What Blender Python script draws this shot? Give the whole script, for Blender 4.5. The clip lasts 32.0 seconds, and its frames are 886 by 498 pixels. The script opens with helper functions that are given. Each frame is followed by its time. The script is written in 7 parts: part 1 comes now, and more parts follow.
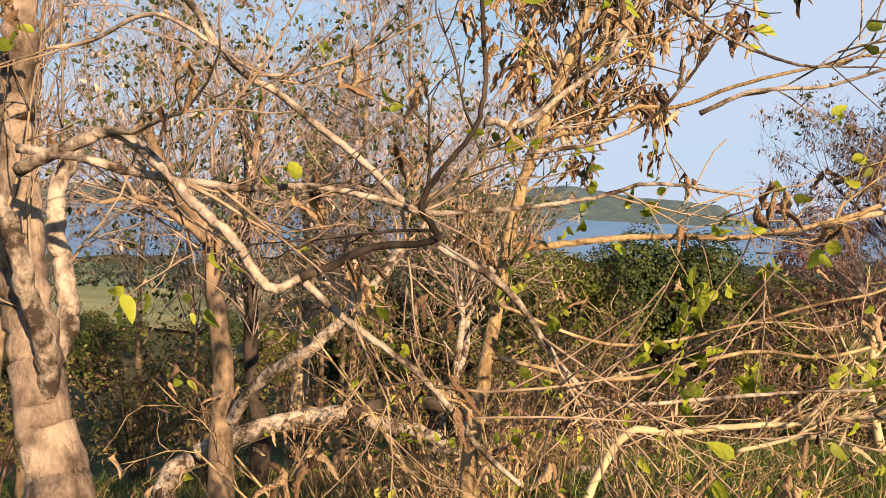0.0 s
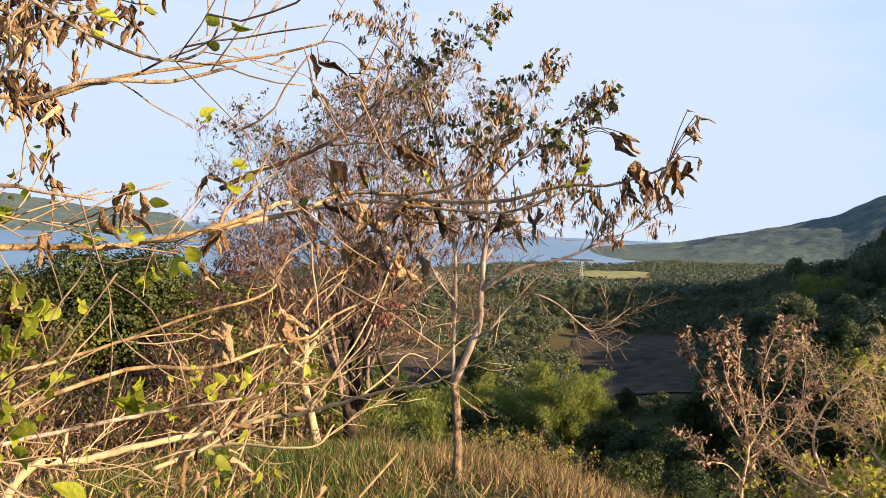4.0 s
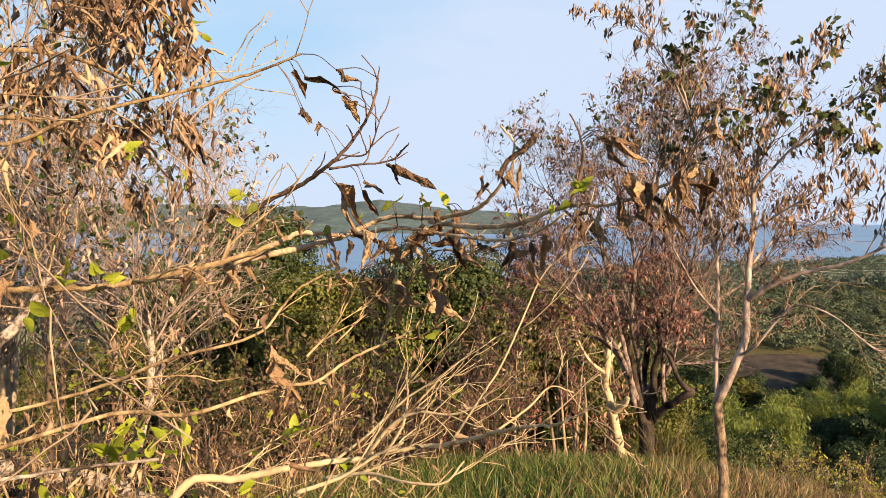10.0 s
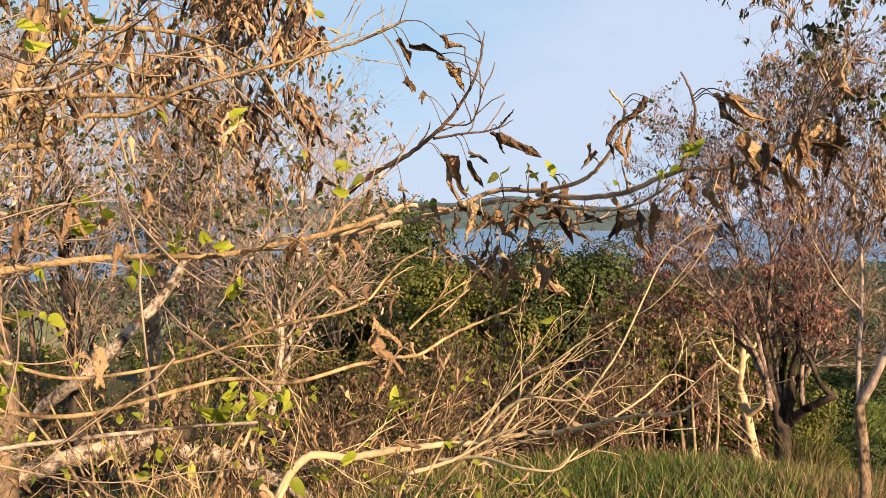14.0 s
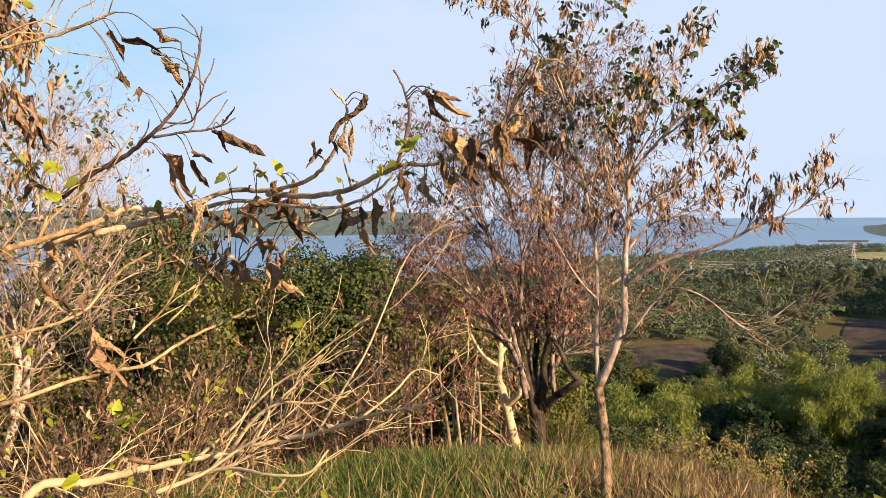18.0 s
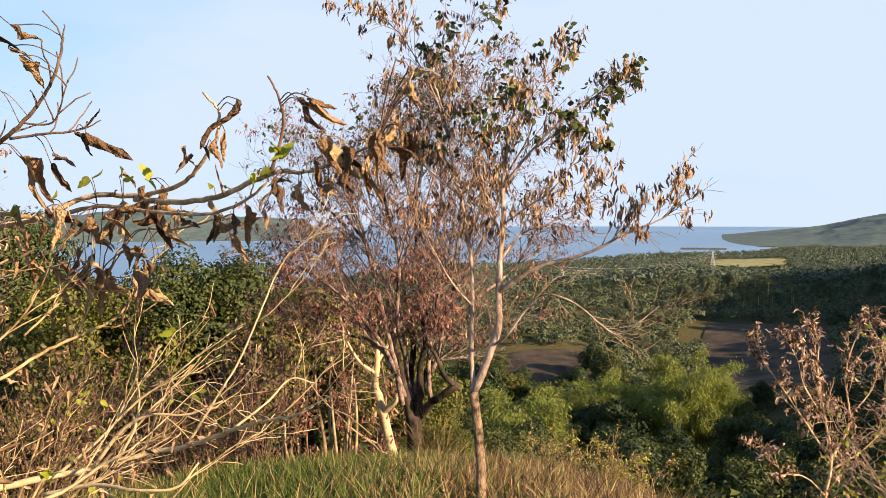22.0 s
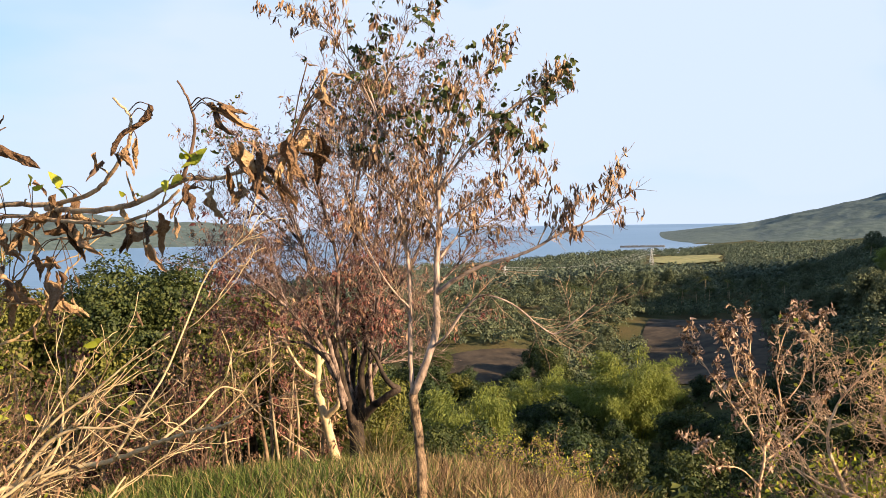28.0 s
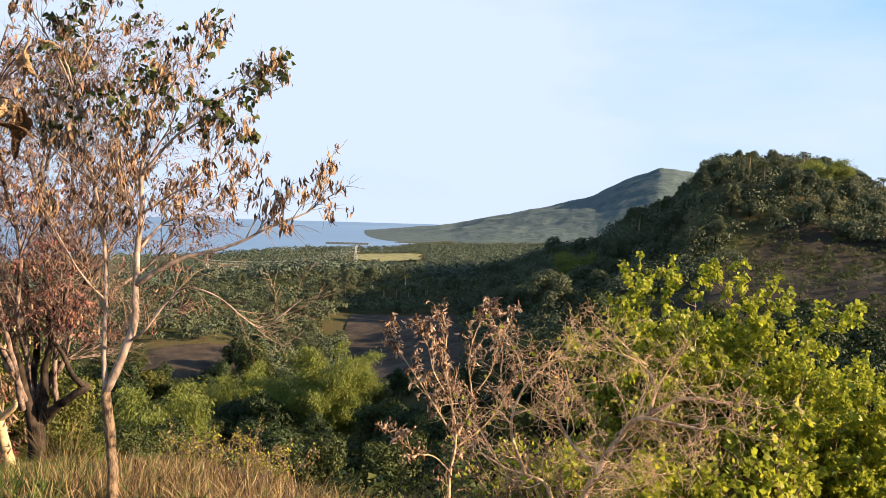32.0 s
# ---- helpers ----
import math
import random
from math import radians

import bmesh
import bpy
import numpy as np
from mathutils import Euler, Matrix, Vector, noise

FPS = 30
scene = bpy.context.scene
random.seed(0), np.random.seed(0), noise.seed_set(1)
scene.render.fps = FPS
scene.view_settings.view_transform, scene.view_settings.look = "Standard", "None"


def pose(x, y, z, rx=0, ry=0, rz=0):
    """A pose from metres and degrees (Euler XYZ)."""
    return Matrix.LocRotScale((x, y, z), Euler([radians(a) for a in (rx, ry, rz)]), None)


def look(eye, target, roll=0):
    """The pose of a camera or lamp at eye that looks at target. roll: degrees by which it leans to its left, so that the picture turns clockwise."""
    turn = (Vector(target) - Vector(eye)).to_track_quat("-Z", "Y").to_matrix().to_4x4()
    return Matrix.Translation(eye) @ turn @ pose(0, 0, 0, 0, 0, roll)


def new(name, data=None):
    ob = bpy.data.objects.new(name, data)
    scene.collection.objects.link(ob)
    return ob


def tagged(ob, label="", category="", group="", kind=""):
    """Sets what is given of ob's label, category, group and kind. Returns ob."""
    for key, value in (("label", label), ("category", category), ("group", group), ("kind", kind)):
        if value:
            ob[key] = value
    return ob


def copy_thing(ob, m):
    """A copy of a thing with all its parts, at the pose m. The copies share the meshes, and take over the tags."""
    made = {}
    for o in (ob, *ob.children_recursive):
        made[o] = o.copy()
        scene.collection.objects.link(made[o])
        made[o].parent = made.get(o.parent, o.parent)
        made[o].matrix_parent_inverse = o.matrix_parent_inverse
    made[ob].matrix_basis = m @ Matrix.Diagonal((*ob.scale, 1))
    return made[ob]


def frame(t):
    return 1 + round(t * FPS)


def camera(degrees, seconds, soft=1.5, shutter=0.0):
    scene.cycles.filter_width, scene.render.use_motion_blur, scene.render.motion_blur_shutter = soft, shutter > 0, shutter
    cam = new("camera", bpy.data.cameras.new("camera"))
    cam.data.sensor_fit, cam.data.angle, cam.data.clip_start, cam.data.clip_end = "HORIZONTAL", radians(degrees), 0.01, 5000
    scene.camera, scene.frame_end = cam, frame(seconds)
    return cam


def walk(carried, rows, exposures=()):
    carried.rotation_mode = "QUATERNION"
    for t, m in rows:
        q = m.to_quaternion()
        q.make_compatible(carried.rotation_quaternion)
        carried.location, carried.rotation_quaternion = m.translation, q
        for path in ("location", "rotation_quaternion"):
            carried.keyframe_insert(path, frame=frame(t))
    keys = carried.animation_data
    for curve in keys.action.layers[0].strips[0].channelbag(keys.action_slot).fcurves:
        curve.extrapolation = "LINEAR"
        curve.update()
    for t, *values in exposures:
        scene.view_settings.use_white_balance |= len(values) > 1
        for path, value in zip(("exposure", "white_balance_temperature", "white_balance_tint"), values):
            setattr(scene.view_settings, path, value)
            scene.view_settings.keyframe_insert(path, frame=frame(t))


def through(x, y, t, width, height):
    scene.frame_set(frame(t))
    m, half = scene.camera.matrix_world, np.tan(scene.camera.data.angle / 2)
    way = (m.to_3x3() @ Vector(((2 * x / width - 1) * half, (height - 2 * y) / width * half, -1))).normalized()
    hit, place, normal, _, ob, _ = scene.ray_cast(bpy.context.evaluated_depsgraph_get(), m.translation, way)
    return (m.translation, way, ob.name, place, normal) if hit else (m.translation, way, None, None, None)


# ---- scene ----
cam = camera(53.0, 32.0, soft=0.8)
PATH = [
    (0, (-1.27, -1.0, 0.0), (-2.211, 0.76, -0.137), 2.4),
    (0.5, (-1.25, -1.0, 0.0), (-2.139, 0.788, -0.108), 1.8),
    (1, (-1.23, -1.0, 0.0), (-2.048, 0.822, -0.106), 1.7),
    (1.5, (-1.21, -1.0, 0.0), (-1.951, 0.856, -0.084), 1.7),
    (2, (-1.19, -0.98, 0.0), (-1.769, 0.932, -0.094), 1.4),
    (2.5, (-1.16, -0.95, 0.0), (-1.549, 1.01, -0.084), 2.0),
    (3, (-1.119, -0.9, 0.0), (-1.299, 1.09, -0.076), 2.2),
    (3.5, (-1.11, -0.83, 0.0), (-1.083, 1.168, -0.074), 2.5),
    (4, (-1.1, -0.75, 0.0), (-0.891, 1.238, -0.066), 2.5),
    (4.5, (-0.978, -0.67, 0.0), (-0.611, 1.295, -0.058), 2.2),
    (6.5, (-0.468, -0.51, 0.066), (0.238, 1.36, -0.002), 2.7),
    (7, (-0.338, -0.388, 0.111), (0.263, 1.518, 0.033), 2.6),
    (7.5, (-0.298, -0.314, 0.094), (0.138, 1.636, 0.006), 2.2),
    (8, (-0.229, -0.243, 0.083), (-0.003, 1.742, -0.016), 1.7),
    (8.5, (-0.112, -0.234, 0.093), (-0.105, 1.763, -0.014), 1.3),
    (9, (-0.074, -0.248, 0.116), (-0.274, 1.739, 0.007), 0.9),
    (9.5, (-0.114, -0.269, 0.116), (-0.499, 1.691, 0.014), 0.5),
    (10, (-0.145, -0.231, 0.112), (-0.71, 1.685, 0.019), 0.4),
    (10.5, (-0.151, -0.184, 0.121), (-0.882, 1.676, 0.033), -0.3),
    (11, (-0.126, -0.214, 0.033), (-0.999, 1.584, -0.052), -0.5),
    (11.5, (-0.112, -0.193, 0.02), (-1.075, 1.557, -0.072), -0.6),
    (12, (-0.07, -0.185, 0.02), (-1.064, 1.548, -0.079), -0.4),
    (12.5, (-0.092, -0.178, 0.026), (-1.061, 1.569, -0.078), -0.0),
    (13, (-0.088, -0.172, 0.038), (-1.01, 1.599, -0.067), 0.4),
    (13.5, (-0.099, -0.147, 0.046), (-0.977, 1.647, -0.06), 0.6),
    (15.5, (-0.06, -0.148, 0.022), (-0.721, 1.737, -0.07), -0.0),
    (16, (-0.029, -0.09, 0.023), (-0.587, 1.829, -0.067), -0.4),
    (16.5, (-0.012, -0.103, 0.029), (-0.473, 1.841, -0.061), -0.5),
    (17, (-0.008, -0.106, 0.027), (-0.404, 1.852, -0.064), -0.6),
    (17.5, (-0.007, -0.103, 0.024), (-0.372, 1.861, -0.068), -0.5),
    (18, (-0.003, -0.104, 0.024), (-0.349, 1.863, -0.068), -0.6),
    (18.5, (0.002, -0.099, 0.018), (-0.315, 1.874, -0.076), -0.6),
    (19, (0.001, -0.072, 0.012), (-0.272, 1.907, -0.084), -0.7),
    (19.5, (0.001, -0.064, 0.015), (-0.223, 1.921, -0.084), -0.6),
    (20, (0.006, -0.095, 0.021), (-0.175, 1.894, -0.077), -0.4),
    (20.5, (0.005, -0.084, 0.022), (-0.145, 1.909, -0.07), -0.3),
    (21, (0.003, -0.095, 0.019), (-0.121, 1.9, -0.067), -0.2),
    (21.5, (0.003, -0.106, 0.026), (-0.096, 1.89, -0.055), -0.2),
    (22, (0.003, -0.111, 0.028), (-0.069, 1.887, -0.051), -0.1),
    (22.5, (0.01, -0.114, 0.025), (-0.028, 1.884, -0.055), -0.1),
    (23, (0.005, -0.086, 0.024), (-0.001, 1.912, -0.057), 0.0),
    (23.5, (0.013, -0.116, 0.024), (0.031, 1.883, -0.058), -0.1),
    (24, (0.017, -0.109, 0.029), (0.052, 1.889, -0.053), 0.1),
    (24.5, (0.013, -0.072, 0.024), (0.063, 1.925, -0.057), 0.2),
    (25, (0.018, -0.067, 0.027), (0.08, 1.93, -0.055), 0.4),
    (25.5, (0.02, -0.079, 0.032), (0.091, 1.918, -0.052), 0.4),
    (27.5, (0.077, -0.075, 0.026), (0.156, 1.922, -0.049), -0.9),
    (28, (0.057, -0.097, 0.033), (0.114, 1.9, -0.043), -1.0),
    (28.5, (0.049, -0.103, 0.032), (0.047, 1.895, -0.054), -0.8),
    (29, (0.037, -0.1, 0.019), (-0.047, 1.895, -0.081), -0.6),
    (29.5, (0.025, -0.107, 0.018), (-0.117, 1.885, -0.093), -0.3),
    (30, (0.026, -0.091, 0.014), (-0.089, 1.902, -0.102), -0.0),
    (30.5, (0.049, -0.079, 0.011), (0.078, 1.918, -0.101), 0.4),
    (31, (0.069, -0.052, 0.009), (0.333, 1.928, -0.094), 0.8),
    (31.5, (0.073, -0.066, 0.013), (0.565, 1.871, -0.081), 1.1),
    (32, (0.025, -0.103, 0.026), (0.723, 1.769, -0.057), 1.7),
]
walk(cam, [(t, look(eye, target, roll)) for t, eye, target, roll in PATH], [(t, stops, 6750, 12) for t, stops in ((0, 1.15), (2, 1.2), (4, 1.38), (7, 1.42), (8.5, 1.42), (11, 1.22), (13.5, 1.2), (16, 1.25), (19, 1.36), (25, 1.42), (32, 1.48))])

# ---- world, sun ----
SUN_AZ, SUN_EL = 123.0, 21.0  # degrees: clockwise from straight ahead, above the horizon
world = bpy.data.worlds.new("sky")
scene.world = world
world.use_nodes = True
wn, wl = world.node_tree.nodes, world.node_tree.links
wn.clear()
w_out = wn.new("ShaderNodeOutputWorld")
w_bg = wn.new("ShaderNodeBackground")
w_sky = wn.new("ShaderNodeTexSky")
w_sky.sky_type = "NISHITA"
w_sky.sun_disc = False
w_sky.sun_elevation, w_sky.sun_rotation = radians(SUN_EL), radians(SUN_AZ)
w_sky.altitude, w_sky.air_density, w_sky.dust_density, w_sky.ozone_density = 100, 1.0, 0.25, 2.2
# thin high cloud: long soft streaks that whiten the sky
w_noise = wn.new("ShaderNodeTexNoise")
w_noise.inputs["Scale"].default_value = 1.3
w_noise.inputs["Detail"].default_value = 5
w_noise.inputs["Roughness"].default_value = 0.5
w_noise.texture_mapping.scale = (1.0, 1.0, 3.2)
w_ramp = wn.new("ShaderNodeValToRGB")
w_ramp.color_ramp.elements[0].position, w_ramp.color_ramp.elements[1].position = 0.41, 0.60
w_ramp.color_ramp.elements[0].color = (0.12, 0.12, 0.12, 1)
w_ramp.color_ramp.elements[1].color = (0.95, 0.95, 0.95, 1)
w_mix = wn.new("ShaderNodeMix")
w_mix.data_type = "RGBA"
w_mix.inputs[7].default_value = (5.3, 6.4, 8.25, 1)
wl.new(w_noise.outputs["Fac"], w_ramp.inputs["Fac"])
# haze that whitens the sky towards the horizon
w_coord = wn.new("ShaderNodeTexCoord")
w_split = wn.new("ShaderNodeSeparateXYZ")
wl.new(w_coord.outputs["Generated"], w_split.inputs[0])
w_haze = wn.new("ShaderNodeMapRange")
w_haze.inputs[1].default_value, w_haze.inputs[2].default_value = 0.0, 0.2
w_haze.inputs[3].default_value, w_haze.inputs[4].default_value = 0.95, 0.0
wl.new(w_split.outputs["Z"], w_haze.inputs[0])
w_max = wn.new("ShaderNodeMath")
w_max.operation = "MAXIMUM"
# the veil of cloud thins out overhead
w_high = wn.new("ShaderNodeMapRange")
w_high.inputs[1].default_value, w_high.inputs[2].default_value = 0.3, 0.85
w_high.inputs[3].default_value, w_high.inputs[4].default_value = 1.0, 0.12
wl.new(w_split.outputs["Z"], w_high.inputs[0])
w_veil = wn.new("ShaderNodeMath")
w_veil.operation = "MULTIPLY"
wl.new(w_ramp.outputs["Color"], w_veil.inputs[0])
wl.new(w_high.outputs[0], w_veil.inputs[1])
# clear blue between the streaks
w_blue = wn.new("ShaderNodeMix")
w_blue.data_type = "RGBA"
w_blue.inputs[7].default_value = (3.1, 5.85, 8.5, 1)
w_half = wn.new("ShaderNodeMath")
w_half.operation = "MULTIPLY"
w_half.inputs[1].default_value = 0.7
wl.new(w_high.outputs[0], w_half.inputs[0])
wl.new(w_half.outputs[0], w_blue.inputs[0])
wl.new(w_sky.outputs["Color"], w_blue.inputs[6])
wl.new(w_veil.outputs[0], w_max.inputs[0])
wl.new(w_haze.outputs[0], w_max.inputs[1])
wl.new(w_max.outputs[0], w_mix.inputs[0])
wl.new(w_blue.outputs[2], w_mix.inputs[6])
wl.new(w_mix.outputs[2], w_bg.inputs["Color"])
w_bg.inputs["Strength"].default_value = 0.05
wl.new(w_bg.outputs["Background"], w_out.inputs["Surface"])

sun_data = bpy.data.lights.new("sun", "SUN")
sun_data.energy, sun_data.angle, sun_data.color = 5.0, radians(0.6), (1.0, 0.755, 0.48)
sun = new("sun", sun_data)
sun.matrix_world = look((0, 0, 0), (-math.sin(radians(SUN_AZ)) * math.cos(radians(SUN_EL)),
                                    -math.cos(radians(SUN_AZ)) * math.cos(radians(SUN_EL)), -math.sin(radians(SUN_EL))))
sun.location = (60, -20, 60)
scene.view_settings.exposure = 1.3

# ---- materials ----
def material(name):
    m = bpy.data.materials.new(name)
    m.use_nodes = True
    n, l = m.node_tree.nodes, m.node_tree.links
    n.clear()
    return m, n, l, n.new("ShaderNodeOutputMaterial")


def ramp_node(n, stops):
    r = n.new("ShaderNodeValToRGB")
    while len(r.color_ramp.elements) < len(stops):
        r.color_ramp.elements.new(0.5)
    for e, (p, c) in zip(r.color_ramp.elements, stops):
        e.position, e.color = p, (*c, 1)
    return r


def leaf_material(name, colours, through=0.35, rough=0.55, scale=30.0, veins=0.0, mottle=0.5, spread=1.0):
    """Foliage: each leaf takes its own tone of the colours, with veins of noise; light shines through."""
    m, n, l, out = material(name)
    geo = n.new("ShaderNodeNewGeometry")
    stops = [(i / (len(colours) - 1), tuple(v * (0.5, 0.76, 0.88, 0.95)[i] for v in c)) for i, c in enumerate(colours)]
    r = ramp_node(n, stops)
    tex = n.new("ShaderNodeTexNoise")
    tex.inputs["Scale"].default_value, tex.inputs["Detail"].default_value = scale, 3
    coord = n.new("ShaderNodeTexCoord")
    l.new(coord.outputs["Object"], tex.inputs["Vector"])
    add = n.new("ShaderNodeMath")
    add.operation = "MULTIPLY_ADD"
    l.new(tex.outputs["Fac"], add.inputs[0])
    add.inputs[1].default_value = mottle
    sub = n.new("ShaderNodeMath")
    sub.operation = "MULTIPLY_ADD"
    l.new(geo.outputs["Random Per Island"], sub.inputs[0])
    sub.inputs[1].default_value = spread
    sub.inputs[2].default_value = 0.5 - mottle / 2 - spread / 2
    l.new(sub.outputs[0], add.inputs[2])
    l.new(add.outputs[0], r.inputs["Fac"])
    b = n.new("ShaderNodeBsdfPrincipled")
    b.inputs["Roughness"].default_value = rough
    b.inputs["Specular IOR Level"].default_value = 0.3
    if veins:
        bp = n.new("ShaderNodeBump")
        bp.inputs["Strength"].default_value, bp.inputs["Distance"].default_value = veins, 0.05
        l.new(tex.outputs["Fac"], bp.inputs["Height"])
        l.new(bp.outputs[0], b.inputs["Normal"])
    t = n.new("ShaderNodeBsdfTranslucent")
    mix = n.new("ShaderNodeMixShader")
    mix.inputs[0].default_value = through
    l.new(r.outputs["Color"], b.inputs["Base Color"])
    l.new(r.outputs["Color"], t.inputs["Color"])
    l.new(b.outputs[0], mix.inputs[1])
    l.new(t.outputs[0], mix.inputs[2])
    l.new(mix.outputs[0], out.inputs["Surface"])
    return m


def object_leaf_material(name, colours, through=0.35, rough=0.55, scale=30.0, mottle=0.5, veins=0.6):
    """As leaf_material, for leaves that are objects of their own."""
    m = leaf_material(name, colours, through, rough, scale, veins, mottle)
    n, l = m.node_tree.nodes, m.node_tree.links
    info = n.new("ShaderNodeObjectInfo")
    for node in n:
        if node.type == "MATH" and any(k.from_node.type == "NEW_GEOMETRY" for k in node.inputs[0].links):
            l.new(info.outputs["Random"], node.inputs[0])
    return m


def bark_material(name, dark, light, scale=14.0, rough=0.85, bump=0.4, split=(0.35, 0.65), stretch=0.35):
    m, n, l, out = material(name)
    coord = n.new("ShaderNodeTexCoord")
    mp = n.new("ShaderNodeMapping")
    mp.inputs["Scale"].default_value = (1, 1, stretch)
    l.new(coord.outputs["Object"], mp.inputs["Vector"])
    tex = n.new("ShaderNodeTexNoise")
    tex.inputs["Scale"].default_value, tex.inputs["Detail"].default_value, tex.inputs["Roughness"].default_value = scale, 8, 0.65
    l.new(mp.outputs[0], tex.inputs["Vector"])
    big = n.new("ShaderNodeTexNoise")
    big.inputs["Scale"].default_value, big.inputs["Detail"].default_value = scale * 0.22, 3
    l.new(coord.outputs["Object"], big.inputs["Vector"])
    mixv = n.new("ShaderNodeMath")
    mixv.operation = "MULTIPLY_ADD"
    l.new(big.outputs["Fac"], mixv.inputs[0])
    mixv.inputs[1].default_value = 0.7
    half = n.new("ShaderNodeMath")
    half.operation = "MULTIPLY_ADD"
    l.new(tex.outputs["Fac"], half.inputs[0])
    half.inputs[1].default_value, half.inputs[2].default_value = 0.6, -0.15
    l.new(half.outputs[0], mixv.inputs[2])
    r = ramp_node(n, [(split[0], tuple(v * 0.75 for v in dark)), (split[1], tuple(v * 0.9 for v in light))])
    l.new(mixv.outputs[0], r.inputs["Fac"])
    b = n.new("ShaderNodeBsdfPrincipled")
    b.inputs["Roughness"].default_value = rough
    b.inputs["Specular IOR Level"].default_value = 0.2
    l.new(r.outputs["Color"], b.inputs["Base Color"])
    bp = n.new("ShaderNodeBump")
    bp.inputs["Strength"].default_value, bp.inputs["Distance"].default_value = bump, 0.018
    l.new(tex.outputs["Fac"], bp.inputs["Height"])
    l.new(bp.outputs[0], b.inputs["Normal"])
    l.new(b.outputs[0], out.inputs["Surface"])
    return m


def ground_material():
    """Dry grass, bare soil and scrub, patch by patch, with clods and litter."""
    m, n, l, out = material("hillside_ground")
    coord = n.new("ShaderNodeTexCoord")
    fine = n.new("ShaderNodeTexNoise")
    fine.inputs["Scale"].default_value, fine.inputs["Detail"].default_value = 3.0, 9
    mid = n.new("ShaderNodeTexNoise")
    mid.inputs["Scale"].default_value, mid.inputs["Detail"].default_value = 0.09, 8
    wide = n.new("ShaderNodeTexNoise")
    wide.inputs["Scale"].default_value, wide.inputs["Detail"].default_value = 0.012, 5
    for t in (fine, mid, wide):
        l.new(coord.outputs["Object"], t.inputs["Vector"])
    a = ramp_node(n, [(0.30, (0.030, 0.045, 0.018)), (0.46, (0.075, 0.085, 0.030)), (0.58, (0.12, 0.095, 0.045)), (0.75, (0.17, 0.125, 0.06))])
    c = ramp_node(n, [(0.35, (0.02, 0.035, 0.015)), (0.65, (0.10, 0.085, 0.045))])
    mx = n.new("ShaderNodeMix")
    mx.data_type = "RGBA"
    mx.inputs[0].default_value = 0.5
    l.new(mid.outputs["Fac"], a.inputs["Fac"])
    l.new(wide.outputs["Fac"], c.inputs["Fac"])
    l.new(a.outputs["Color"], mx.inputs[6])
    l.new(c.outputs["Color"], mx.inputs[7])
    mul = n.new("ShaderNodeMix")
    mul.data_type, mul.blend_type = "RGBA", "MULTIPLY"
    mul.inputs[0].default_value = 0.6
    fr = ramp_node(n, [(0.3, (0.45, 0.45, 0.45)), (0.7, (1.2, 1.15, 1.05))])
    l.new(fine.outputs["Fac"], fr.inputs["Fac"])
    l.new(mx.outputs[2], mul.inputs[6])
    l.new(fr.outputs["Color"], mul.inputs[7])
    b = n.new("ShaderNodeBsdfPrincipled")
    b.inputs["Roughness"].default_value = 0.95
    b.inputs["Specular IOR Level"].default_value = 0.1
    l.new(mul.outputs[2], b.inputs["Base Color"])
    bp = n.new("ShaderNodeBump")
    bp.inputs["Strength"].default_value, bp.inputs["Distance"].default_value = 0.6, 0.08
    l.new(fine.outputs["Fac"], bp.inputs["Height"])
    l.new(bp.outputs[0], b.inputs["Normal"])
    l.new(b.outputs[0], out.inputs["Surface"])
    return m


def plain_material(name, low, high, scale=1.0, rough=0.9, detail=6, bump=0.0, dist=0.05, stretch=(1, 1, 1)):
    m, n, l, out = material(name)
    coord = n.new("ShaderNodeTexCoord")
    mp = n.new("ShaderNodeMapping")
    mp.inputs["Scale"].default_value = stretch
    l.new(coord.outputs["Object"], mp.inputs["Vector"])
    t = n.new("ShaderNodeTexNoise")
    t.inputs["Scale"].default_value, t.inputs["Detail"].default_value = scale, detail
    l.new(mp.outputs[0], t.inputs["Vector"])
    r = ramp_node(n, [(0.33, low), (0.67, high)])
    l.new(t.outputs["Fac"], r.inputs["Fac"])
    b = n.new("ShaderNodeBsdfPrincipled")
    b.inputs["Roughness"].default_value = rough
    b.inputs["Specular IOR Level"].default_value = 0.25
    l.new(r.outputs["Color"], b.inputs["Base Color"])
    if bump:
        bp = n.new("ShaderNodeBump")
        bp.inputs["Strength"].default_value, bp.inputs["Distance"].default_value = bump, dist
        l.new(t.outputs["Fac"], bp.inputs["Height"])
        l.new(bp.outputs[0], b.inputs["Normal"])
    l.new(b.outputs[0], out.inputs["Surface"])
    return m


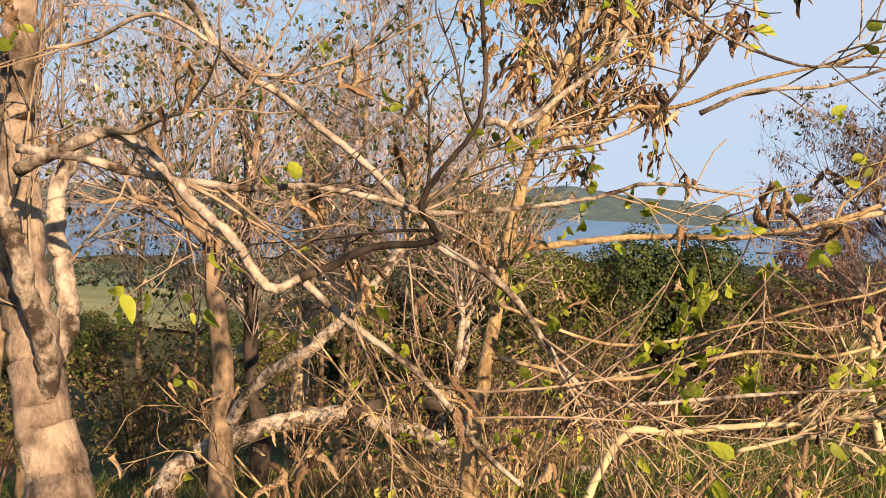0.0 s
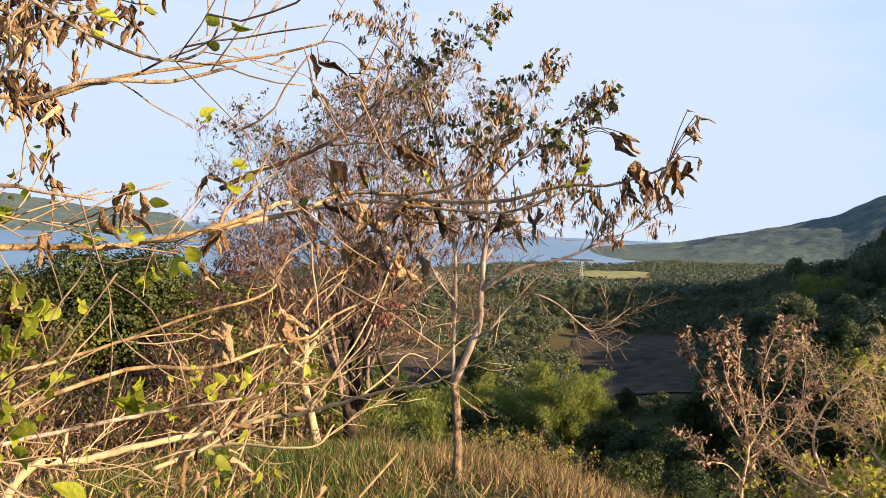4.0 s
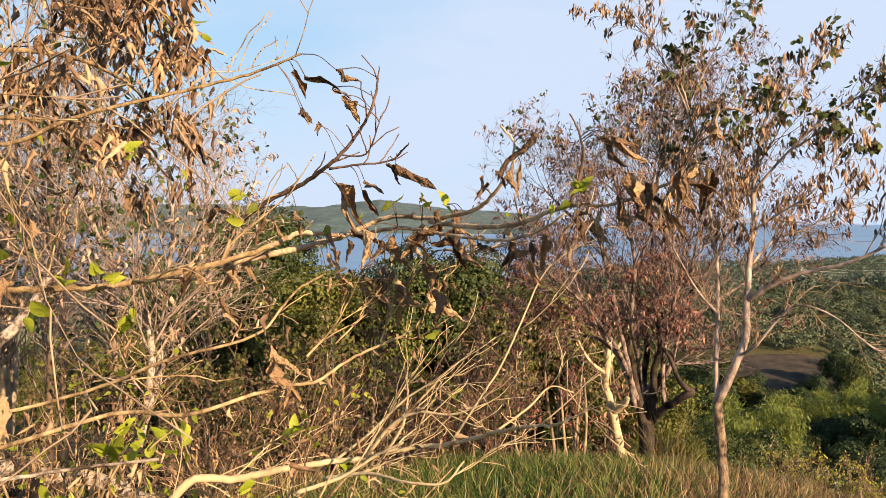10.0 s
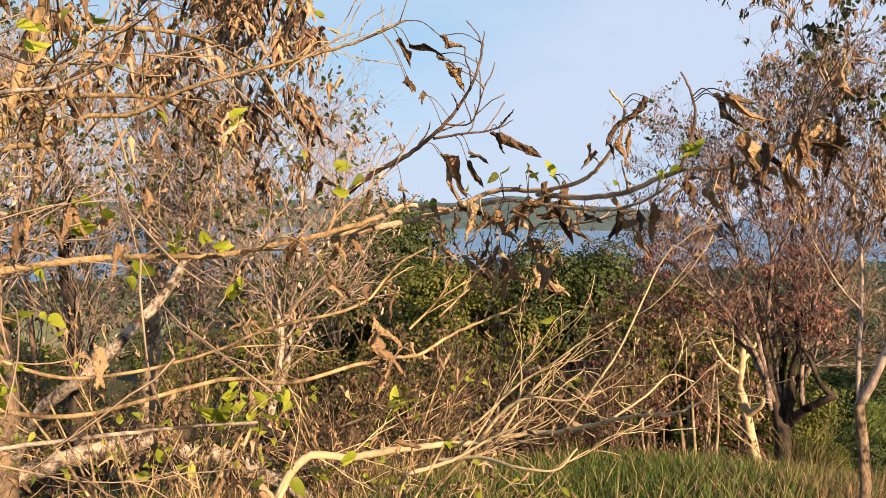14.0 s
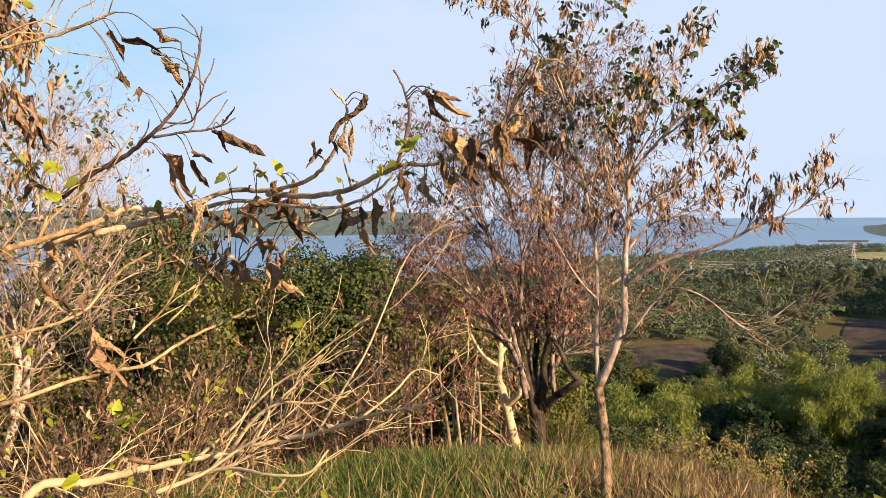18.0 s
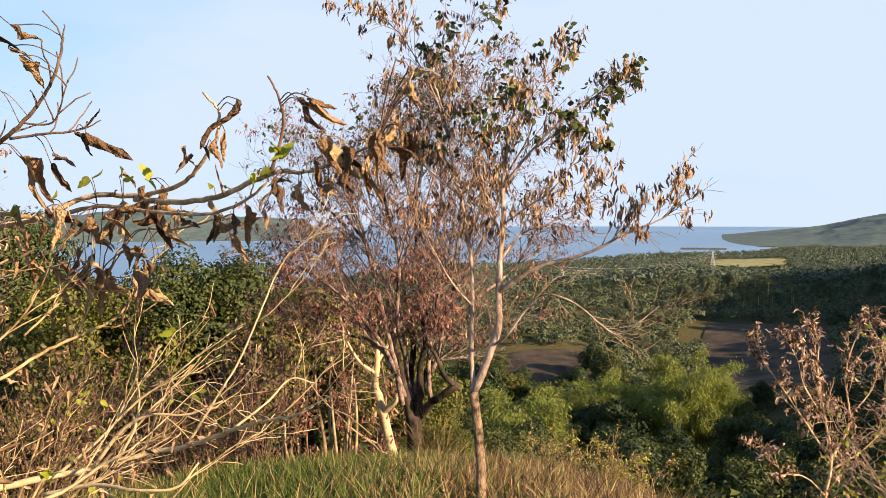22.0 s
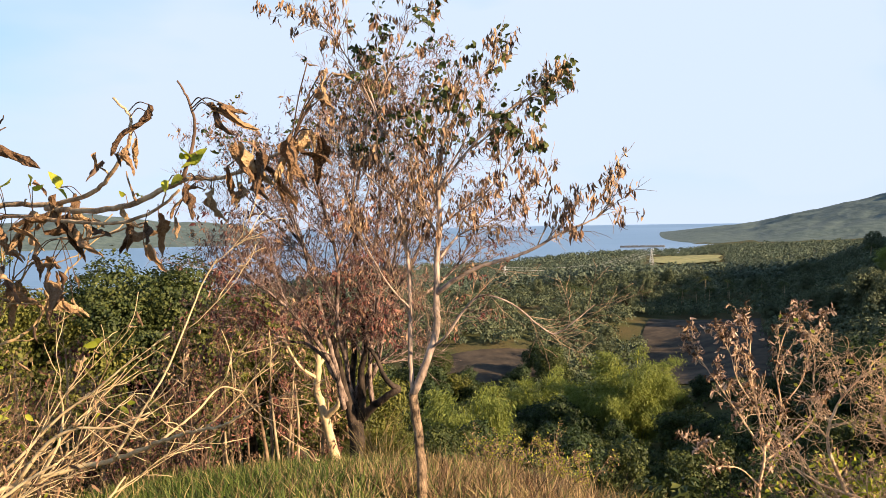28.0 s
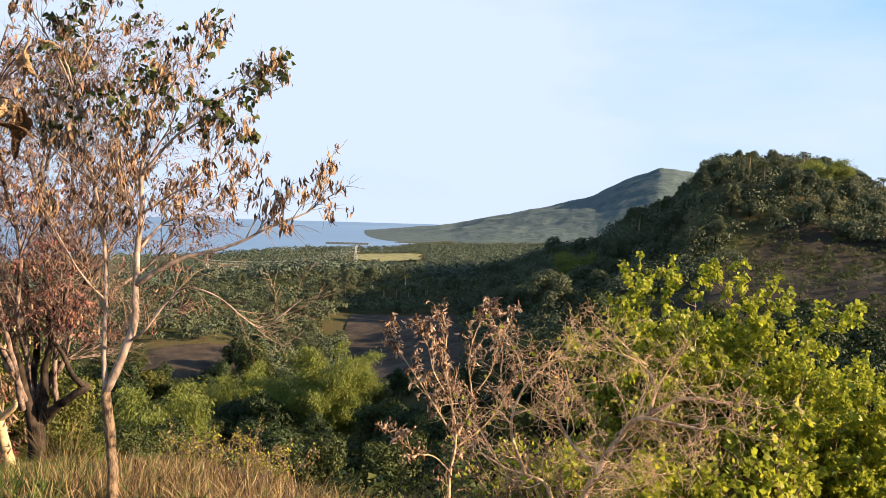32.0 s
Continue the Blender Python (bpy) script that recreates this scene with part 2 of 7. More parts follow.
def sea_material():
    m, n, l, out = material("sea_water")
    coord = n.new("ShaderNodeTexCoord")
    t = n.new("ShaderNodeTexNoise")
    t.inputs["Scale"].default_value, t.inputs["Detail"].default_value = 0.02, 6
    l.new(coord.outputs["Object"], t.inputs["Vector"])
    wide = n.new("ShaderNodeTexNoise")
    wide.inputs["Scale"].default_value, wide.inputs["Detail"].default_value = 0.0016, 4
    mp = n.new("ShaderNodeMapping")
    mp.inputs["Scale"].default_value = (0.35, 1, 1)
    l.new(coord.outputs["Object"], mp.inputs["Vector"])
    l.new(mp.outputs[0], wide.inputs["Vector"])
    r = ramp_node(n, [(0.3, (0.10, 0.20, 0.36)), (0.7, (0.15, 0.26, 0.44))])
    l.new(wide.outputs["Fac"], r.inputs["Fac"])
    b = n.new("ShaderNodeBsdfPrincipled")
    b.inputs["Roughness"].default_value, b.inputs["IOR"].default_value = 0.45, 1.33
    l.new(r.outputs["Color"], b.inputs["Base Color"])
    bp = n.new("ShaderNodeBump")
    bp.inputs["Strength"].default_value, bp.inputs["Distance"].default_value = 0.5, 3.0
    l.new(t.outputs["Fac"], bp.inputs["Height"])
    l.new(bp.outputs[0], b.inputs["Normal"])
    l.new(b.outputs[0], out.inputs["Surface"])
    return m


M_GROUND = ground_material()
M_SEA = sea_material()
# brown soil kept extra dark, taking the shadow over the field into its colour
M_SOIL = plain_material("ploughed_soil", (0.02, 0.016, 0.013), (0.07, 0.052, 0.038), 0.35, 0.95, 8, 0.5, 0.2)
M_PASTURE = plain_material("dry_pasture", (0.16, 0.17, 0.07), (0.30, 0.28, 0.13), 0.12, 0.95, 9, 0.6, 0.3)
# slope green with the blue haze of distance mixed into the colour
M_HILL_FAR = plain_material("hazy_far_hillside", (0.054, 0.084, 0.09), (0.09, 0.126, 0.126), 0.055, 0.95, 10, 0.6, 5.0)
M_STONE = plain_material("breakwater_stone", (0.10, 0.10, 0.10), (0.22, 0.21, 0.20), 0.3)
M_STEEL = plain_material("galvanised_steel", (0.35, 0.36, 0.38), (0.55, 0.56, 0.57), 2.0, 0.5)
M_WIRE = plain_material("aluminium_wire", (0.30, 0.31, 0.33), (0.45, 0.45, 0.46), 0.5, 0.5)
# bare soil darkened: the shade on the hill flank is put into its colour
M_CLEARING = plain_material("shaded_hill_soil", (0.012, 0.012, 0.009), (0.046, 0.036, 0.026), 0.12, 0.95, 9, 0.6, 0.3)
M_SAND = plain_material("pale_sand", (0.42, 0.38, 0.30), (0.60, 0.55, 0.45), 0.02)
M_BARK_TAN = bark_material("tan_smooth_bark", (0.20, 0.14, 0.085), (0.50, 0.385, 0.25), 22)
M_BARK_PALE = bark_material("pale_cream_bark", (0.36, 0.26, 0.15), (0.62, 0.48, 0.29), 16, split=(0.25, 0.6))
M_BARK_DARK = bark_material("dark_scorched_bark", (0.014, 0.011, 0.009), (0.12, 0.085, 0.065), 18, bump=0.8, split=(0.40, 0.76))
M_BARK_GREY = bark_material("grey_lichen_bark", (0.07, 0.046, 0.033), (0.54, 0.43, 0.34), 34, bump=1.0, split=(0.40, 0.60), stretch=0.8)
M_BARK_BROWN = bark_material("brown_fissured_bark", (0.085, 0.055, 0.035), (0.33, 0.225, 0.145), 22, split=(0.33, 0.68))
M_BARK_RED = bark_material("reddish_brown_bark", (0.15, 0.085, 0.06), (0.46, 0.32, 0.24), 24)
M_TWIG = bark_material("dry_twig_bark", (0.13, 0.08, 0.042), (0.54, 0.38, 0.205), 40, split=(0.38, 0.64))
M_TWIG_PALE = bark_material("bleached_twig_bark", (0.36, 0.225, 0.14), (0.76, 0.55, 0.37), 40)
M_BARK_SLIM = bark_material("weathered_tan_bark", (0.13, 0.085, 0.058), (0.43, 0.31, 0.21), 24, split=(0.33, 0.66))
M_BARK_LEAN = bark_material("ochre_tan_bark", (0.15, 0.09, 0.05), (0.47, 0.32, 0.165), 46, bump=1.0, split=(0.36, 0.60), stretch=0.6)
M_BOUGH = bark_material("sunlit_tan_bough_bark", (0.26, 0.165, 0.10), (0.62, 0.46, 0.30), 60, bump=0.7, split=(0.34, 0.58), stretch=0.7)
M_TWIG_WOOD = bark_material("grey_brown_twig_bark", (0.13, 0.09, 0.072), (0.48, 0.365, 0.30), 30)
M_LIMB_MAUVE = bark_material("mauve_brown_limb_bark", (0.035, 0.024, 0.022), (0.46, 0.335, 0.28), 22, bump=0.8, split=(0.40, 0.68))
M_TWIG_DARK = bark_material("dark_twig_bark", (0.055, 0.035, 0.028), (0.22, 0.14, 0.10), 40)
M_SCRUB = leaf_material("brownish_olive_foliage", [(0.05, 0.036, 0.02), (0.10, 0.072, 0.034), (0.155, 0.12, 0.05), (0.22, 0.195, 0.07)], 0.2, 0.6, 1.4, 0, 0.9, 0.4)
M_BARK_STEM = bark_material("pinkish_grey_bark", (0.11, 0.08, 0.066), (0.52, 0.39, 0.32), 24, split=(0.30, 0.62))
M_BARK_LOW = bark_material("weathered_dark_bark", (0.045, 0.03, 0.022), (0.34, 0.235, 0.155), 40, bump=1.0, split=(0.38, 0.62), stretch=0.5)
M_PEACH = leaf_material("pale_peach_dry_leaf", [(0.20, 0.125, 0.095), (0.36, 0.235, 0.175), (0.50, 0.345, 0.255), (0.62, 0.46, 0.34)], 0.2)
M_WOOD = leaf_material("sunlit_olive_foliage", [(0.035, 0.045, 0.01), (0.085, 0.098, 0.02), (0.165, 0.17, 0.034), (0.27, 0.25, 0.055)], 0.28, 0.6, 0.9, 0, 0.95, 0.5)
M_BARK_MOTTLE = bark_material("mottled_grey_brown_bark", (0.09, 0.06, 0.044), (0.42, 0.31, 0.23), 26, bump=1.0, split=(0.38, 0.64), stretch=0.6)
M_TWIG_MAUVE = bark_material("mauve_grey_twig_bark", (0.07, 0.046, 0.043), (0.42, 0.305, 0.275), 30, split=(0.38, 0.66))
M_STRAW_RED = leaf_material("reddish_straw_blade", [(0.11, 0.06, 0.035), (0.22, 0.135, 0.075), (0.37, 0.245, 0.135), (0.54, 0.39, 0.22)], 0.3, 0.6, 6)
M_DRY = leaf_material("dry_brown_leaf", [(0.10, 0.055, 0.034), (0.23, 0.132, 0.078), (0.37, 0.232, 0.135), (0.50, 0.345, 0.205)], 0.14, 0.6)
M_DRY_DARK = leaf_material("dark_withered_leaf", [(0.07, 0.036, 0.024), (0.16, 0.088, 0.055), (0.27, 0.155, 0.092), (0.40, 0.255, 0.15)], 0.12, 0.6)
# greens greyed by the thinner haze before the hill, put into the colour
M_HILL = leaf_material("hazy_hill_foliage", [(0.038, 0.058, 0.038), (0.07, 0.096, 0.055), (0.12, 0.145, 0.076), (0.19, 0.205, 0.108)], 0.15, 0.6, 0.4, 0, 0.9, 0.4)
M_DRY_ONE = object_leaf_material("curled_dry_leaf", [(0.15, 0.082, 0.045), (0.29, 0.17, 0.092), (0.42, 0.265, 0.145), (0.52, 0.36, 0.20)], 0.18, 0.6, 13, 0.4)
M_RED = leaf_material("dry_red_leaf", [(0.075, 0.024, 0.026), (0.15, 0.048, 0.044), (0.23, 0.085, 0.066), (0.29, 0.14, 0.10)], 0.12)
M_PURPLE = leaf_material("mauve_dry_leaf", [(0.07, 0.036, 0.038), (0.14, 0.075, 0.07), (0.22, 0.125, 0.105), (0.33, 0.20, 0.15)], 0.1)
M_GREEN_ONE = object_leaf_material("fresh_green_leaf", [(0.20, 0.24, 0.022), (0.33, 0.37, 0.034), (0.40, 0.45, 0.042), (0.50, 0.52, 0.06)], 0.5, 0.5, 5, 0.35, 0.22)
M_GREEN = leaf_material("fresh_green_foliage", [(0.075, 0.13, 0.022), (0.15, 0.22, 0.032), (0.27, 0.33, 0.045), (0.40, 0.41, 0.065)], 0.45, 0.45)
M_OLIVE = leaf_material("olive_foliage", [(0.016, 0.03, 0.009), (0.04, 0.062, 0.016), (0.08, 0.10, 0.026), (0.15, 0.16, 0.042)], 0.18, 0.6, 0.9, 0, 0.95, 0.5)
M_DEEP = leaf_material("deep_green_foliage", [(0.008, 0.02, 0.007), (0.02, 0.04, 0.012), (0.042, 0.07, 0.019), (0.10, 0.125, 0.034)], 0.12, 0.6, 0.9, 0, 0.95, 0.5)
M_LIME = leaf_material("yellow_green_foliage", [(0.17, 0.22, 0.026), (0.32, 0.37, 0.038), (0.48, 0.50, 0.052), (0.64, 0.61, 0.09)], 0.55, 0.5, 3.0, 0, 0.7, 0.6)
M_BAMBOO = leaf_material("bamboo_foliage", [(0.075, 0.115, 0.022), (0.16, 0.205, 0.042), (0.25, 0.285, 0.062), (0.34, 0.36, 0.10)], 0.3, 0.6, 0.4, 0, 0.6, 0.25)
M_STRAW = leaf_material("straw_grass_blade", [(0.11, 0.08, 0.035), (0.22, 0.16, 0.068), (0.35, 0.26, 0.115), (0.50, 0.38, 0.18)], 0.3, 0.6, 6)
M_GRASS = leaf_material("green_grass_blade", [(0.03, 0.06, 0.01), (0.07, 0.12, 0.02), (0.13, 0.19, 0.036), (0.30, 0.29, 0.10)], 0.35, 0.6, 6)
# leaf greens raised and blued, so the colour itself holds the distant haze
M_FARWOOD = leaf_material("hazy_distant_wood_foliage", [(0.05, 0.082, 0.062), (0.078, 0.112, 0.08), (0.11, 0.142, 0.098), (0.15, 0.172, 0.118)], 0.1, 0.7, 0.05, 0, 0.9, 0.2)

# ---- mesh building ----
class Buf:
    """Gathers vertices and faces of one mesh."""

    def __init__(self):
        self.v, self.q, self.t, self.n = [], [], [], 0

    def add(self, v, q=None, t=None):
        v = np.asarray(v, float).reshape(-1, 3)
        if q is not None and len(q):
            self.q.append(np.asarray(q, np.int64).reshape(-1, 4) + self.n)
        if t is not None and len(t):
            self.t.append(np.asarray(t, np.int64).reshape(-1, 3) + self.n)
        self.v.append(v)
        self.n += len(v)

    def tube(self, pts, radii, sides=6, cap=True):
        p = np.asarray(pts, float)
        k = len(p)
        if k < 2:
            return
        r = np.asarray(radii, float)
        tan = np.gradient(p, axis=0)
        tan /= np.linalg.norm(tan, axis=1)[:, None] + 1e-9
        ref = np.array([0.31, 0.87, 0.38]) if abs(tan[0] @ np.array([0.31, 0.87, 0.38])) < 0.9 else np.array([0.9, -0.1, 0.42])
        u = np.cross(tan, ref)
        u /= np.linalg.norm(u, axis=1)[:, None] + 1e-9
        w = np.cross(tan, u)
        a = np.arange(sides) * 2 * np.pi / sides
        ring = p[:, None] + r[:, None, None] * (np.cos(a)[None, :, None] * u[:, None] + np.sin(a)[None, :, None] * w[:, None])
        i = np.arange(k - 1)[:, None] * sides
        j = np.arange(sides)[None]
        jn = (j + 1) % sides
        q = np.stack([i + j, i + jn, i + sides + jn, i + sides + j], -1).reshape(-1, 4)
        v = ring.reshape(-1, 3)
        tri = []
        if cap:
            v = np.vstack([v, p[-1] + tan[-1] * r[-1] * 0.6, p[0] - tan[0] * r[0] * 0.2])
            e = (k - 1) * sides
            tri = [(e + s, e + (s + 1) % sides, k * sides) for s in range(sides)] + [((s + 1) % sides, s, k * sides + 1) for s in range(sides)]
        self.add(v, q, tri)

    def stamp(self, template, pos, rot, size):
        """Copies of a template (v, q, t) at many poses: pos (n,3), rot (n,3,3), size (n,) or (n,3)."""
        tv, tq, tt = template
        pos, rot = np.asarray(pos, float).reshape(-1, 3), np.asarray(rot, float)
        n = len(pos)
        if not n:
            return
        size = np.asarray(size, float)
        size = size[:, None] * np.ones(3) if size.ndim == 1 else size
        v = np.einsum("nij,nkj->nki", rot, tv[None] * size[:, None]) + pos[:, None]
        off = (np.arange(n) * len(tv))[:, None, None]
        q = (tq[None] + off).reshape(-1, 4) if len(tq) else None
        t = (tt[None] + off).reshape(-1, 3) if len(tt) else None
        self.add(v.reshape(-1, 3), q, t)

    def mesh(self, name, mat, smooth=True):
        me = bpy.data.meshes.new(name)
        v = np.concatenate(self.v) if self.v else np.zeros((0, 3))
        q = np.concatenate(self.q) if self.q else np.zeros((0, 4), np.int64)
        t = np.concatenate(self.t) if self.t else np.zeros((0, 3), np.int64)
        me.vertices.add(len(v))
        me.vertices.foreach_set("co", v.astype(np.float32).ravel())
        loops = np.concatenate([q.ravel(), t.ravel()]).astype(np.int32)
        me.loops.add(len(loops))
        me.loops.foreach_set("vertex_index", loops)
        starts = np.concatenate([np.arange(len(q)) * 4, len(q) * 4 + np.arange(len(t)) * 3]).astype(np.int32)
        me.polygons.add(len(starts))
        me.polygons.foreach_set("loop_start", starts)
        me.update(calc_edges=True)
        me.validate()
        if smooth:
            me.polygons.foreach_set("use_smooth", np.ones(len(me.polygons), bool))
        me.materials.append(mat)
        return me


def part(name, buf, mat, parent=None, label="", smooth=True):
    """One mesh object, under a thing or a part when a parent is given."""
    me = buf if isinstance(buf, bpy.types.Mesh) else buf.mesh(name, mat, smooth)
    ob = new(name, me)
    if parent is not None:
        ob.parent = parent
    return tagged(ob, label)


def thing(name, label, category, group="", kind="", at=(0, 0, 0)):
    ob = new(name)
    ob.location = at
    ob.empty_display_size = 0.2
    return tagged(ob, label, category, group, kind)


def unit(v):
    v = np.asarray(v, float)
    return v / (np.linalg.norm(v, axis=-1, keepdims=True) + 1e-9)


def frames_along(d, rng, roll=None):
    """Rotations whose y axis runs along d, rolled at random."""
    d = unit(d)
    n = len(d)
    ref = np.tile([0.0, 0.0, 1.0], (n, 1))
    ref[np.abs(d[:, 2]) > 0.95] = (1.0, 0.0, 0.0)
    x = unit(np.cross(d, ref))
    z = np.cross(x, d)
    a = rng.uniform(0, 2 * np.pi, n) if roll is None else roll
    c, s = np.cos(a)[:, None], np.sin(a)[:, None]
    xx, zz = c * x + s * z, -s * x + c * z
    return np.stack([xx, d, zz], -1)


def frames_facing(out, rng):
    """Rotations whose z axis looks along out, turned at random about it."""
    z = unit(out)
    y = unit(np.cross(z, rng.normal(0, 1, z.shape)))
    return np.stack([np.cross(y, z), y, z], -1)


def leaf_template(rows, width, fold, bend, wave=0.0, point=0.75, seed=1, stalk=0.0):
    """A leaf of length 1 along y: folded along the midrib, bent down along its length, with uneven edges."""
    rng = np.random.default_rng(seed)
    v, q = [], []
    s = np.linspace(0, 1, rows)
    y = z = 0.0
    if stalk:
        y = stalk
    for i, f in enumerate(s):
        if i:
            a = -bend * f
            y += math.cos(a) / (rows - 1) * (1 - stalk)
            z += math.sin(a) / (rows - 1)
        w = width * (math.sin(math.pi * f ** point) ** 0.8 if 0 < f < 1 else 0.02)
        k = fold * (0.7 + 0.6 * rng.random())
        jl, jr = wave * rng.uniform(-1, 1, 2)
        v += [(-w * math.cos(k + jl), y + wave * 0.2 * rng.uniform(-1, 1), z + w * math.sin(k + jl)), (0, y, z),
              (w * math.cos(k + jr), y + wave * 0.2 * rng.uniform(-1, 1), z + w * math.sin(k + jr))]
    for i in range(rows - 1):
        b = 3 * i
        q += [(b, b + 1, b + 4, b + 3), (b + 1, b + 2, b + 5, b + 4)]
    return np.array(v), np.array(q), np.zeros((0, 3), int)


def curled_leaf(rows, cols, width, roll, bend, twist, seed, ragged=0.15, crumple=0.0):
    """A withered leaf of length 1 along y: its margins rolled in, bent and twisted along its length, uneven at the edge."""
    rng = np.random.default_rng(seed)
    ph = rng.uniform(0, 6.28, 4)
    v, q = [], []
    y = z = 0.0
    for i in range(rows):
        f = i / (rows - 1)
        if i:
            a = -bend * f + 0.35 * math.sin(5 * f + ph[0])
            y += math.cos(a) / (rows - 1)
            z += math.sin(a) / (rows - 1)
        w = width * (0.03 + math.sin(math.pi * min(1.0, f ** 0.75)) ** 0.75) * (1 + ragged * math.sin(9 * f + ph[1]))
        k = roll * (0.7 + 0.5 * math.sin(3.5 * f + ph[2]))
        t = twist * f + 0.3 * math.sin(4 * f + ph[3])
        for j in range(cols):
            s = 2 * j / (cols - 1) - 1
            th = s * k
            px, pz = (math.sin(th) / max(k, 0.05)) * w, ((1 - math.cos(th)) / max(k, 0.05)) * w
            e = 1 + (0.12 * rng.uniform(-1, 1) if abs(s) == 1 else 0)
            v.append((e * (px * math.cos(t) - pz * math.sin(t)), y + 0.03 * rng.uniform(-1, 1) * abs(s), z + e * (px * math.sin(t) + pz * math.cos(t)) + crumple * rng.uniform(-1, 1)))
    for i in range(rows - 1):
        for j in range(cols - 1):
            b = i * cols + j
            q.append((b, b + 1, b + cols + 1, b + cols))
    return np.array(v), np.array(q), np.zeros((0, 3), int)


def withered_leaf(rows, cols, width, curl, bend, twist, seed):
    """A shrunken hanging leaf: pleated between its veins, margins curled in, bent, twisted and torn at the edge."""
    rng = np.random.default_rng(seed)
    ph = rng.uniform(0, 6.28, 6)
    v, q = [], []
    y = z = 0.0
    for i in range(rows):
        f = i / (rows - 1)
        if i:
            a = -bend * math.sin(2.2 * f + 0.3) + 0.24 * math.sin(6 * f + ph[0])
            y += math.cos(a) / (rows - 1)
            z += math.sin(a) / (rows - 1)
        w = width * (0.06 + math.sin(math.pi * f ** 0.7) ** 0.8) * (1 + 0.22 * math.sin(11 * f + ph[1]) + 0.12 * rng.uniform(-1, 1))
        t = twist * f + 0.3 * math.sin(5 * f + ph[2])
        open_ = 0.55 + 0.3 * math.sin(4 * f + ph[3])
        for j in range(cols):
            s = 2 * j / (cols - 1) - 1
            px = w * math.sin(s * 1.35 * curl) / (1.35 * curl) * (0.5 + open_ * 0.6)
            pz = w * (0.75 - open_ * 0.4) * s * s * curl + 0.20 * w * math.sin(7.5 * s + 9 * f + ph[4]) + 0.15 * w * math.sin(19 * f + 4 * s + ph[5])
            v.append((px * math.cos(t) - pz * math.sin(t), y - 0.10 * abs(s) * w + 0.012 * rng.uniform(-1, 1), z + px * math.sin(t) + pz * math.cos(t)))
    for i in range(rows - 1):
        for j in range(cols - 1):
            b = i * cols + j
            q.append((b, b + 1, b + cols + 1, b + cols))
    return np.array(v), np.array(q), np.zeros((0, 3), int)


DRY_T = [curled_leaf(5, 3, 0.24, r, b, t, s) for r, b, t, s in ((1.6, 0.9, 0.8, 1), (1.1, 0.5, -0.9, 2), (2.0, 1.2, 1.2, 3), (1.3, 0.3, 0.4, 4))]
HANG_T = [curled_leaf(6, 3, 0.14, r, b, t, k) for r, b, t, k in ((1.8, 0.7, 0.8, 11), (1.3, 0.4, -0.9, 12), (2.2, 0.9, 1.2, 13), (1.5, 0.3, 0.4, 14))]
WITHER_T = [withered_leaf(9, 6, 0.2, 1.0 + r * 0.3, b, t, s) for r, b, t, s in ((1.5, 0.6, 0.5, 61), (1.1, 0.4, -0.6, 62), (2.1, 0.8, 0.8, 63), (1.8, 0.3, -0.4, 64))]
DIAMOND_T = [(np.array([(0, 0, 0), (-w, 0.45, h), (0, 1, -0.12), (w, 0.45, h)]), np.zeros((0, 4), int), np.array([(0, 2, 1), (0, 3, 2)])) for w, h in ((0.36, 0.12), (0.30, 0.2))]
FLAT_T = [leaf_template(4, 0.34, 0.25, b, 0.1, 0.7, s) for b, s in ((0.5, 5), (0.9, 6))]
LEAF_T = [leaf_template(8, 0.27, f + 0.15, b, 0.1, 0.7, k) for f, b, k in ((0.2, 0.6, 71), (0.35, 0.9, 72), (0.15, 0.3, 73))]
BLADE_T = leaf_template(4, 0.022, 0.35, 0.9, 0.0, 0.5, 9)


def scatter_leaves(buf, templates, pos, d, size, rng, facing=False):
    pos, d = np.asarray(pos, float).reshape(-1, 3), np.asarray(d, float).reshape(-1, 3)
    if not len(pos):
        return
    size = np.broadcast_to(size, (len(pos),))
    pick = rng.integers(0, len(templates), len(pos))
    for k, t in enumerate(templates):
        m = pick == k
        if m.any():
            buf.stamp(t, pos[m], frames_facing(d[m], rng) if facing else frames_along(d[m], rng), size[m])


def smooth_line(pts, per=5):
    """A rounded line through the points (Catmull-Rom)."""
    p = np.asarray(pts, float)
    if len(p) < 3:
        return np.linspace(p[0], p[-1], per + 1)
    e = np.vstack([2 * p[0] - p[1], p, 2 * p[-1] - p[-2]])
    out = []
    for i in range(len(p) - 1):
        a, b, c, d = e[i:i + 4]
        for f in np.linspace(0, 1, per, endpoint=False):
            out.append(0.5 * (2 * b + (c - a) * f + (2 * a - 5 * b + 4 * c - d) * f * f + (3 * b - a - 3 * c + d) * f ** 3))
    out.append(p[-1])
    return np.array(out)


def twig_line(p, d, length, rng, wander=0.25, lift=0.1, segs=5):
    pts, d = [np.array(p, float)], unit(d)
    for _ in range(segs):
        d = unit(d + rng.normal(0, wander, 3) + (0, 0, lift))
        pts.append(pts[-1] + d * length / segs)
    return np.array(pts), d


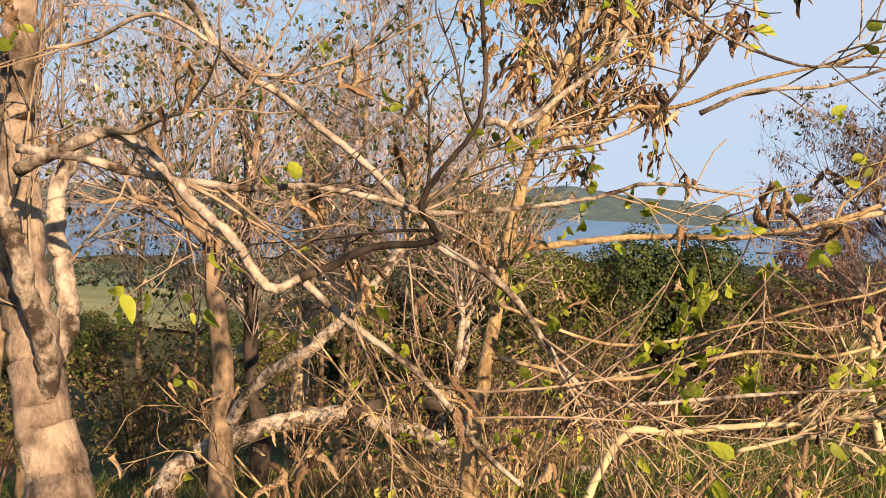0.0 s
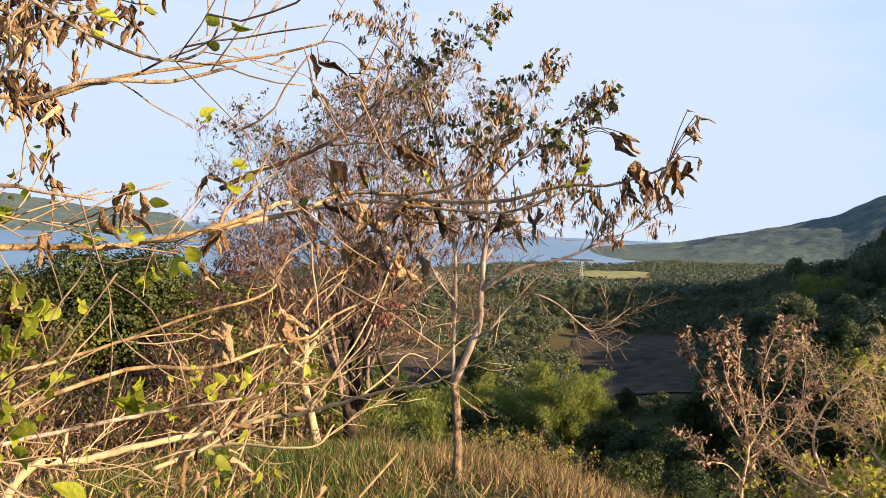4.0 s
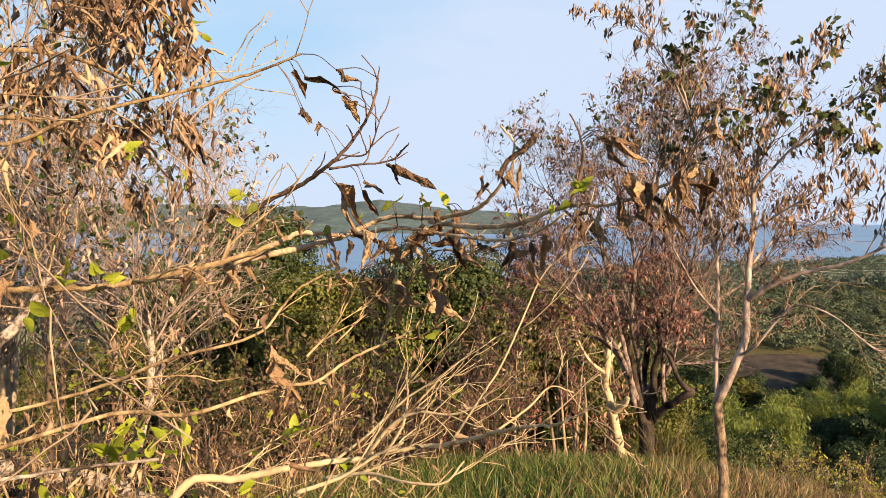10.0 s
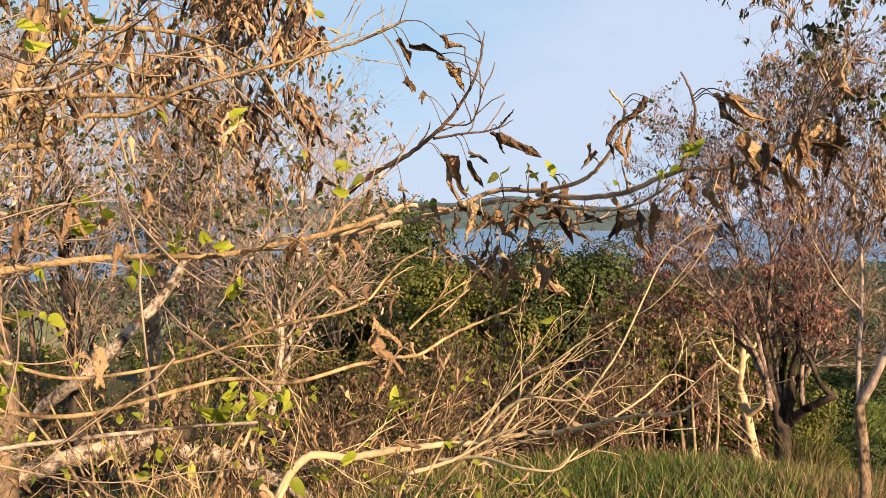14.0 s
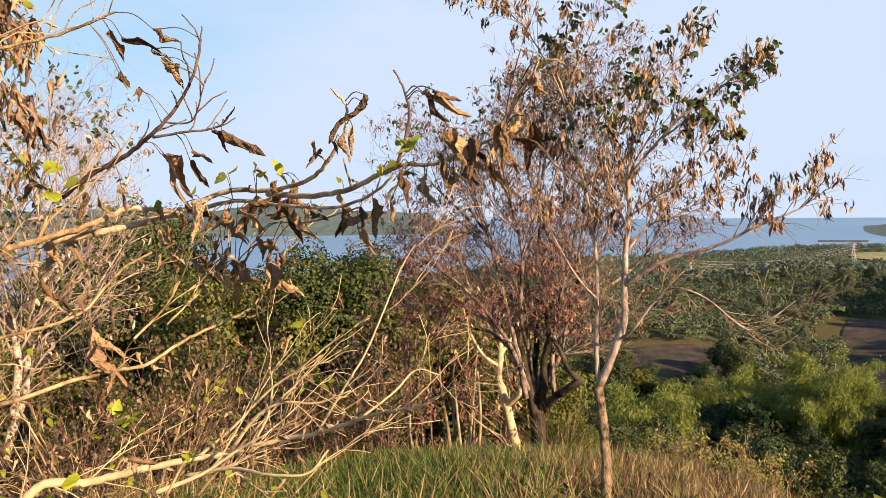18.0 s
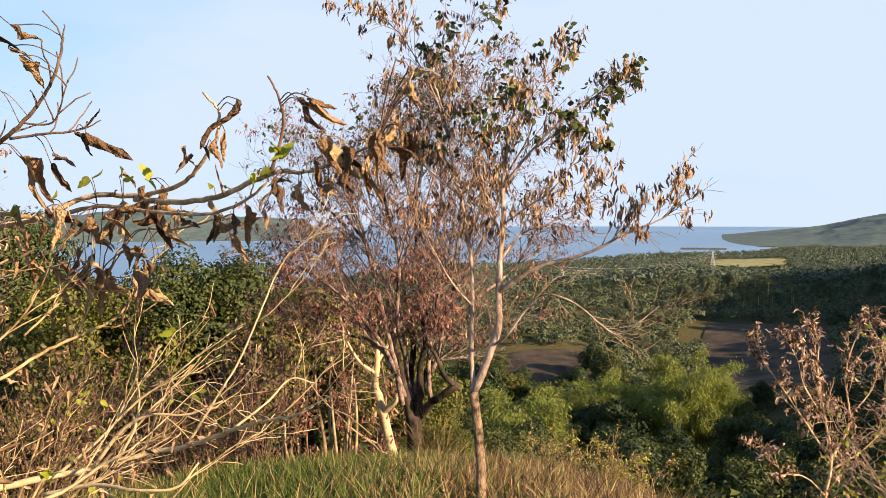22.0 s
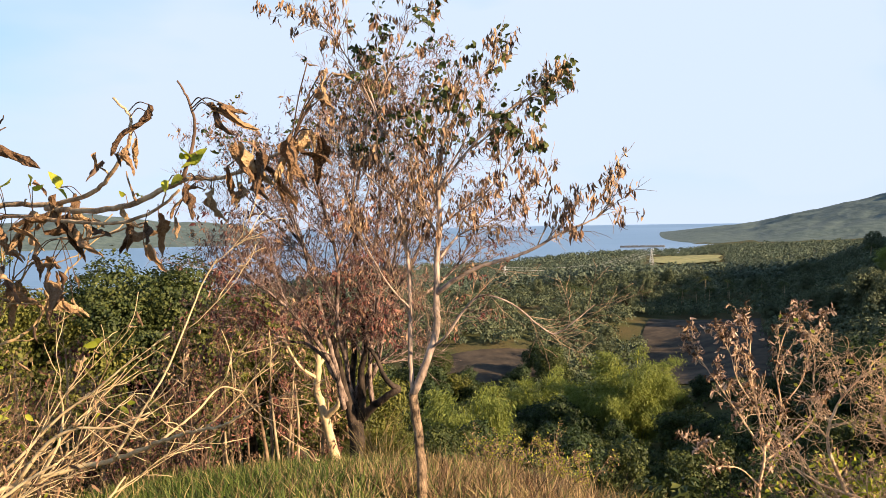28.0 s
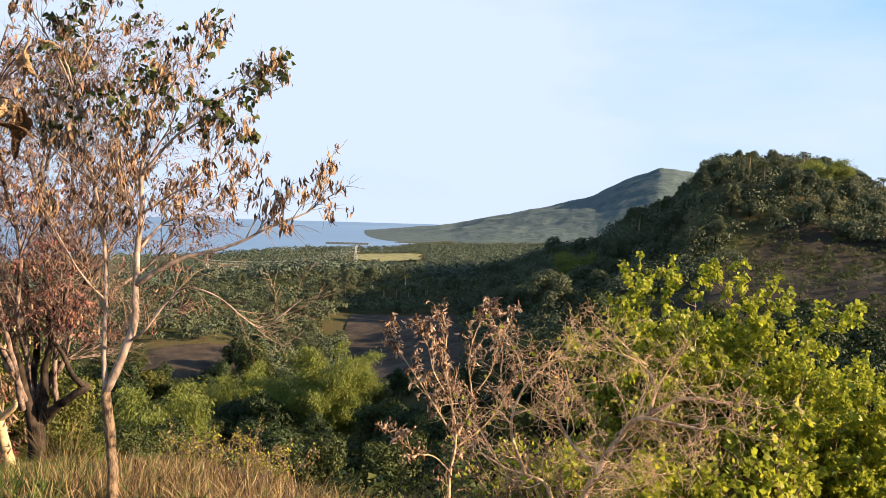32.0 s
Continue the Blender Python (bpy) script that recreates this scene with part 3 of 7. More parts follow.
def sprout(buf, tips, line, r0, r1, rng, spec, level=0, sides=(8, 6, 4, 3)):
    """Lays a limb along the line and lets side branches grow from it, level by level.
    spec: for each level (count, from, length, angle, wander, lift). tips gathers places and directions for the leaves."""
    n = len(line)
    rad = r0 + (r1 - r0) * np.linspace(0, 1, n) ** 0.8
    buf.tube(line, rad, sides[min(level, len(sides) - 1)])
    if level >= len(spec):
        for k in range(max(1, n // 2), n):
            tips.append((line[k], unit(line[k] - line[k - 1])))
        return
    count, begin, length, angle, wander, lift = spec[level]
    for c in range(int(round(count * rng.uniform(0.75, 1.25)))):
        f = begin + (1 - begin) * (c + rng.uniform(0, 1)) / max(count, 1)
        f = min(f, 0.99)
        k = min(int(f * (n - 1)), n - 2)
        base = line[k] + (line[k + 1] - line[k]) * (f * (n - 1) - k)
        tan = unit(line[k + 1] - line[k])
        side = unit(np.cross(tan, rng.normal(0, 1, 3)))
        a = radians(angle) * rng.uniform(0.6, 1.35)
        d = tan * math.cos(a) + side * math.sin(a) + np.array([0, 0, lift])
        ln = length * rng.uniform(0.5, 1.3) * (1.15 - 0.5 * f)
        child, _ = twig_line(base, d, ln, rng, wander, lift * 0.35, 5 if level < 2 else 4)
        rr = max(min(rad[k] * 0.6, 0.012 + ln * 0.02) if level == 0 else rad[k] * 0.55, 0.0022)
        sprout(buf, tips, child, rr, max(rr * 0.35, 0.0016), rng, spec, level + 1, sides)


def tip_arrays(tips, rng, share=1.0):
    if not tips:
        return np.zeros((0, 3)), np.zeros((0, 3))
    p = np.array([t[0] for t in tips])
    d = np.array([t[1] for t in tips])
    m = rng.random(len(p)) < share
    return p[m], d[m]

# ---- the limbs of the single trees: lines through the world, thickness at both ends ----
SLIM_TREE = [
    ([(0.06, 8.00, -2.72), (0.05, 8.00, -2.17), (0.02, 8.00, -1.86), (-0.01, 8.00, -1.60)], 0.046, 0.043),
    ([(-0.01, 8.00, -1.60), (0.11, 7.98, -1.33), (0.21, 7.97, -1.02), (0.22, 8.00, -0.71), (0.23, 8.00, -0.41), (0.26, 8.02, -0.09), (0.26, 8.05, 0.22), (0.28, 8.10, 0.53), (0.33, 8.10, 0.84), (0.40, 8.10, 1.12), (0.47, 8.10, 1.35)], 0.04, 0.01),
    ([(-0.01, 8.00, -1.60), (-0.03, 8.05, -1.24), (-0.02, 8.10, -0.83), (-0.03, 8.15, -0.41), (-0.08, 8.20, -0.10), (-0.13, 8.20, 0.19), (-0.20, 8.25, 0.49), (-0.25, 8.30, 0.78), (-0.32, 8.30, 1.07), (-0.41, 8.30, 1.33)], 0.024, 0.008),
]
SLIM_TREE += [
    ([(0.22, 8.00, -0.69), (0.38, 7.90, -0.56), (0.71, 7.80, -0.42), (1.05, 7.70, -0.34), (1.33, 7.60, -0.23), (1.56, 7.55, -0.12), (1.89, 7.50, -0.01), (2.09, 7.50, 0.15)], 0.026, 0.004),
    ([(0.15, 7.98, -1.19), (0.29, 7.80, -1.05), (0.46, 7.70, -0.83), (0.67, 7.60, -0.67), (0.98, 7.50, -0.74), (1.25, 7.40, -0.92), (1.42, 7.40, -0.99), (1.61, 7.30, -0.87), (1.81, 7.30, -0.74)], 0.014, 0.004),
    ([(0.26, 8.05, 0.27), (0.47, 8.00, 0.52), (0.72, 7.90, 0.74), (0.97, 7.90, 0.95), (1.22, 7.90, 1.10), (1.36, 7.90, 1.22)], 0.014, 0.004),
]
SLIM_TREE += [
    ([(0.26, 8.00, -0.07), (0.52, 7.90, 0.10), (0.76, 7.80, 0.24), (0.98, 7.80, 0.46), (1.13, 7.80, 0.69)], 0.012, 0.003),
    ([(0.24, 8.00, -0.38), (0.48, 8.20, -0.15), (0.80, 8.20, -0.05), (1.17, 8.20, 0.17), (1.38, 8.20, 0.33)], 0.012, 0.003),
    ([(0.31, 8.10, 0.74), (0.47, 8.10, 0.99), (0.62, 8.00, 1.24), (0.82, 8.00, 1.46)], 0.01, 0.003),
]
SLIM_TREE += [
    ([(-0.13, 8.20, 0.19), (-0.48, 8.40, 0.49), (-0.70, 8.50, 0.77), (-0.81, 8.50, 1.04)], 0.012, 0.004),
    ([(-0.25, 8.30, 0.78), (-0.39, 8.30, 1.18), (-0.63, 8.30, 1.62), (-0.79, 8.30, 1.81), (-0.94, 8.30, 1.94)], 0.01, 0.003),
    ([(-0.32, 8.30, 1.07), (-0.15, 8.20, 1.42), (-0.02, 8.20, 1.71), (0.02, 8.20, 1.84)], 0.008, 0.003),
]
SLIM_TREE += [
    ([(-0.02, 8.10, -0.83), (-0.20, 8.00, -0.61), (-0.38, 8.00, -0.30), (-0.51, 8.00, -0.04)], 0.012, 0.004),
    ([(0.26, 8.00, -0.19), (0.08, 7.90, 0.16), (0.01, 7.90, 0.52), (0.06, 7.90, 0.92)], 0.012, 0.004),
]
# its boughs on the sunny side are short
SLIM_TREE = [([(x if x < 0.35 else 0.35 + (x - 0.35) * 0.81, y, z if x < 0.35 or z < 0.9 else 0.9 + (z - 0.9) * 0.8) for x, y, z in pts], a, b) for pts, a, b in SLIM_TREE]
DARK_TREE = [
    ([(-0.96, 14.00, -4.36), (-0.97, 14.00, -3.80), (-0.97, 14.00, -3.48), (-0.98, 14.00, -3.21)], 0.115, 0.125),
    ([(-1.00, 14.00, -3.34), (-1.08, 13.90, -2.91), (-1.16, 13.80, -2.53), (-1.20, 13.70, -2.25), (-1.27, 13.60, -1.88), (-1.37, 13.50, -1.52), (-1.52, 13.40, -1.20)], 0.085, 0.03),
    ([(-0.98, 14.00, -3.30), (-1.02, 14.10, -2.86), (-1.05, 14.20, -2.56), (-1.00, 14.30, -2.16), (-1.08, 14.40, -1.66), (-1.18, 14.40, -1.15)], 0.08, 0.03),
]
DARK_TREE += [
    ([(-0.92, 14.00, -3.27), (-0.86, 13.90, -2.82), (-0.86, 13.80, -2.35), (-0.78, 13.70, -2.03), (-0.82, 13.60, -1.57)], 0.075, 0.03),
    ([(-0.89, 14.00, -3.21), (-0.73, 13.80, -2.99), (-0.54, 13.60, -2.82), (-0.37, 13.50, -2.68), (-0.28, 13.50, -2.63), (-0.38, 13.50, -2.56), (-0.48, 13.50, -2.45), (-0.55, 13.50, -2.28), (-0.63, 13.50, -2.10), (-0.75, 13.60, -1.98)], 0.07, 0.025),
    ([(-0.86, 13.90, -2.82), (-0.77, 13.90, -2.46), (-0.65, 14.00, -2.32), (-0.39, 14.20, -2.32), (-0.12, 14.40, -2.30)], 0.04, 0.015),
    ([(-1.00, 14.00, -2.93), (-1.08, 13.90, -2.51), (-1.12, 13.80, -1.95), (-1.30, 13.60, -1.22), (-1.63, 13.50, -0.52), (-1.96, 13.40, 0.00)], 0.05, 0.016),
    ([(-0.98, 14.00, -2.89), (-0.88, 14.10, -2.45), (-0.81, 14.20, -1.73), (-0.91, 14.30, -0.82), (-0.99, 14.30, 0.09), (-0.90, 14.30, 1.00)], 0.05, 0.016),
]
DARK_TREE += [
    ([(-1.05, 14.00, -2.80), (-1.35, 14.10, -2.45), (-1.56, 14.20, -1.92), (-1.88, 14.40, -1.29), (-2.42, 14.60, -0.75), (-3.02, 14.80, -0.48)], 0.045, 0.012),
    ([(-0.94, 14.00, -2.84), (-0.66, 13.90, -2.42), (-0.52, 13.80, -1.86), (-0.38, 13.70, -1.05), (-0.25, 13.50, -0.34), (-0.08, 13.50, 0.35)], 0.045, 0.012),
    ([(-1.08, 13.90, -2.33), (-1.20, 13.50, -1.56), (-1.13, 13.20, -0.76), (-1.24, 13.00, -0.08), (-1.40, 13.00, 0.58)], 0.045, 0.012),
]
DARK_TREE += [
    ([(-0.81, 14.20, -2.01), (-0.55, 14.50, -1.40), (-0.65, 14.70, -0.57), (-0.56, 14.80, 0.28), (-0.61, 14.80, 1.41)], 0.05, 0.012),
    ([(-1.56, 14.20, -1.92), (-2.09, 14.20, -1.64), (-2.65, 14.30, -1.29), (-3.32, 14.40, -1.11)], 0.04, 0.012),
    ([(-1.30, 14.10, -2.36), (-1.69, 13.90, -1.97), (-2.02, 13.70, -1.85), (-2.33, 13.50, -1.56)], 0.035, 0.01),
]
DARK_TREE += [
    ([(-0.38, 13.70, -1.23), (0.01, 13.60, -0.61), (0.27, 13.60, 0.00), (0.53, 13.60, 0.70)], 0.035, 0.01),
    ([(-0.90, 14.30, 0.46), (-0.82, 14.40, 1.28), (-0.87, 14.40, 1.79)], 0.03, 0.008),
    ([(-0.48, 13.80, -1.60), (0.10, 14.20, -1.28), (0.67, 14.60, -0.84), (1.05, 14.80, -0.19)], 0.035, 0.01),
]
DARK_TREE += [
    ([(-1.96, 13.40, -0.17), (-2.43, 13.60, 0.26), (-2.62, 13.70, 0.44)], 0.025, 0.008),
    ([(-0.08, 13.50, 0.35), (0.10, 13.40, 1.11), (0.06, 13.40, 1.67)], 0.025, 0.008),
    ([(-1.15, 13.80, -2.98), (-1.23, 13.60, -2.36), (-1.37, 13.40, -1.64), (-1.51, 13.30, -0.94), (-1.68, 13.20, -0.34), (-1.88, 13.10, 0.25)], 0.05, 0.012),
]
DARK_TREE += [
    ([(-0.70, 13.90, -3.00), (-0.73, 13.80, -2.35), (-0.64, 13.70, -1.58), (-0.44, 13.60, -0.78), (-0.32, 13.60, -0.09)], 0.045, 0.012),
    ([(-1.11, 13.80, -2.85), (-1.33, 13.50, -2.17), (-1.64, 13.20, -1.61), (-2.01, 13.00, -1.17), (-2.43, 12.90, -0.83), (-2.78, 12.80, -0.61)], 0.045, 0.01),
    ([(-1.63, 13.50, -0.52), (-1.87, 13.50, 0.17), (-2.06, 13.50, 0.78)], 0.022, 0.006),
]
DARK_TREE += [
    ([(-1.24, 13.00, -0.08), (-1.47, 13.00, 0.67), (-1.52, 13.00, 1.16)], 0.022, 0.006),
    ([(-0.82, 14.40, 1.28), (-0.54, 14.40, 1.74)], 0.018, 0.006),
    ([(0.53, 13.60, 0.70), (0.83, 13.60, 1.22), (0.96, 13.60, 1.73)], 0.018, 0.006),
]
DARK_TREE += [
    ([(-0.65, 14.70, -0.57), (-1.12, 14.80, 0.38), (-1.26, 14.80, 1.23)], 0.024, 0.006),
    ([(-1.13, 13.20, -0.76), (-0.83, 13.10, -0.08), (-0.58, 13.10, 0.67), (-0.37, 13.10, 1.42)], 0.024, 0.006),
]
PALE_TREE = [
    ([(-1.43, 16.50, -5.11), (-1.51, 16.60, -4.78), (-1.66, 16.70, -4.21), (-1.81, 16.80, -3.60), (-1.91, 16.80, -3.25), (-1.87, 16.80, -2.81), (-1.89, 16.80, -2.22), (-2.04, 16.80, -1.51)], 0.13, 0.035),
    ([(-1.78, 16.80, -3.80), (-1.54, 16.60, -3.56), (-1.47, 16.50, -3.41)], 0.07, 0.04),
    ([(-1.87, 16.80, -2.81), (-1.63, 17.00, -2.41), (-1.42, 17.20, -1.88)], 0.04, 0.02),
]
PALE_TREE += [
    ([(-1.91, 16.80, -3.03), (-2.18, 16.60, -2.78), (-2.41, 16.40, -2.32), (-2.55, 16.30, -1.68)], 0.04, 0.015),
]
STEM_TREE = [
    ([(-2.43, 1.40, -0.82), (-2.44, 1.48, -0.63), (-2.43, 1.52, -0.45), (-2.42, 1.55, -0.29), (-2.40, 1.58, -0.07), (-2.36, 1.62, 0.13), (-2.31, 1.67, 0.33), (-2.25, 1.70, 0.53), (-2.19, 1.71, 0.69), (-2.16, 1.75, 0.89)], 0.034, 0.018),
    ([(-2.36, 1.62, 0.13), (-2.29, 1.63, 0.18), (-2.18, 1.68, 0.20), (-2.08, 1.71, 0.27), (-1.95, 1.76, 0.28), (-1.76, 1.79, 0.35), (-1.56, 1.88, 0.41), (-1.34, 1.95, 0.47), (-1.19, 1.96, 0.52)], 0.014, 0.004),
    ([(-2.28, 1.69, 0.38), (-2.14, 1.69, 0.41), (-2.06, 1.77, 0.47), (-1.98, 1.82, 0.56)], 0.008, 0.004),
]
STEM_TREE += [
    ([(-2.42, 1.57, -0.17), (-2.31, 1.60, -0.17), (-2.20, 1.65, -0.15), (-2.06, 1.74, -0.13), (-1.89, 1.83, -0.12), (-1.78, 1.93, -0.12), (-1.65, 2.00, -0.09), (-1.53, 2.07, -0.06), (-1.41, 2.20, -0.01)], 0.016, 0.011),
]
STEM_TREE = [(pts, a * 0.8, b * 0.75) for pts, a, b in STEM_TREE]
NEAR_BOUGH = [
    ([(-1.54, 2.18, -0.06), (-1.46, 2.27, -0.04), (-1.34, 2.36, -0.01), (-1.23, 2.42, 0.03), (-1.11, 2.42, 0.08), (-0.94, 2.33, 0.08), (-0.79, 2.22, 0.10), (-0.70, 2.14, 0.15), (-0.64, 2.10, 0.23), (-0.64, 2.10, 0.29), (-0.67, 2.08, 0.33)], 0.012, 0.003),
    ([(-0.94, 2.33, 0.07), (-0.77, 2.17, 0.06), (-0.62, 2.01, 0.07), (-0.49, 1.92, 0.11), (-0.44, 1.85, 0.12), (-0.37, 1.82, 0.12), (-0.29, 1.78, 0.14), (-0.20, 1.74, 0.18)], 0.009, 0.003),
    ([(-1.23, 2.42, 0.02), (-1.03, 2.29, 0.05), (-0.88, 2.19, 0.04), (-0.74, 2.08, 0.03), (-0.63, 2.01, 0.03), (-0.53, 1.94, 0.06), (-0.47, 1.90, 0.10)], 0.007, 0.003),
]
NEAR_BOUGH += [
    ([(-0.87, 2.24, -0.01), (-0.77, 2.17, -0.01), (-0.67, 2.10, 0.01), (-0.58, 2.02, 0.03)], 0.004, 0.002),
    ([(-1.50, 2.14, -0.06), (-1.41, 2.20, -0.01), (-1.34, 2.25, 0.03), (-1.29, 2.27, 0.03), (-1.24, 2.39, 0.02)], 0.01, 0.006),
]
NEAR_BOUGH_DARK = [
    ([(-1.53, 2.24, 0.07), (-1.41, 2.20, 0.13), (-1.28, 2.16, 0.18), (-1.16, 2.10, 0.24), (-1.08, 2.08, 0.31), (-1.02, 2.04, 0.38), (-1.00, 2.04, 0.46)], 0.009, 0.003),
    ([(-1.17, 2.10, 0.22), (-1.08, 2.09, 0.23), (-0.98, 2.08, 0.24), (-0.92, 2.05, 0.28)], 0.004, 0.002),
    ([(-1.15, 2.11, 0.26), (-1.06, 2.10, 0.26), (-1.01, 2.06, 0.33), (-1.00, 2.06, 0.36)], 0.003, 0.0015),
]
NEAR_BOUGH_DARK += [
    ([(-0.45, 1.85, 0.12), (-0.43, 1.85, 0.18), (-0.42, 1.85, 0.24), (-0.43, 1.84, 0.29), (-0.45, 1.83, 0.33)], 0.005, 0.002),
]
LOWER_TWIG = [
    ([(-1.34, 1.97, -0.41), (-1.27, 2.07, -0.40), (-1.21, 2.11, -0.39), (-1.15, 2.21, -0.34), (-1.07, 2.25, -0.30), (-0.99, 2.29, -0.26), (-0.94, 2.32, -0.19), (-0.89, 2.34, -0.09)], 0.007, 0.003),
    ([(-1.24, 2.10, -0.32), (-1.20, 2.19, -0.25), (-1.16, 2.22, -0.17)], 0.004, 0.002),
    ([(-1.18, 2.17, -0.29), (-1.12, 2.23, -0.21), (-1.12, 2.24, -0.17)], 0.003, 0.002),
]
LOWER_TWIG += [
    ([(-1.07, 2.25, -0.29), (-1.05, 2.27, -0.22), (-1.04, 2.28, -0.16)], 0.003, 0.002),
    ([(-1.35, 1.99, -0.25), (-1.31, 2.08, -0.18), (-1.29, 2.15, -0.13), (-1.23, 2.19, -0.09)], 0.005, 0.003),
]
LOWER_TWIG[0] = ([(-2.42, 1.50, -0.52), (-2.05, 1.62, -0.56), (-1.72, 1.86, -0.47), (-1.5, 1.88, -0.46)] + LOWER_TWIG[0][0], 0.0075, 0.003)
LOWER_TWIG[4] = ([(-2.42, 1.54, -0.36), (-2.08, 1.64, -0.46), (-1.8, 1.85, -0.41), (-1.55, 1.86, -0.31)] + LOWER_TWIG[4][0], 0.006, 0.003)
BARE_BOUGH = [
    ([(-2.56, 3.50, -1.26), (-2.35, 3.65, -1.24), (-2.17, 3.71, -1.20), (-1.96, 3.78, -1.16), (-1.74, 3.83, -1.13), (-1.54, 3.88, -1.08), (-1.26, 3.78, -1.00), (-1.02, 3.56, -0.88), (-0.83, 3.41, -0.80), (-0.72, 3.34, -0.77), (-0.62, 3.27, -0.71)], 0.014, 0.004),
    ([(-1.28, 3.77, -1.00), (-1.15, 3.75, -0.80), (-1.04, 3.76, -0.62), (-0.95, 3.76, -0.42), (-0.88, 3.80, -0.24), (-0.82, 3.81, -0.14)], 0.006, 0.003),
    ([(-1.89, 3.81, -1.15), (-1.71, 3.83, -1.00), (-1.54, 3.83, -0.83), (-1.38, 3.80, -0.72), (-1.25, 3.76, -0.62), (-1.17, 3.79, -0.55)], 0.008, 0.003),
]
BARE_BOUGH += [
    ([(-1.74, 3.83, -1.13), (-1.58, 3.79, -0.94), (-1.43, 3.75, -0.86), (-1.26, 3.71, -0.85), (-1.09, 3.67, -0.78)], 0.01, 0.004),
    ([(-1.89, 3.68, -1.20), (-1.63, 3.60, -1.13), (-1.41, 3.47, -1.11), (-1.22, 3.44, -1.09), (-1.14, 3.49, -1.00)], 0.011, 0.004),
    ([(-2.00, 3.60, -1.26), (-1.78, 3.63, -1.17), (-1.60, 3.63, -1.05), (-1.46, 3.60, -0.97)], 0.012, 0.005),
]
BARE_BOUGH += [
    ([(-1.63, 3.83, -1.10), (-1.53, 3.80, -0.94), (-1.52, 3.84, -0.82), (-1.50, 3.76, -0.70)], 0.008, 0.004),
    ([(-1.02, 3.56, -0.88), (-0.88, 3.62, -0.77), (-0.79, 3.66, -0.68), (-0.69, 3.67, -0.70)], 0.006, 0.003),
]
GREY_TREE = [
    ([(-3.16, 0.52, -0.95), (-3.20, 0.54, -0.80), (-3.26, 0.54, -0.65), (-3.30, 0.54, -0.50), (-3.36, 0.55, -0.33), (-3.40, 0.57, -0.15), (-3.45, 0.59, 0.03), (-3.44, 0.58, 0.23), (-3.44, 0.59, 0.40), (-3.45, 0.64, 0.65)], 0.088, 0.04),
    ([(-3.26, 0.54, -0.65), (-3.21, 0.51, -0.48), (-3.21, 0.46, -0.33), (-3.20, 0.41, -0.18), (-3.23, 0.39, -0.10), (-3.27, 0.33, -0.02)], 0.03, 0.022),
    ([(-3.35, 0.64, -0.52), (-3.38, 0.71, -0.41), (-3.44, 0.74, -0.28), (-3.47, 0.73, -0.15), (-3.50, 0.77, -0.03), (-3.51, 0.84, 0.07)], 0.034, 0.024),
]
GREY_TREE += [
    ([(-3.10, 0.34, 0.00), (-2.93, 0.39, 0.08), (-2.85, 0.41, 0.09), (-2.75, 0.45, 0.01), (-2.67, 0.46, -0.06), (-2.58, 0.47, -0.12), (-2.51, 0.52, -0.23), (-2.46, 0.57, -0.21)], 0.0165, 0.01),
    ([(-3.10, 0.34, 0.05), (-2.93, 0.39, 0.03), (-2.88, 0.45, 0.01), (-2.74, 0.53, -0.01), (-2.62, 0.58, -0.02), (-2.50, 0.67, -0.01), (-2.35, 0.77, -0.04), (-2.29, 0.81, -0.06), (-2.17, 0.88, -0.05), (-2.04, 0.94, -0.03), (-1.91, 0.99, 0.00), (-1.81, 1.02, 0.03), (-1.60, 1.07, 0.01)], 0.0125, 0.004),
    ([(-2.96, 0.57, 0.53), (-2.83, 0.60, 0.41), (-2.76, 0.62, 0.31), (-2.68, 0.64, 0.24), (-2.63, 0.68, 0.21), (-2.56, 0.74, 0.14), (-2.45, 0.77, 0.06), (-2.33, 0.79, -0.04), (-2.29, 0.81, -0.06)], 0.009, 0.009),
]
GREY_TREE += [
    ([(-2.76, 0.62, 0.31), (-2.89, 0.54, 0.38), (-3.07, 0.51, 0.32), (-3.13, 0.43, 0.29)], 0.006, 0.005),
    ([(-2.45, 0.57, -0.22), (-2.37, 0.62, -0.30), (-2.28, 0.67, -0.37), (-2.21, 0.69, -0.42), (-2.13, 0.71, -0.50), (-2.08, 0.72, -0.56), (-1.99, 0.74, -0.63)], 0.0095, 0.006),
    ([(-2.21, 0.74, -0.13), (-2.09, 0.79, -0.20), (-2.04, 0.86, -0.28), (-2.00, 0.92, -0.37), (-1.95, 1.02, -0.47), (-1.90, 1.14, -0.52), (-1.73, 1.29, -0.51), (-1.54, 1.43, -0.49), (-1.36, 1.55, -0.48)], 0.01, 0.004),
]
GREY_TREE += [
    ([(-2.13, 0.78, 0.15), (-2.05, 0.82, 0.15), (-1.98, 0.84, 0.21), (-1.88, 0.87, 0.30), (-1.84, 0.87, 0.37), (-1.81, 0.85, 0.48)], 0.01, 0.005),
    ([(-2.08, 0.92, 0.09), (-1.93, 0.98, 0.12), (-1.82, 1.01, 0.18), (-1.73, 1.02, 0.29), (-1.67, 1.02, 0.39)], 0.006, 0.003),
    ([(-1.72, 1.03, 0.19), (-1.61, 1.05, 0.24), (-1.47, 1.07, 0.25), (-1.34, 1.08, 0.29)], 0.006, 0.003),
]
GREY_TREE += [
    ([(-1.83, 0.96, 0.46), (-1.68, 1.02, 0.36), (-1.57, 1.05, 0.31), (-1.48, 1.06, 0.29), (-1.41, 1.07, 0.31), (-1.37, 1.06, 0.37)], 0.005, 0.002),
]
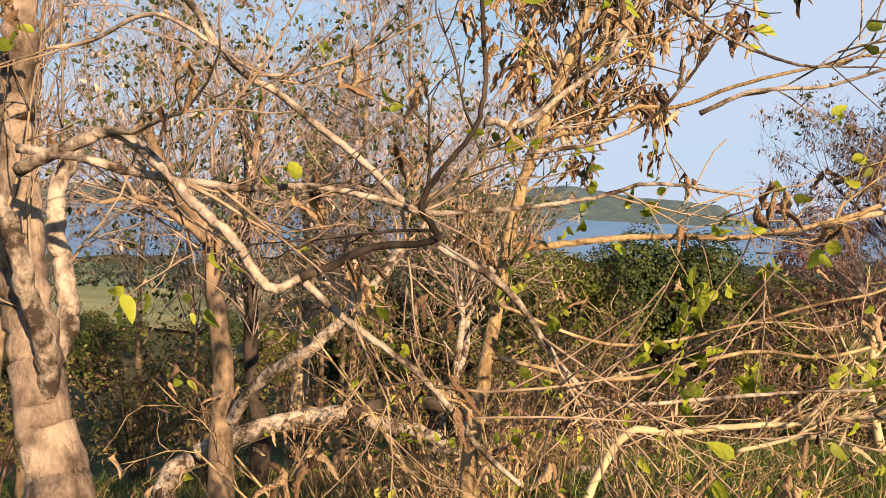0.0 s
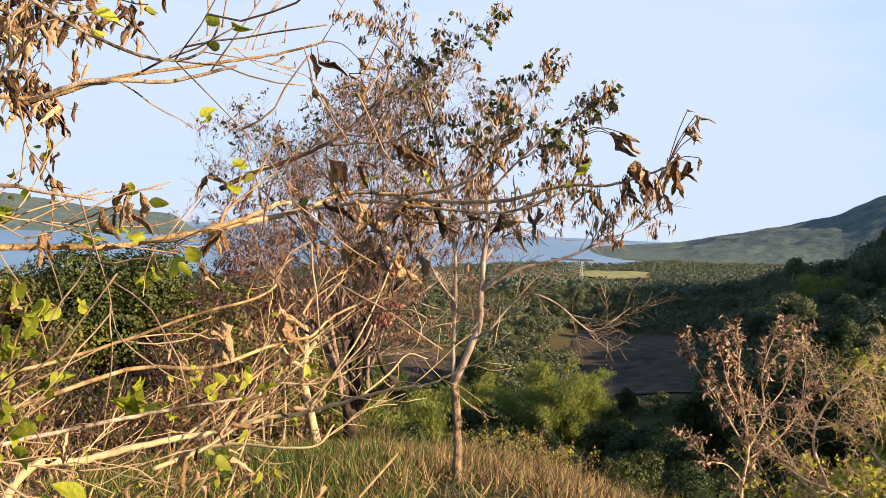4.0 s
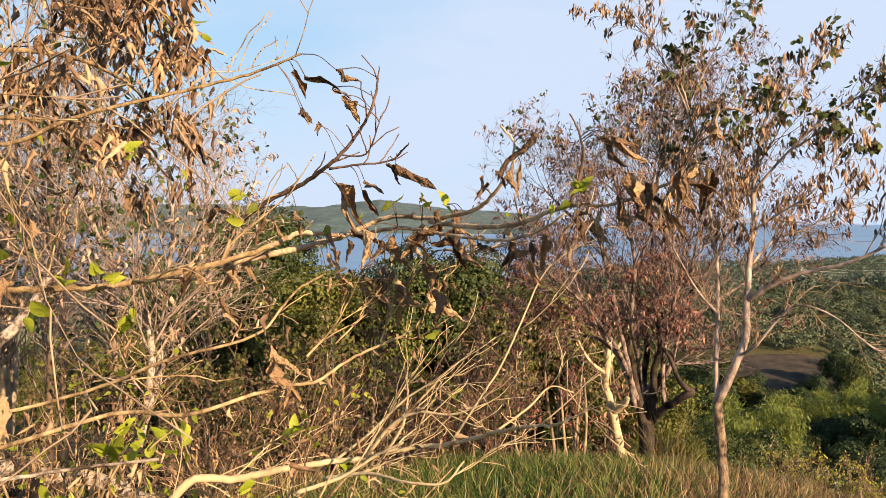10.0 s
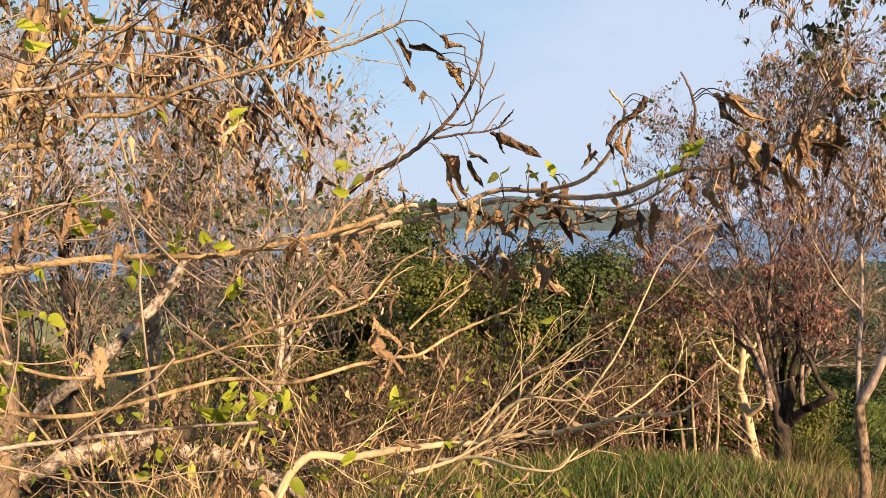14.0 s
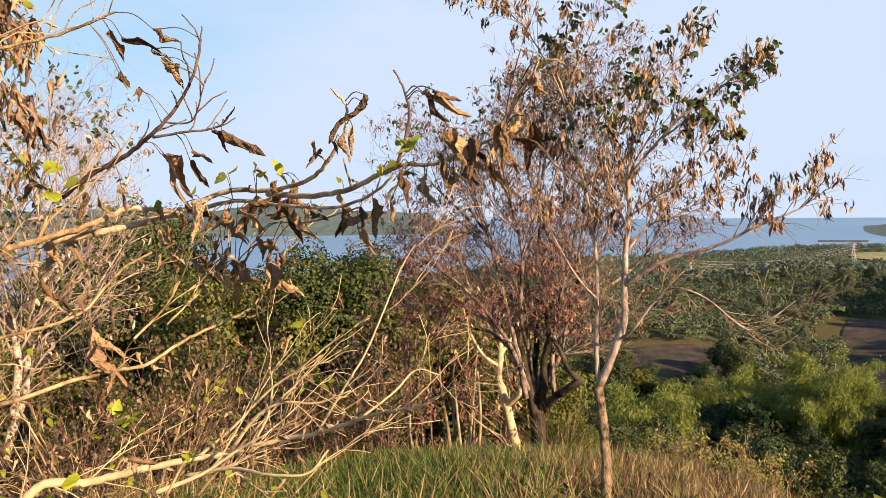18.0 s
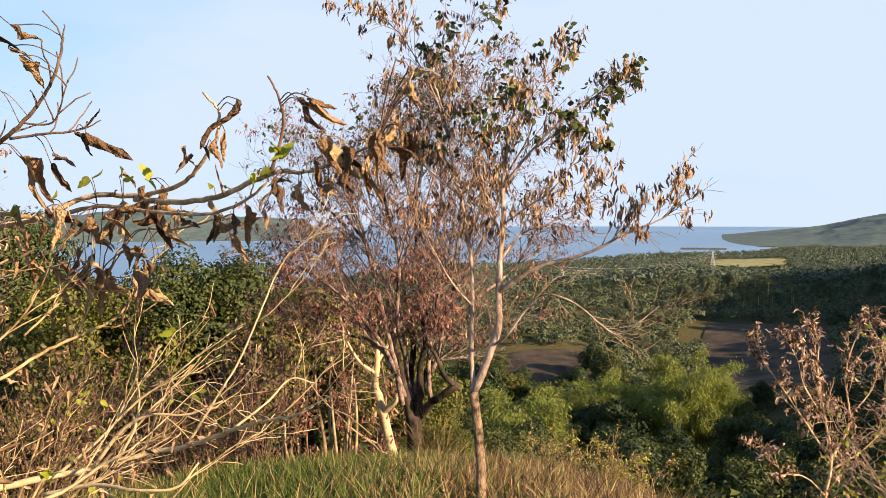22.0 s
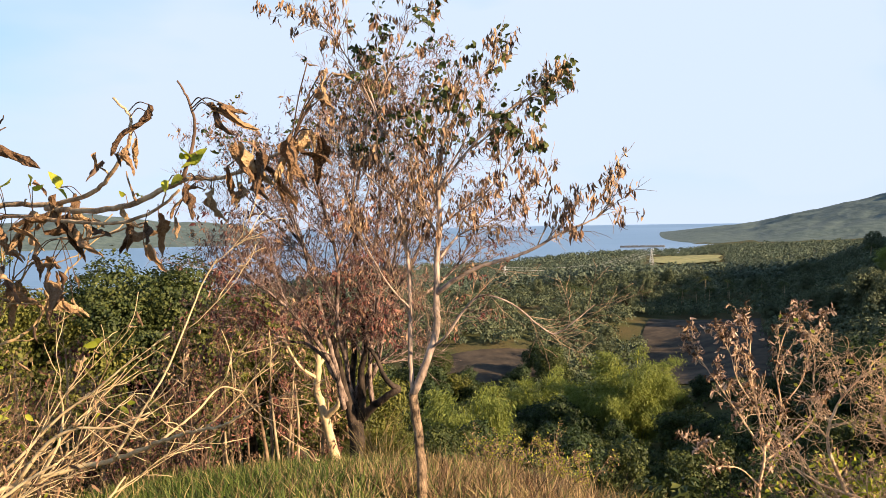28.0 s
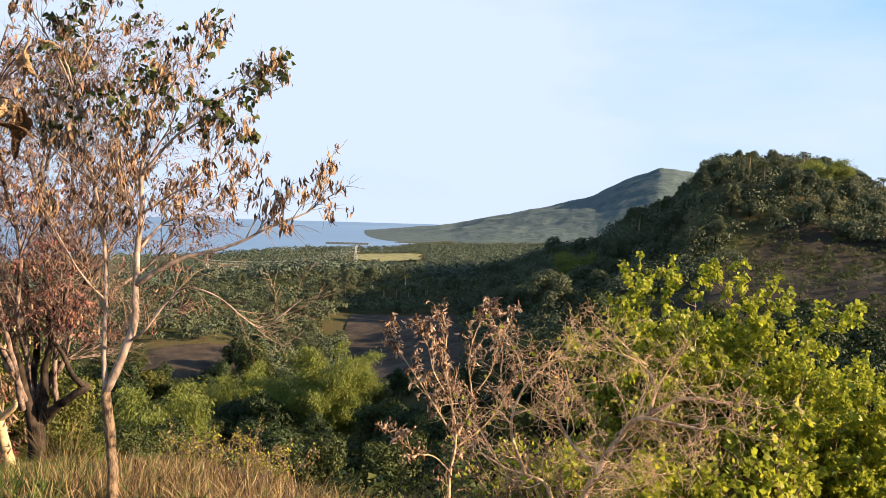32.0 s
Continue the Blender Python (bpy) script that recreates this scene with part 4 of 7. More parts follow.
DARK_BOUGH = [
    ([(-2.46, 0.57, -0.21), (-2.40, 0.61, -0.18), (-2.34, 0.66, -0.14), (-2.22, 0.73, -0.12), (-2.22, 0.73, -0.09), (-2.25, 0.72, -0.04), (-2.21, 0.74, 0.04), (-2.15, 0.77, 0.13), (-2.13, 0.77, 0.22), (-2.13, 0.75, 0.36), (-2.13, 0.72, 0.48)], 0.011, 0.0045),
]
ARCH_LIMB = [
    ([(-7.43, 5.11, -2.97), (-7.44, 5.33, -2.79), (-7.28, 5.69, -2.64), (-7.01, 6.11, -2.51), (-6.75, 6.41, -2.44), (-6.46, 6.68, -2.40)], 0.105, 0.09),
    ([(-6.25, 6.80, -2.49), (-5.78, 6.94, -2.53), (-5.41, 6.99, -2.65), (-4.92, 7.06, -2.82), (-4.64, 7.00, -2.99)], 0.08, 0.06),
    ([(-4.49, 7.07, -2.98), (-4.04, 7.32, -2.75), (-3.51, 7.48, -2.76), (-2.81, 7.61, -2.83)], 0.065, 0.05),
]
ARCH_LIMB += [
    ([(-7.16, 5.55, -2.56), (-6.84, 5.42, -2.18), (-6.36, 5.29, -1.74), (-5.84, 5.25, -1.42), (-5.64, 5.46, -1.13), (-5.46, 5.75, -0.77), (-5.32, 5.86, -0.49)], 0.065, 0.04),
]
ARCH_DARK = [
    ([(-6.50, 6.65, -2.43), (-6.17, 6.89, -2.33), (-5.88, 7.09, -2.28), (-5.55, 7.25, -2.33), (-5.20, 7.36, -2.55), (-4.89, 7.41, -2.85), (-4.70, 7.37, -3.17)], 0.09, 0.07),
]
BROWN_TRUNK = [
    ([(-6.93, 5.32, -2.94), (-7.04, 5.43, -2.43), (-7.12, 5.53, -1.92), (-7.23, 5.57, -1.39), (-7.30, 5.56, -1.07), (-7.34, 5.56, -0.77), (-7.39, 5.54, -0.53), (-7.51, 5.44, -0.32), (-7.69, 5.26, 0.05), (-7.79, 5.15, 0.46)], 0.13, 0.05),
    ([(-7.33, 5.57, -0.75), (-7.21, 5.72, -0.42), (-7.10, 5.82, 0.02), (-7.03, 5.86, 0.52), (-7.00, 5.85, 0.95)], 0.07, 0.03),
    ([(-7.34, 5.57, -0.69), (-7.36, 5.29, -0.47), (-7.53, 4.85, -0.21), (-7.70, 4.51, -0.26)], 0.05, 0.02),
]
MOTTLED_TRUNK = [
    ([(-9.05, 9.27, -3.59), (-9.18, 9.47, -3.07), (-9.23, 9.64, -2.27), (-9.29, 9.73, -1.44), (-9.32, 9.78, -0.78), (-9.38, 9.77, -0.02), (-9.27, 9.81, 0.81)], 0.15, 0.08),
    ([(-9.30, 9.75, -1.28), (-9.12, 9.93, -0.77), (-9.21, 9.89, 0.07), (-9.08, 9.96, 0.74)], 0.06, 0.03),
]
BACK_TRUNK = [
    ([(-8.29, 7.53, -3.13), (-8.41, 7.56, -2.73), (-8.55, 7.61, -2.13), (-8.62, 7.68, -1.51), (-8.76, 7.67, -0.67), (-8.73, 7.72, 0.10), (-8.81, 7.59, 0.99)], 0.12, 0.06),
]
TWIN_STEM = [
    ([(-5.77, 7.42, -2.93), (-5.75, 7.52, -2.64), (-5.71, 7.67, -2.16), (-5.70, 7.81, -1.54), (-5.76, 7.84, -1.17), (-5.83, 7.83, -0.92), (-6.14, 7.70, -0.42), (-6.37, 7.58, 0.14)], 0.05, 0.03),
    ([(-5.71, 7.67, -2.16), (-5.63, 7.80, -1.79), (-5.74, 8.03, -1.45), (-5.73, 8.12, -0.80), (-5.67, 8.18, -0.15), (-5.71, 8.15, 0.49)], 0.04, 0.025),
]
BROWN_SHRUB = [
    ([(3.81, 9.60, -3.52), (3.87, 9.73, -3.06), (3.96, 9.81, -2.67), (3.94, 9.93, -2.21), (3.89, 10.05, -1.67), (3.93, 10.11, -1.16)], 0.01934, 0.00448),
    ([(3.96, 9.81, -2.67), (3.80, 9.95, -2.35), (3.56, 10.02, -1.94), (3.37, 10.14, -1.60), (3.27, 10.20, -1.40)], 0.009945, 0.0028),
    ([(3.96, 9.82, -2.64), (4.20, 9.93, -2.22), (4.19, 10.04, -1.68), (4.29, 10.06, -1.26), (4.38, 10.05, -1.08)], 0.01105, 0.0028),
]
BROWN_SHRUB += [
    ([(3.90, 9.79, -2.80), (4.38, 9.90, -2.51), (4.70, 9.96, -2.11), (4.91, 9.94, -1.68)], 0.00884, 0.00224),
    ([(3.95, 9.92, -2.21), (3.69, 9.89, -1.78), (3.63, 9.97, -1.45), (3.54, 10.03, -1.25)], 0.00663, 0.00224),
    ([(4.20, 9.95, -2.16), (4.48, 10.01, -1.82), (4.56, 10.03, -1.47), (4.62, 10.02, -1.33)], 0.00663, 0.00224),
]
BROWN_SHRUB += [
    ([(3.87, 9.73, -3.06), (3.64, 9.67, -2.82), (3.39, 9.67, -2.74), (3.18, 9.79, -2.55)], 0.007735, 0.00224),
]
TANGLE = [
    ([(4.53, 7.72, -2.94), (4.72, 7.74, -2.56), (4.95, 7.71, -2.21), (5.21, 7.60, -1.97), (5.54, 7.41, -1.79), (5.79, 7.10, -1.80)], 0.045, 0.012),
    ([(4.95, 7.71, -2.21), (5.00, 7.49, -1.99), (5.22, 7.22, -1.99), (5.49, 6.88, -2.01)], 0.03, 0.01),
    ([(5.21, 7.60, -1.97), (5.33, 7.71, -1.70), (5.20, 7.84, -1.48), (4.96, 8.01, -1.38)], 0.022, 0.006),
]
TANGLE += [
    ([(4.18, 8.33, -2.74), (4.08, 8.51, -2.29), (4.19, 8.55, -1.94), (4.42, 8.50, -1.63), (4.64, 8.40, -1.50)], 0.022, 0.006),
    ([(4.42, 8.12, -3.00), (4.33, 8.24, -2.79), (4.02, 8.42, -2.70), (3.76, 8.59, -2.54)], 0.025, 0.01),
    ([(4.72, 7.74, -2.56), (4.54, 8.03, -2.33), (4.49, 8.27, -2.02), (4.59, 8.29, -1.66)], 0.022, 0.006),
]

# single leaves on the near boughs: where each hangs from and where it ends
BOUGH_LEAVES = [
    (-0.95, 2.04, 0.23, -0.85, 2.07, 0.15),
    (-1.09, 2.00, 0.41, -1.03, 2.02, 0.33),
    (-1.24, 2.02, 0.49, -1.21, 2.02, 0.41),
    (-1.23, 2.05, 0.39, -1.21, 2.04, 0.31),
    (-1.19, 2.07, 0.35, -1.18, 2.06, 0.31),
    (-0.58, 2.06, 0.31, -0.56, 2.05, 0.16),
    (-0.61, 2.06, 0.23, -0.61, 2.04, 0.16),
    (-0.64, 2.08, 0.21, -0.64, 2.06, 0.17),
    (-1.18, 2.16, 0.18, -1.07, 2.19, 0.09),
    (-1.09, 2.15, 0.16, -1.04, 2.15, 0.09),
    (-1.09, 1.99, 0.48, -1.05, 1.99, 0.42),
    (-0.37, 1.75, 0.27, -0.27, 1.75, 0.23),
    (-0.30, 1.72, 0.19, -0.25, 1.72, 0.09),
    (-0.19, 1.69, 0.20, -0.18, 1.68, 0.09),
]
BOUGH_LEAVES_LOW = [
    (-0.13, 1.72, 0.33, -0.09, 1.71, 0.29),
    (-0.13, 1.73, 0.30, -0.12, 1.72, 0.25),
    (-0.43, 1.80, 0.10, -0.41, 1.79, 0.03),
    (-0.38, 1.81, 0.09, -0.36, 1.80, 0.02),
    (-0.31, 1.78, 0.10, -0.32, 1.76, 0.03),
    (-0.53, 1.94, 0.05, -0.48, 1.93, -0.04),
    (-0.59, 2.02, -0.02, -0.53, 2.01, -0.08),
    (-0.81, 2.16, 0.03, -0.78, 2.15, -0.08),
    (-0.73, 2.08, 0.02, -0.68, 2.07, -0.04),
    (-0.93, 2.22, -0.01, -0.87, 2.22, -0.06),
    (-0.93, 2.22, -0.06, -0.88, 2.21, -0.09),
    (-1.04, 2.28, 0.03, -1.01, 2.27, -0.08),
    (-1.19, 2.33, 0.05, -1.15, 2.31, -0.08),
    (-1.26, 2.29, -0.03, -1.22, 2.28, -0.10),
]
TWIG_LEAVES = [
    (-1.30, 2.15, 0.10, -1.28, 2.13, 0.05),
    (-1.18, 2.21, -0.09, -1.15, 2.20, -0.17),
    (-1.13, 2.24, -0.11, -1.08, 2.23, -0.19),
    (-1.01, 2.29, -0.12, -0.95, 2.28, -0.25),
    (-0.94, 2.32, -0.14, -0.87, 2.31, -0.26),
    (-0.91, 2.33, -0.17, -0.86, 2.32, -0.23),
    (-1.30, 2.01, -0.31, -1.24, 1.99, -0.45),
    (-1.27, 2.02, -0.39, -1.24, 1.99, -0.45),
    (-1.30, 1.99, -0.43, -1.25, 1.98, -0.49),
    (-0.23, 1.74, 0.13, -0.22, 1.72, 0.06),
    (-0.27, 1.76, 0.16, -0.28, 1.74, 0.09),
    (-0.92, 2.33, -0.10, -0.90, 2.31, -0.14),
    (-1.43, 2.19, 0.08, -1.39, 2.19, -0.01),
    (-1.02, 2.29, -0.02, -0.99, 2.27, -0.09),
]
END_LEAVES = [
    (-0.31, 1.74, 0.17, -0.28, 1.73, 0.08),
    (-0.33, 1.74, 0.14, -0.31, 1.73, 0.07),
    (-0.27, 1.74, 0.17, -0.24, 1.73, 0.08),
    (-0.20, 1.74, 0.20, -0.18, 1.73, 0.11),
    (-0.17, 1.74, 0.22, -0.15, 1.73, 0.10),
    (-0.14, 1.74, 0.20, -0.13, 1.73, 0.09),
    (-0.18, 1.74, 0.18, -0.16, 1.73, 0.11),
    (-0.42, 1.74, 0.10, -0.40, 1.73, 0.03),
    (-0.44, 1.74, 0.04, -0.43, 1.73, -0.01),
    (-0.11, 1.74, 0.33, -0.09, 1.73, 0.29),
    (-0.14, 1.74, 0.30, -0.12, 1.73, 0.25),
    (-0.36, 1.74, 0.26, -0.27, 1.73, 0.23),
    (-0.95, 2.15, 0.03, -0.93, 2.14, -0.05),
    (-0.78, 2.15, 0.03, -0.74, 2.14, -0.02),
    (-0.88, 2.15, -0.12, -0.82, 2.14, -0.21),
    (-1.09, 2.15, 0.05, -1.06, 2.14, -0.05),
    (-1.03, 2.15, 0.02, -1.03, 2.14, -0.04),
]
SHOOT_LEAVES = [
    (-0.43, 1.85, 0.15, -0.40, 1.84, 0.19),
    (-0.45, 1.85, 0.13, -0.47, 1.83, 0.11),
    (-0.49, 1.89, 0.12, -0.51, 1.87, 0.09),
    (-0.63, 2.01, 0.09, -0.63, 1.99, 0.10),
    (-0.60, 2.02, 0.09, -0.58, 2.00, 0.10),
    (-0.85, 2.20, 0.12, -0.86, 2.17, 0.16),
    (-0.86, 2.19, 0.12, -0.82, 2.18, 0.10),
    (-0.94, 2.22, 0.13, -0.91, 2.20, 0.15),
    (-0.93, 2.22, 0.12, -0.90, 2.21, 0.12),
    (-1.05, 2.28, 0.13, -1.06, 2.25, 0.10),
    (-1.04, 2.28, 0.13, -1.00, 2.27, 0.14),
    (-0.41, 1.85, 0.16, -0.45, 1.83, 0.15),
    (-1.25, 2.29, 0.05, -1.26, 2.26, 0.03),
    (-1.18, 2.33, 0.07, -1.15, 2.32, 0.09),
]
STEM_GREEN = [
    (-2.04, 1.54, -0.03, -2.00, 1.55, 0.00),
    (-1.99, 1.60, -0.03, -1.94, 1.62, -0.01),
    (-1.99, 1.60, -0.03, -1.94, 1.61, -0.07),
    (-1.70, 1.85, -0.23, -1.62, 1.88, -0.19),
    (-1.67, 1.87, -0.20, -1.68, 1.83, -0.27),
    (-1.78, 1.76, -0.37, -1.72, 1.78, -0.38),
    (-2.09, 1.46, -0.28, -2.10, 1.41, -0.25),
    (-1.97, 1.41, -0.39, -1.98, 1.37, -0.35),
    (-2.14, 1.42, -0.12, -2.15, 1.36, -0.09),
    (-1.72, 1.82, -0.58, -1.73, 1.79, -0.52),
    (-1.70, 1.83, -0.58, -1.66, 1.86, -0.50),
    (-1.68, 1.85, -0.58, -1.60, 1.88, -0.58),
    (-1.70, 1.85, -0.52, -1.64, 1.88, -0.50),
    (-1.41, 2.07, -0.69, -1.40, 2.02, -0.74),
]
STEM_GREEN_LOW = [
    (-1.29, 2.46, -0.76, -1.21, 2.47, -0.72),
    (-1.60, 1.90, -0.62, -1.61, 1.88, -0.56),
    (-1.80, 1.78, -0.07, -1.74, 1.80, -0.05),
    (-1.80, 1.78, -0.10, -1.81, 1.74, -0.06),
    (-1.72, 1.85, -0.10, -1.66, 1.86, -0.07),
    (-2.12, 1.45, -0.03, -2.12, 1.40, -0.05),
    (-2.17, 1.36, -0.27, -2.16, 1.33, -0.22),
    (-2.15, 1.35, -0.39, -2.15, 1.32, -0.32),
    (-1.74, 1.83, -0.08, -1.75, 1.79, -0.03),
    (-1.37, 2.24, -0.60, -1.31, 2.24, -0.57),
    (-0.43, 1.79, 0.16, -0.44, 1.77, 0.18),
    (-1.49, 2.00, -0.75, -1.40, 2.02, -0.77),
    (-2.05, 1.52, -0.14, -2.01, 1.52, -0.18),
    (-1.50, 1.63, 0.24, -1.45, 1.63, 0.29),
]

# ---- land and sea ----
SEA_Z = -70.0
DIST = [0, 22, 45, 80, 120, 165, 225, 300, 450, 700, 1000, 1250, 1700]
# heights along bearings (degrees to the right of straight ahead) at the distances above
PROFILE = {
    -180: [0, -1, -2, -2, -3, -4, -5, -10, -25, -45, -62, -74, -80],
    -75: [0, -5, -9, -11, -13, -16, -22, -30, -45, -66, -74, -78, -80],
    -40: [0, -6, -11, -13, -16, -22, -28, -36, -50, -68, -74, -78, -80],
    -12: [0, -7, -15, -24, -30, -32, -33, -36, -48, -64, -72, -78, -80],
    3: [0, -7, -16, -27, -33, -28, -24, -27, -42, -57, -63, -72, -80],
    14: [0, -7.5, -17, -27, -33, -31, -26, -24, -37, -53, -58, -63, -74],
    22: [0, -8, -16, -25, -30, -28, -24, -24, -35, -50, -56, -60, -66],
    29: [0, -8, -14, -22, -25, -21, -15, -13, -25, -45, -52, -56, -60],
    34: [0, -8, -13.5, -21, -23, -16, -4, 0, -10, -35, -46, -52, -56],
    38: [0, -8, -13, -20, -21, -12, 8, 17, 6, -25, -40, -48, -52],
    43: [0, -8, -13, -20, -20, -11, 8, 17, 6, -25, -40, -48, -52],
    47: [0, -8, -13, -19, -19, -9, 3, 7, 0, -20, -35, -45, -50],
    70: [0, -8, -12, -16, -15, -10, -3, 0, -4, -20, -34, -44, -50],
    110: [0, -5, -8, -10, -10, -8, -6, -6, -10, -24, -36, -44, -50],
}
P_AZ = np.array(sorted(PROFILE) + [180])
P_Z = np.array([PROFILE[a] for a in sorted(PROFILE)] + [PROFILE[-180]], float)
P_D = np.array(DIST, float)


def ease(f):
    return f * f * (3 - 2 * f)


def near_ground(x, y):
    yy = np.maximum(y, -8)
    return (-1.74 - 0.10 * yy - 0.016 * np.maximum(yy - 6, 0) ** 2 - 0.36 * np.log1p(np.exp(np.clip((x - 1.1) * 1.6, -30, 30))) / 1.6
            - 0.22 * np.log1p(np.exp(np.clip((-x - 2.2) * 1.6, -30, 30))) / 1.6)


def land(x, y):
    """Height of the ground."""
    x, y = np.asarray(x, float), np.asarray(y, float)
    d, az = np.hypot(x, y), np.degrees(np.arctan2(x, y))
    i = np.clip(np.searchsorted(P_AZ, az, "right") - 1, 0, len(P_AZ) - 2)
    f = ease(np.clip((az - P_AZ[i]) / (P_AZ[i + 1] - P_AZ[i]), 0, 1))
    j = np.clip(np.searchsorted(P_D, d, "right") - 1, 0, len(P_D) - 2)
    g = np.clip((d - P_D[j]) / (P_D[j + 1] - P_D[j]), 0, 1)
    g = 0.5 * g + 0.5 * ease(g)
    far = (1 - f) * ((1 - g) * P_Z[i, j] + g * P_Z[i, j + 1]) + f * ((1 - g) * P_Z[i + 1, j] + g * P_Z[i + 1, j + 1])
    s = ease(np.clip((d - 14) / 16, 0, 1))
    z = (1 - s) * np.maximum(near_ground(x, y), -9) + s * far
    # slow swells and hollows
    k = np.clip((d - 30) / 120, 0, 1)
    z = z + k * (1.3 * np.sin(x * 0.043 + 1.3) * np.sin(y * 0.037 + 0.4) + 0.7 * np.sin(x * 0.11 + y * 0.07))
    return z + 0.05 * np.sin(x * 1.7 + 0.5) * np.sin(y * 1.9 + 1.1)


def polar_sheet(azs, ds, height):
    a, d = np.meshgrid(np.radians(azs), ds)
    x, y = d * np.sin(a), d * np.cos(a)
    v = np.stack([x, y, height(x, y)], -1).reshape(-1, 3)
    n, m = len(ds), len(azs)
    i, j = np.meshgrid(np.arange(n - 1), np.arange(m - 1), indexing="ij")
    b = (i * m + j).ravel()
    return v, np.stack([b, b + 1, b + m + 1, b + m], -1)


ground_buf = Buf()
AZ_SHEET = np.concatenate([np.linspace(-180, -76, 30), np.linspace(-75, 75, 380), np.linspace(76, 180, 30)])
ground_buf.add(*polar_sheet(AZ_SHEET, np.concatenate([np.linspace(0, 20, 70), np.geomspace(20.5, 2300, 210)]), land))
tagged(part("ground", ground_buf, M_GROUND), "dry grassy hillside falling to a wooded valley", "ground", kind="structure")

sea_buf = Buf()
sea_buf.add(*polar_sheet(np.linspace(-180, 180, 145), np.concatenate([[0], np.geomspace(300, 4950, 40)]), lambda x, y: 0 * x + SEA_Z))
tagged(part("water", sea_buf, M_SEA), "calm hazy blue sea in a wide bay", "sea", kind="structure")


def ridge_sheet(name, az0, az1, d0, d1, crest, label, mat, seed, steps=300, rows=56):
    """A far range: rises from the sea at d0 to its crest and falls behind."""
    def height(x, y):
        d, az = np.hypot(x, y), np.degrees(np.arctan2(x, y))
        f = np.clip((d - d0) / (d1 - d0), 0, 1)
        top = np.interp(az, *crest)
        n = np.array([noise.fractal((px * 0.011 + seed, py * 0.011, 0.3), 1.0, 2.0, 5) for px, py in zip(x.ravel(), y.ravel())]).reshape(x.shape)
        z = SEA_Z - 4 + (top - SEA_Z + 4) * np.sin(np.pi * np.clip(f * 0.62, 0, 1)) ** 0.8
        rise = np.clip((z - SEA_Z) / 25, 0, 1)
        return z + n * 8 * rise
    buf = Buf()
    buf.add(*polar_sheet(np.linspace(az0, az1, steps), np.linspace(d0, d1, rows), height))
    return tagged(part(name, buf, mat), label, "hill", kind="structure")


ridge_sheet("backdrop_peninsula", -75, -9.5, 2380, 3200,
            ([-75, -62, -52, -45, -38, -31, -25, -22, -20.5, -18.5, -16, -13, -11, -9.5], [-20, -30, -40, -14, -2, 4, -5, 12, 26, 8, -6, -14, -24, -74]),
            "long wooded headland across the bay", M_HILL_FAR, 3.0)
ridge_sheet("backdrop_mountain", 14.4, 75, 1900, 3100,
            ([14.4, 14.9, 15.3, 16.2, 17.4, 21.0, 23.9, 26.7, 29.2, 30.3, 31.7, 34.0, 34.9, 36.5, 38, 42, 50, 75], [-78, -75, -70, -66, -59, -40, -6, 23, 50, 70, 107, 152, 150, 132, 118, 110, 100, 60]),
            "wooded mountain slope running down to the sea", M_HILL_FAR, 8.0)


def draped(name, mat, label, category, ring, lift, cells=24):
    """A patch of other ground laid on the land inside the four corners of the ring (bearing, distance)."""
    (a, b, c, e) = [np.array((d * math.sin(radians(z)), d * math.cos(radians(z)))) for z, d in ring]
    u, v = np.meshgrid(np.linspace(0, 1, cells), np.linspace(0, 1, cells))
    u, v = u[..., None], v[..., None]
    p = (1 - v) * ((1 - u) * a + u * b) + v * ((1 - u) * e + u * c)
    wob = 0.04 * np.linalg.norm(c - a)
    p = p + wob * np.stack([np.sin(p[..., 1] * 0.05 + 1), np.sin(p[..., 0] * 0.06)], -1) * 0.5
    z = land(p[..., 0], p[..., 1]) + lift
    buf = Buf()
    i, j = np.meshgrid(np.arange(cells - 1), np.arange(cells - 1), indexing="ij")
    k = (i * cells + j).ravel()
    buf.add(np.concatenate([p, z[..., None]], -1).reshape(-1, 3), np.stack([k, k + 1, k + cells + 1, k + cells], -1))
    return tagged(part(name, buf, mat), label, category, kind="structure")


draped("ploughed_field", M_SOIL, "dark bare ploughed field across the valley", "field", [(13.5, 158), (22.5, 160), (21.5, 226), (15, 222)], 0.25)
draped("ploughed_field", M_SOIL, "narrow strip of brown bare slope", "field", [(-1, 150), (8.0, 158), (7.5, 176), (1, 170)], 0.25)
draped("hill_clearing", M_CLEARING, "bare brown clearing on the hill flank", "field", [(29.5, 147), (56, 140), (57, 200), (42, 199)], 0.25, 60)
draped("pasture", M_PASTURE, "flat yellow-green pasture near the coast", "field", [(14.6, 1010), (19.2, 1010), (18.9, 1230), (14.9, 1230)], 1.6)
draped("pasture", M_PASTURE, "pale grass clearing among coastal trees", "field", [(4, 640), (8.5, 660), (8, 730), (4.5, 720)], 1.2)
draped("pasture", M_PASTURE, "sunlit grass field beyond the trees", "field", [(-66, 95), (-40, 75), (-40, 125), (-64, 150)], 0.4)

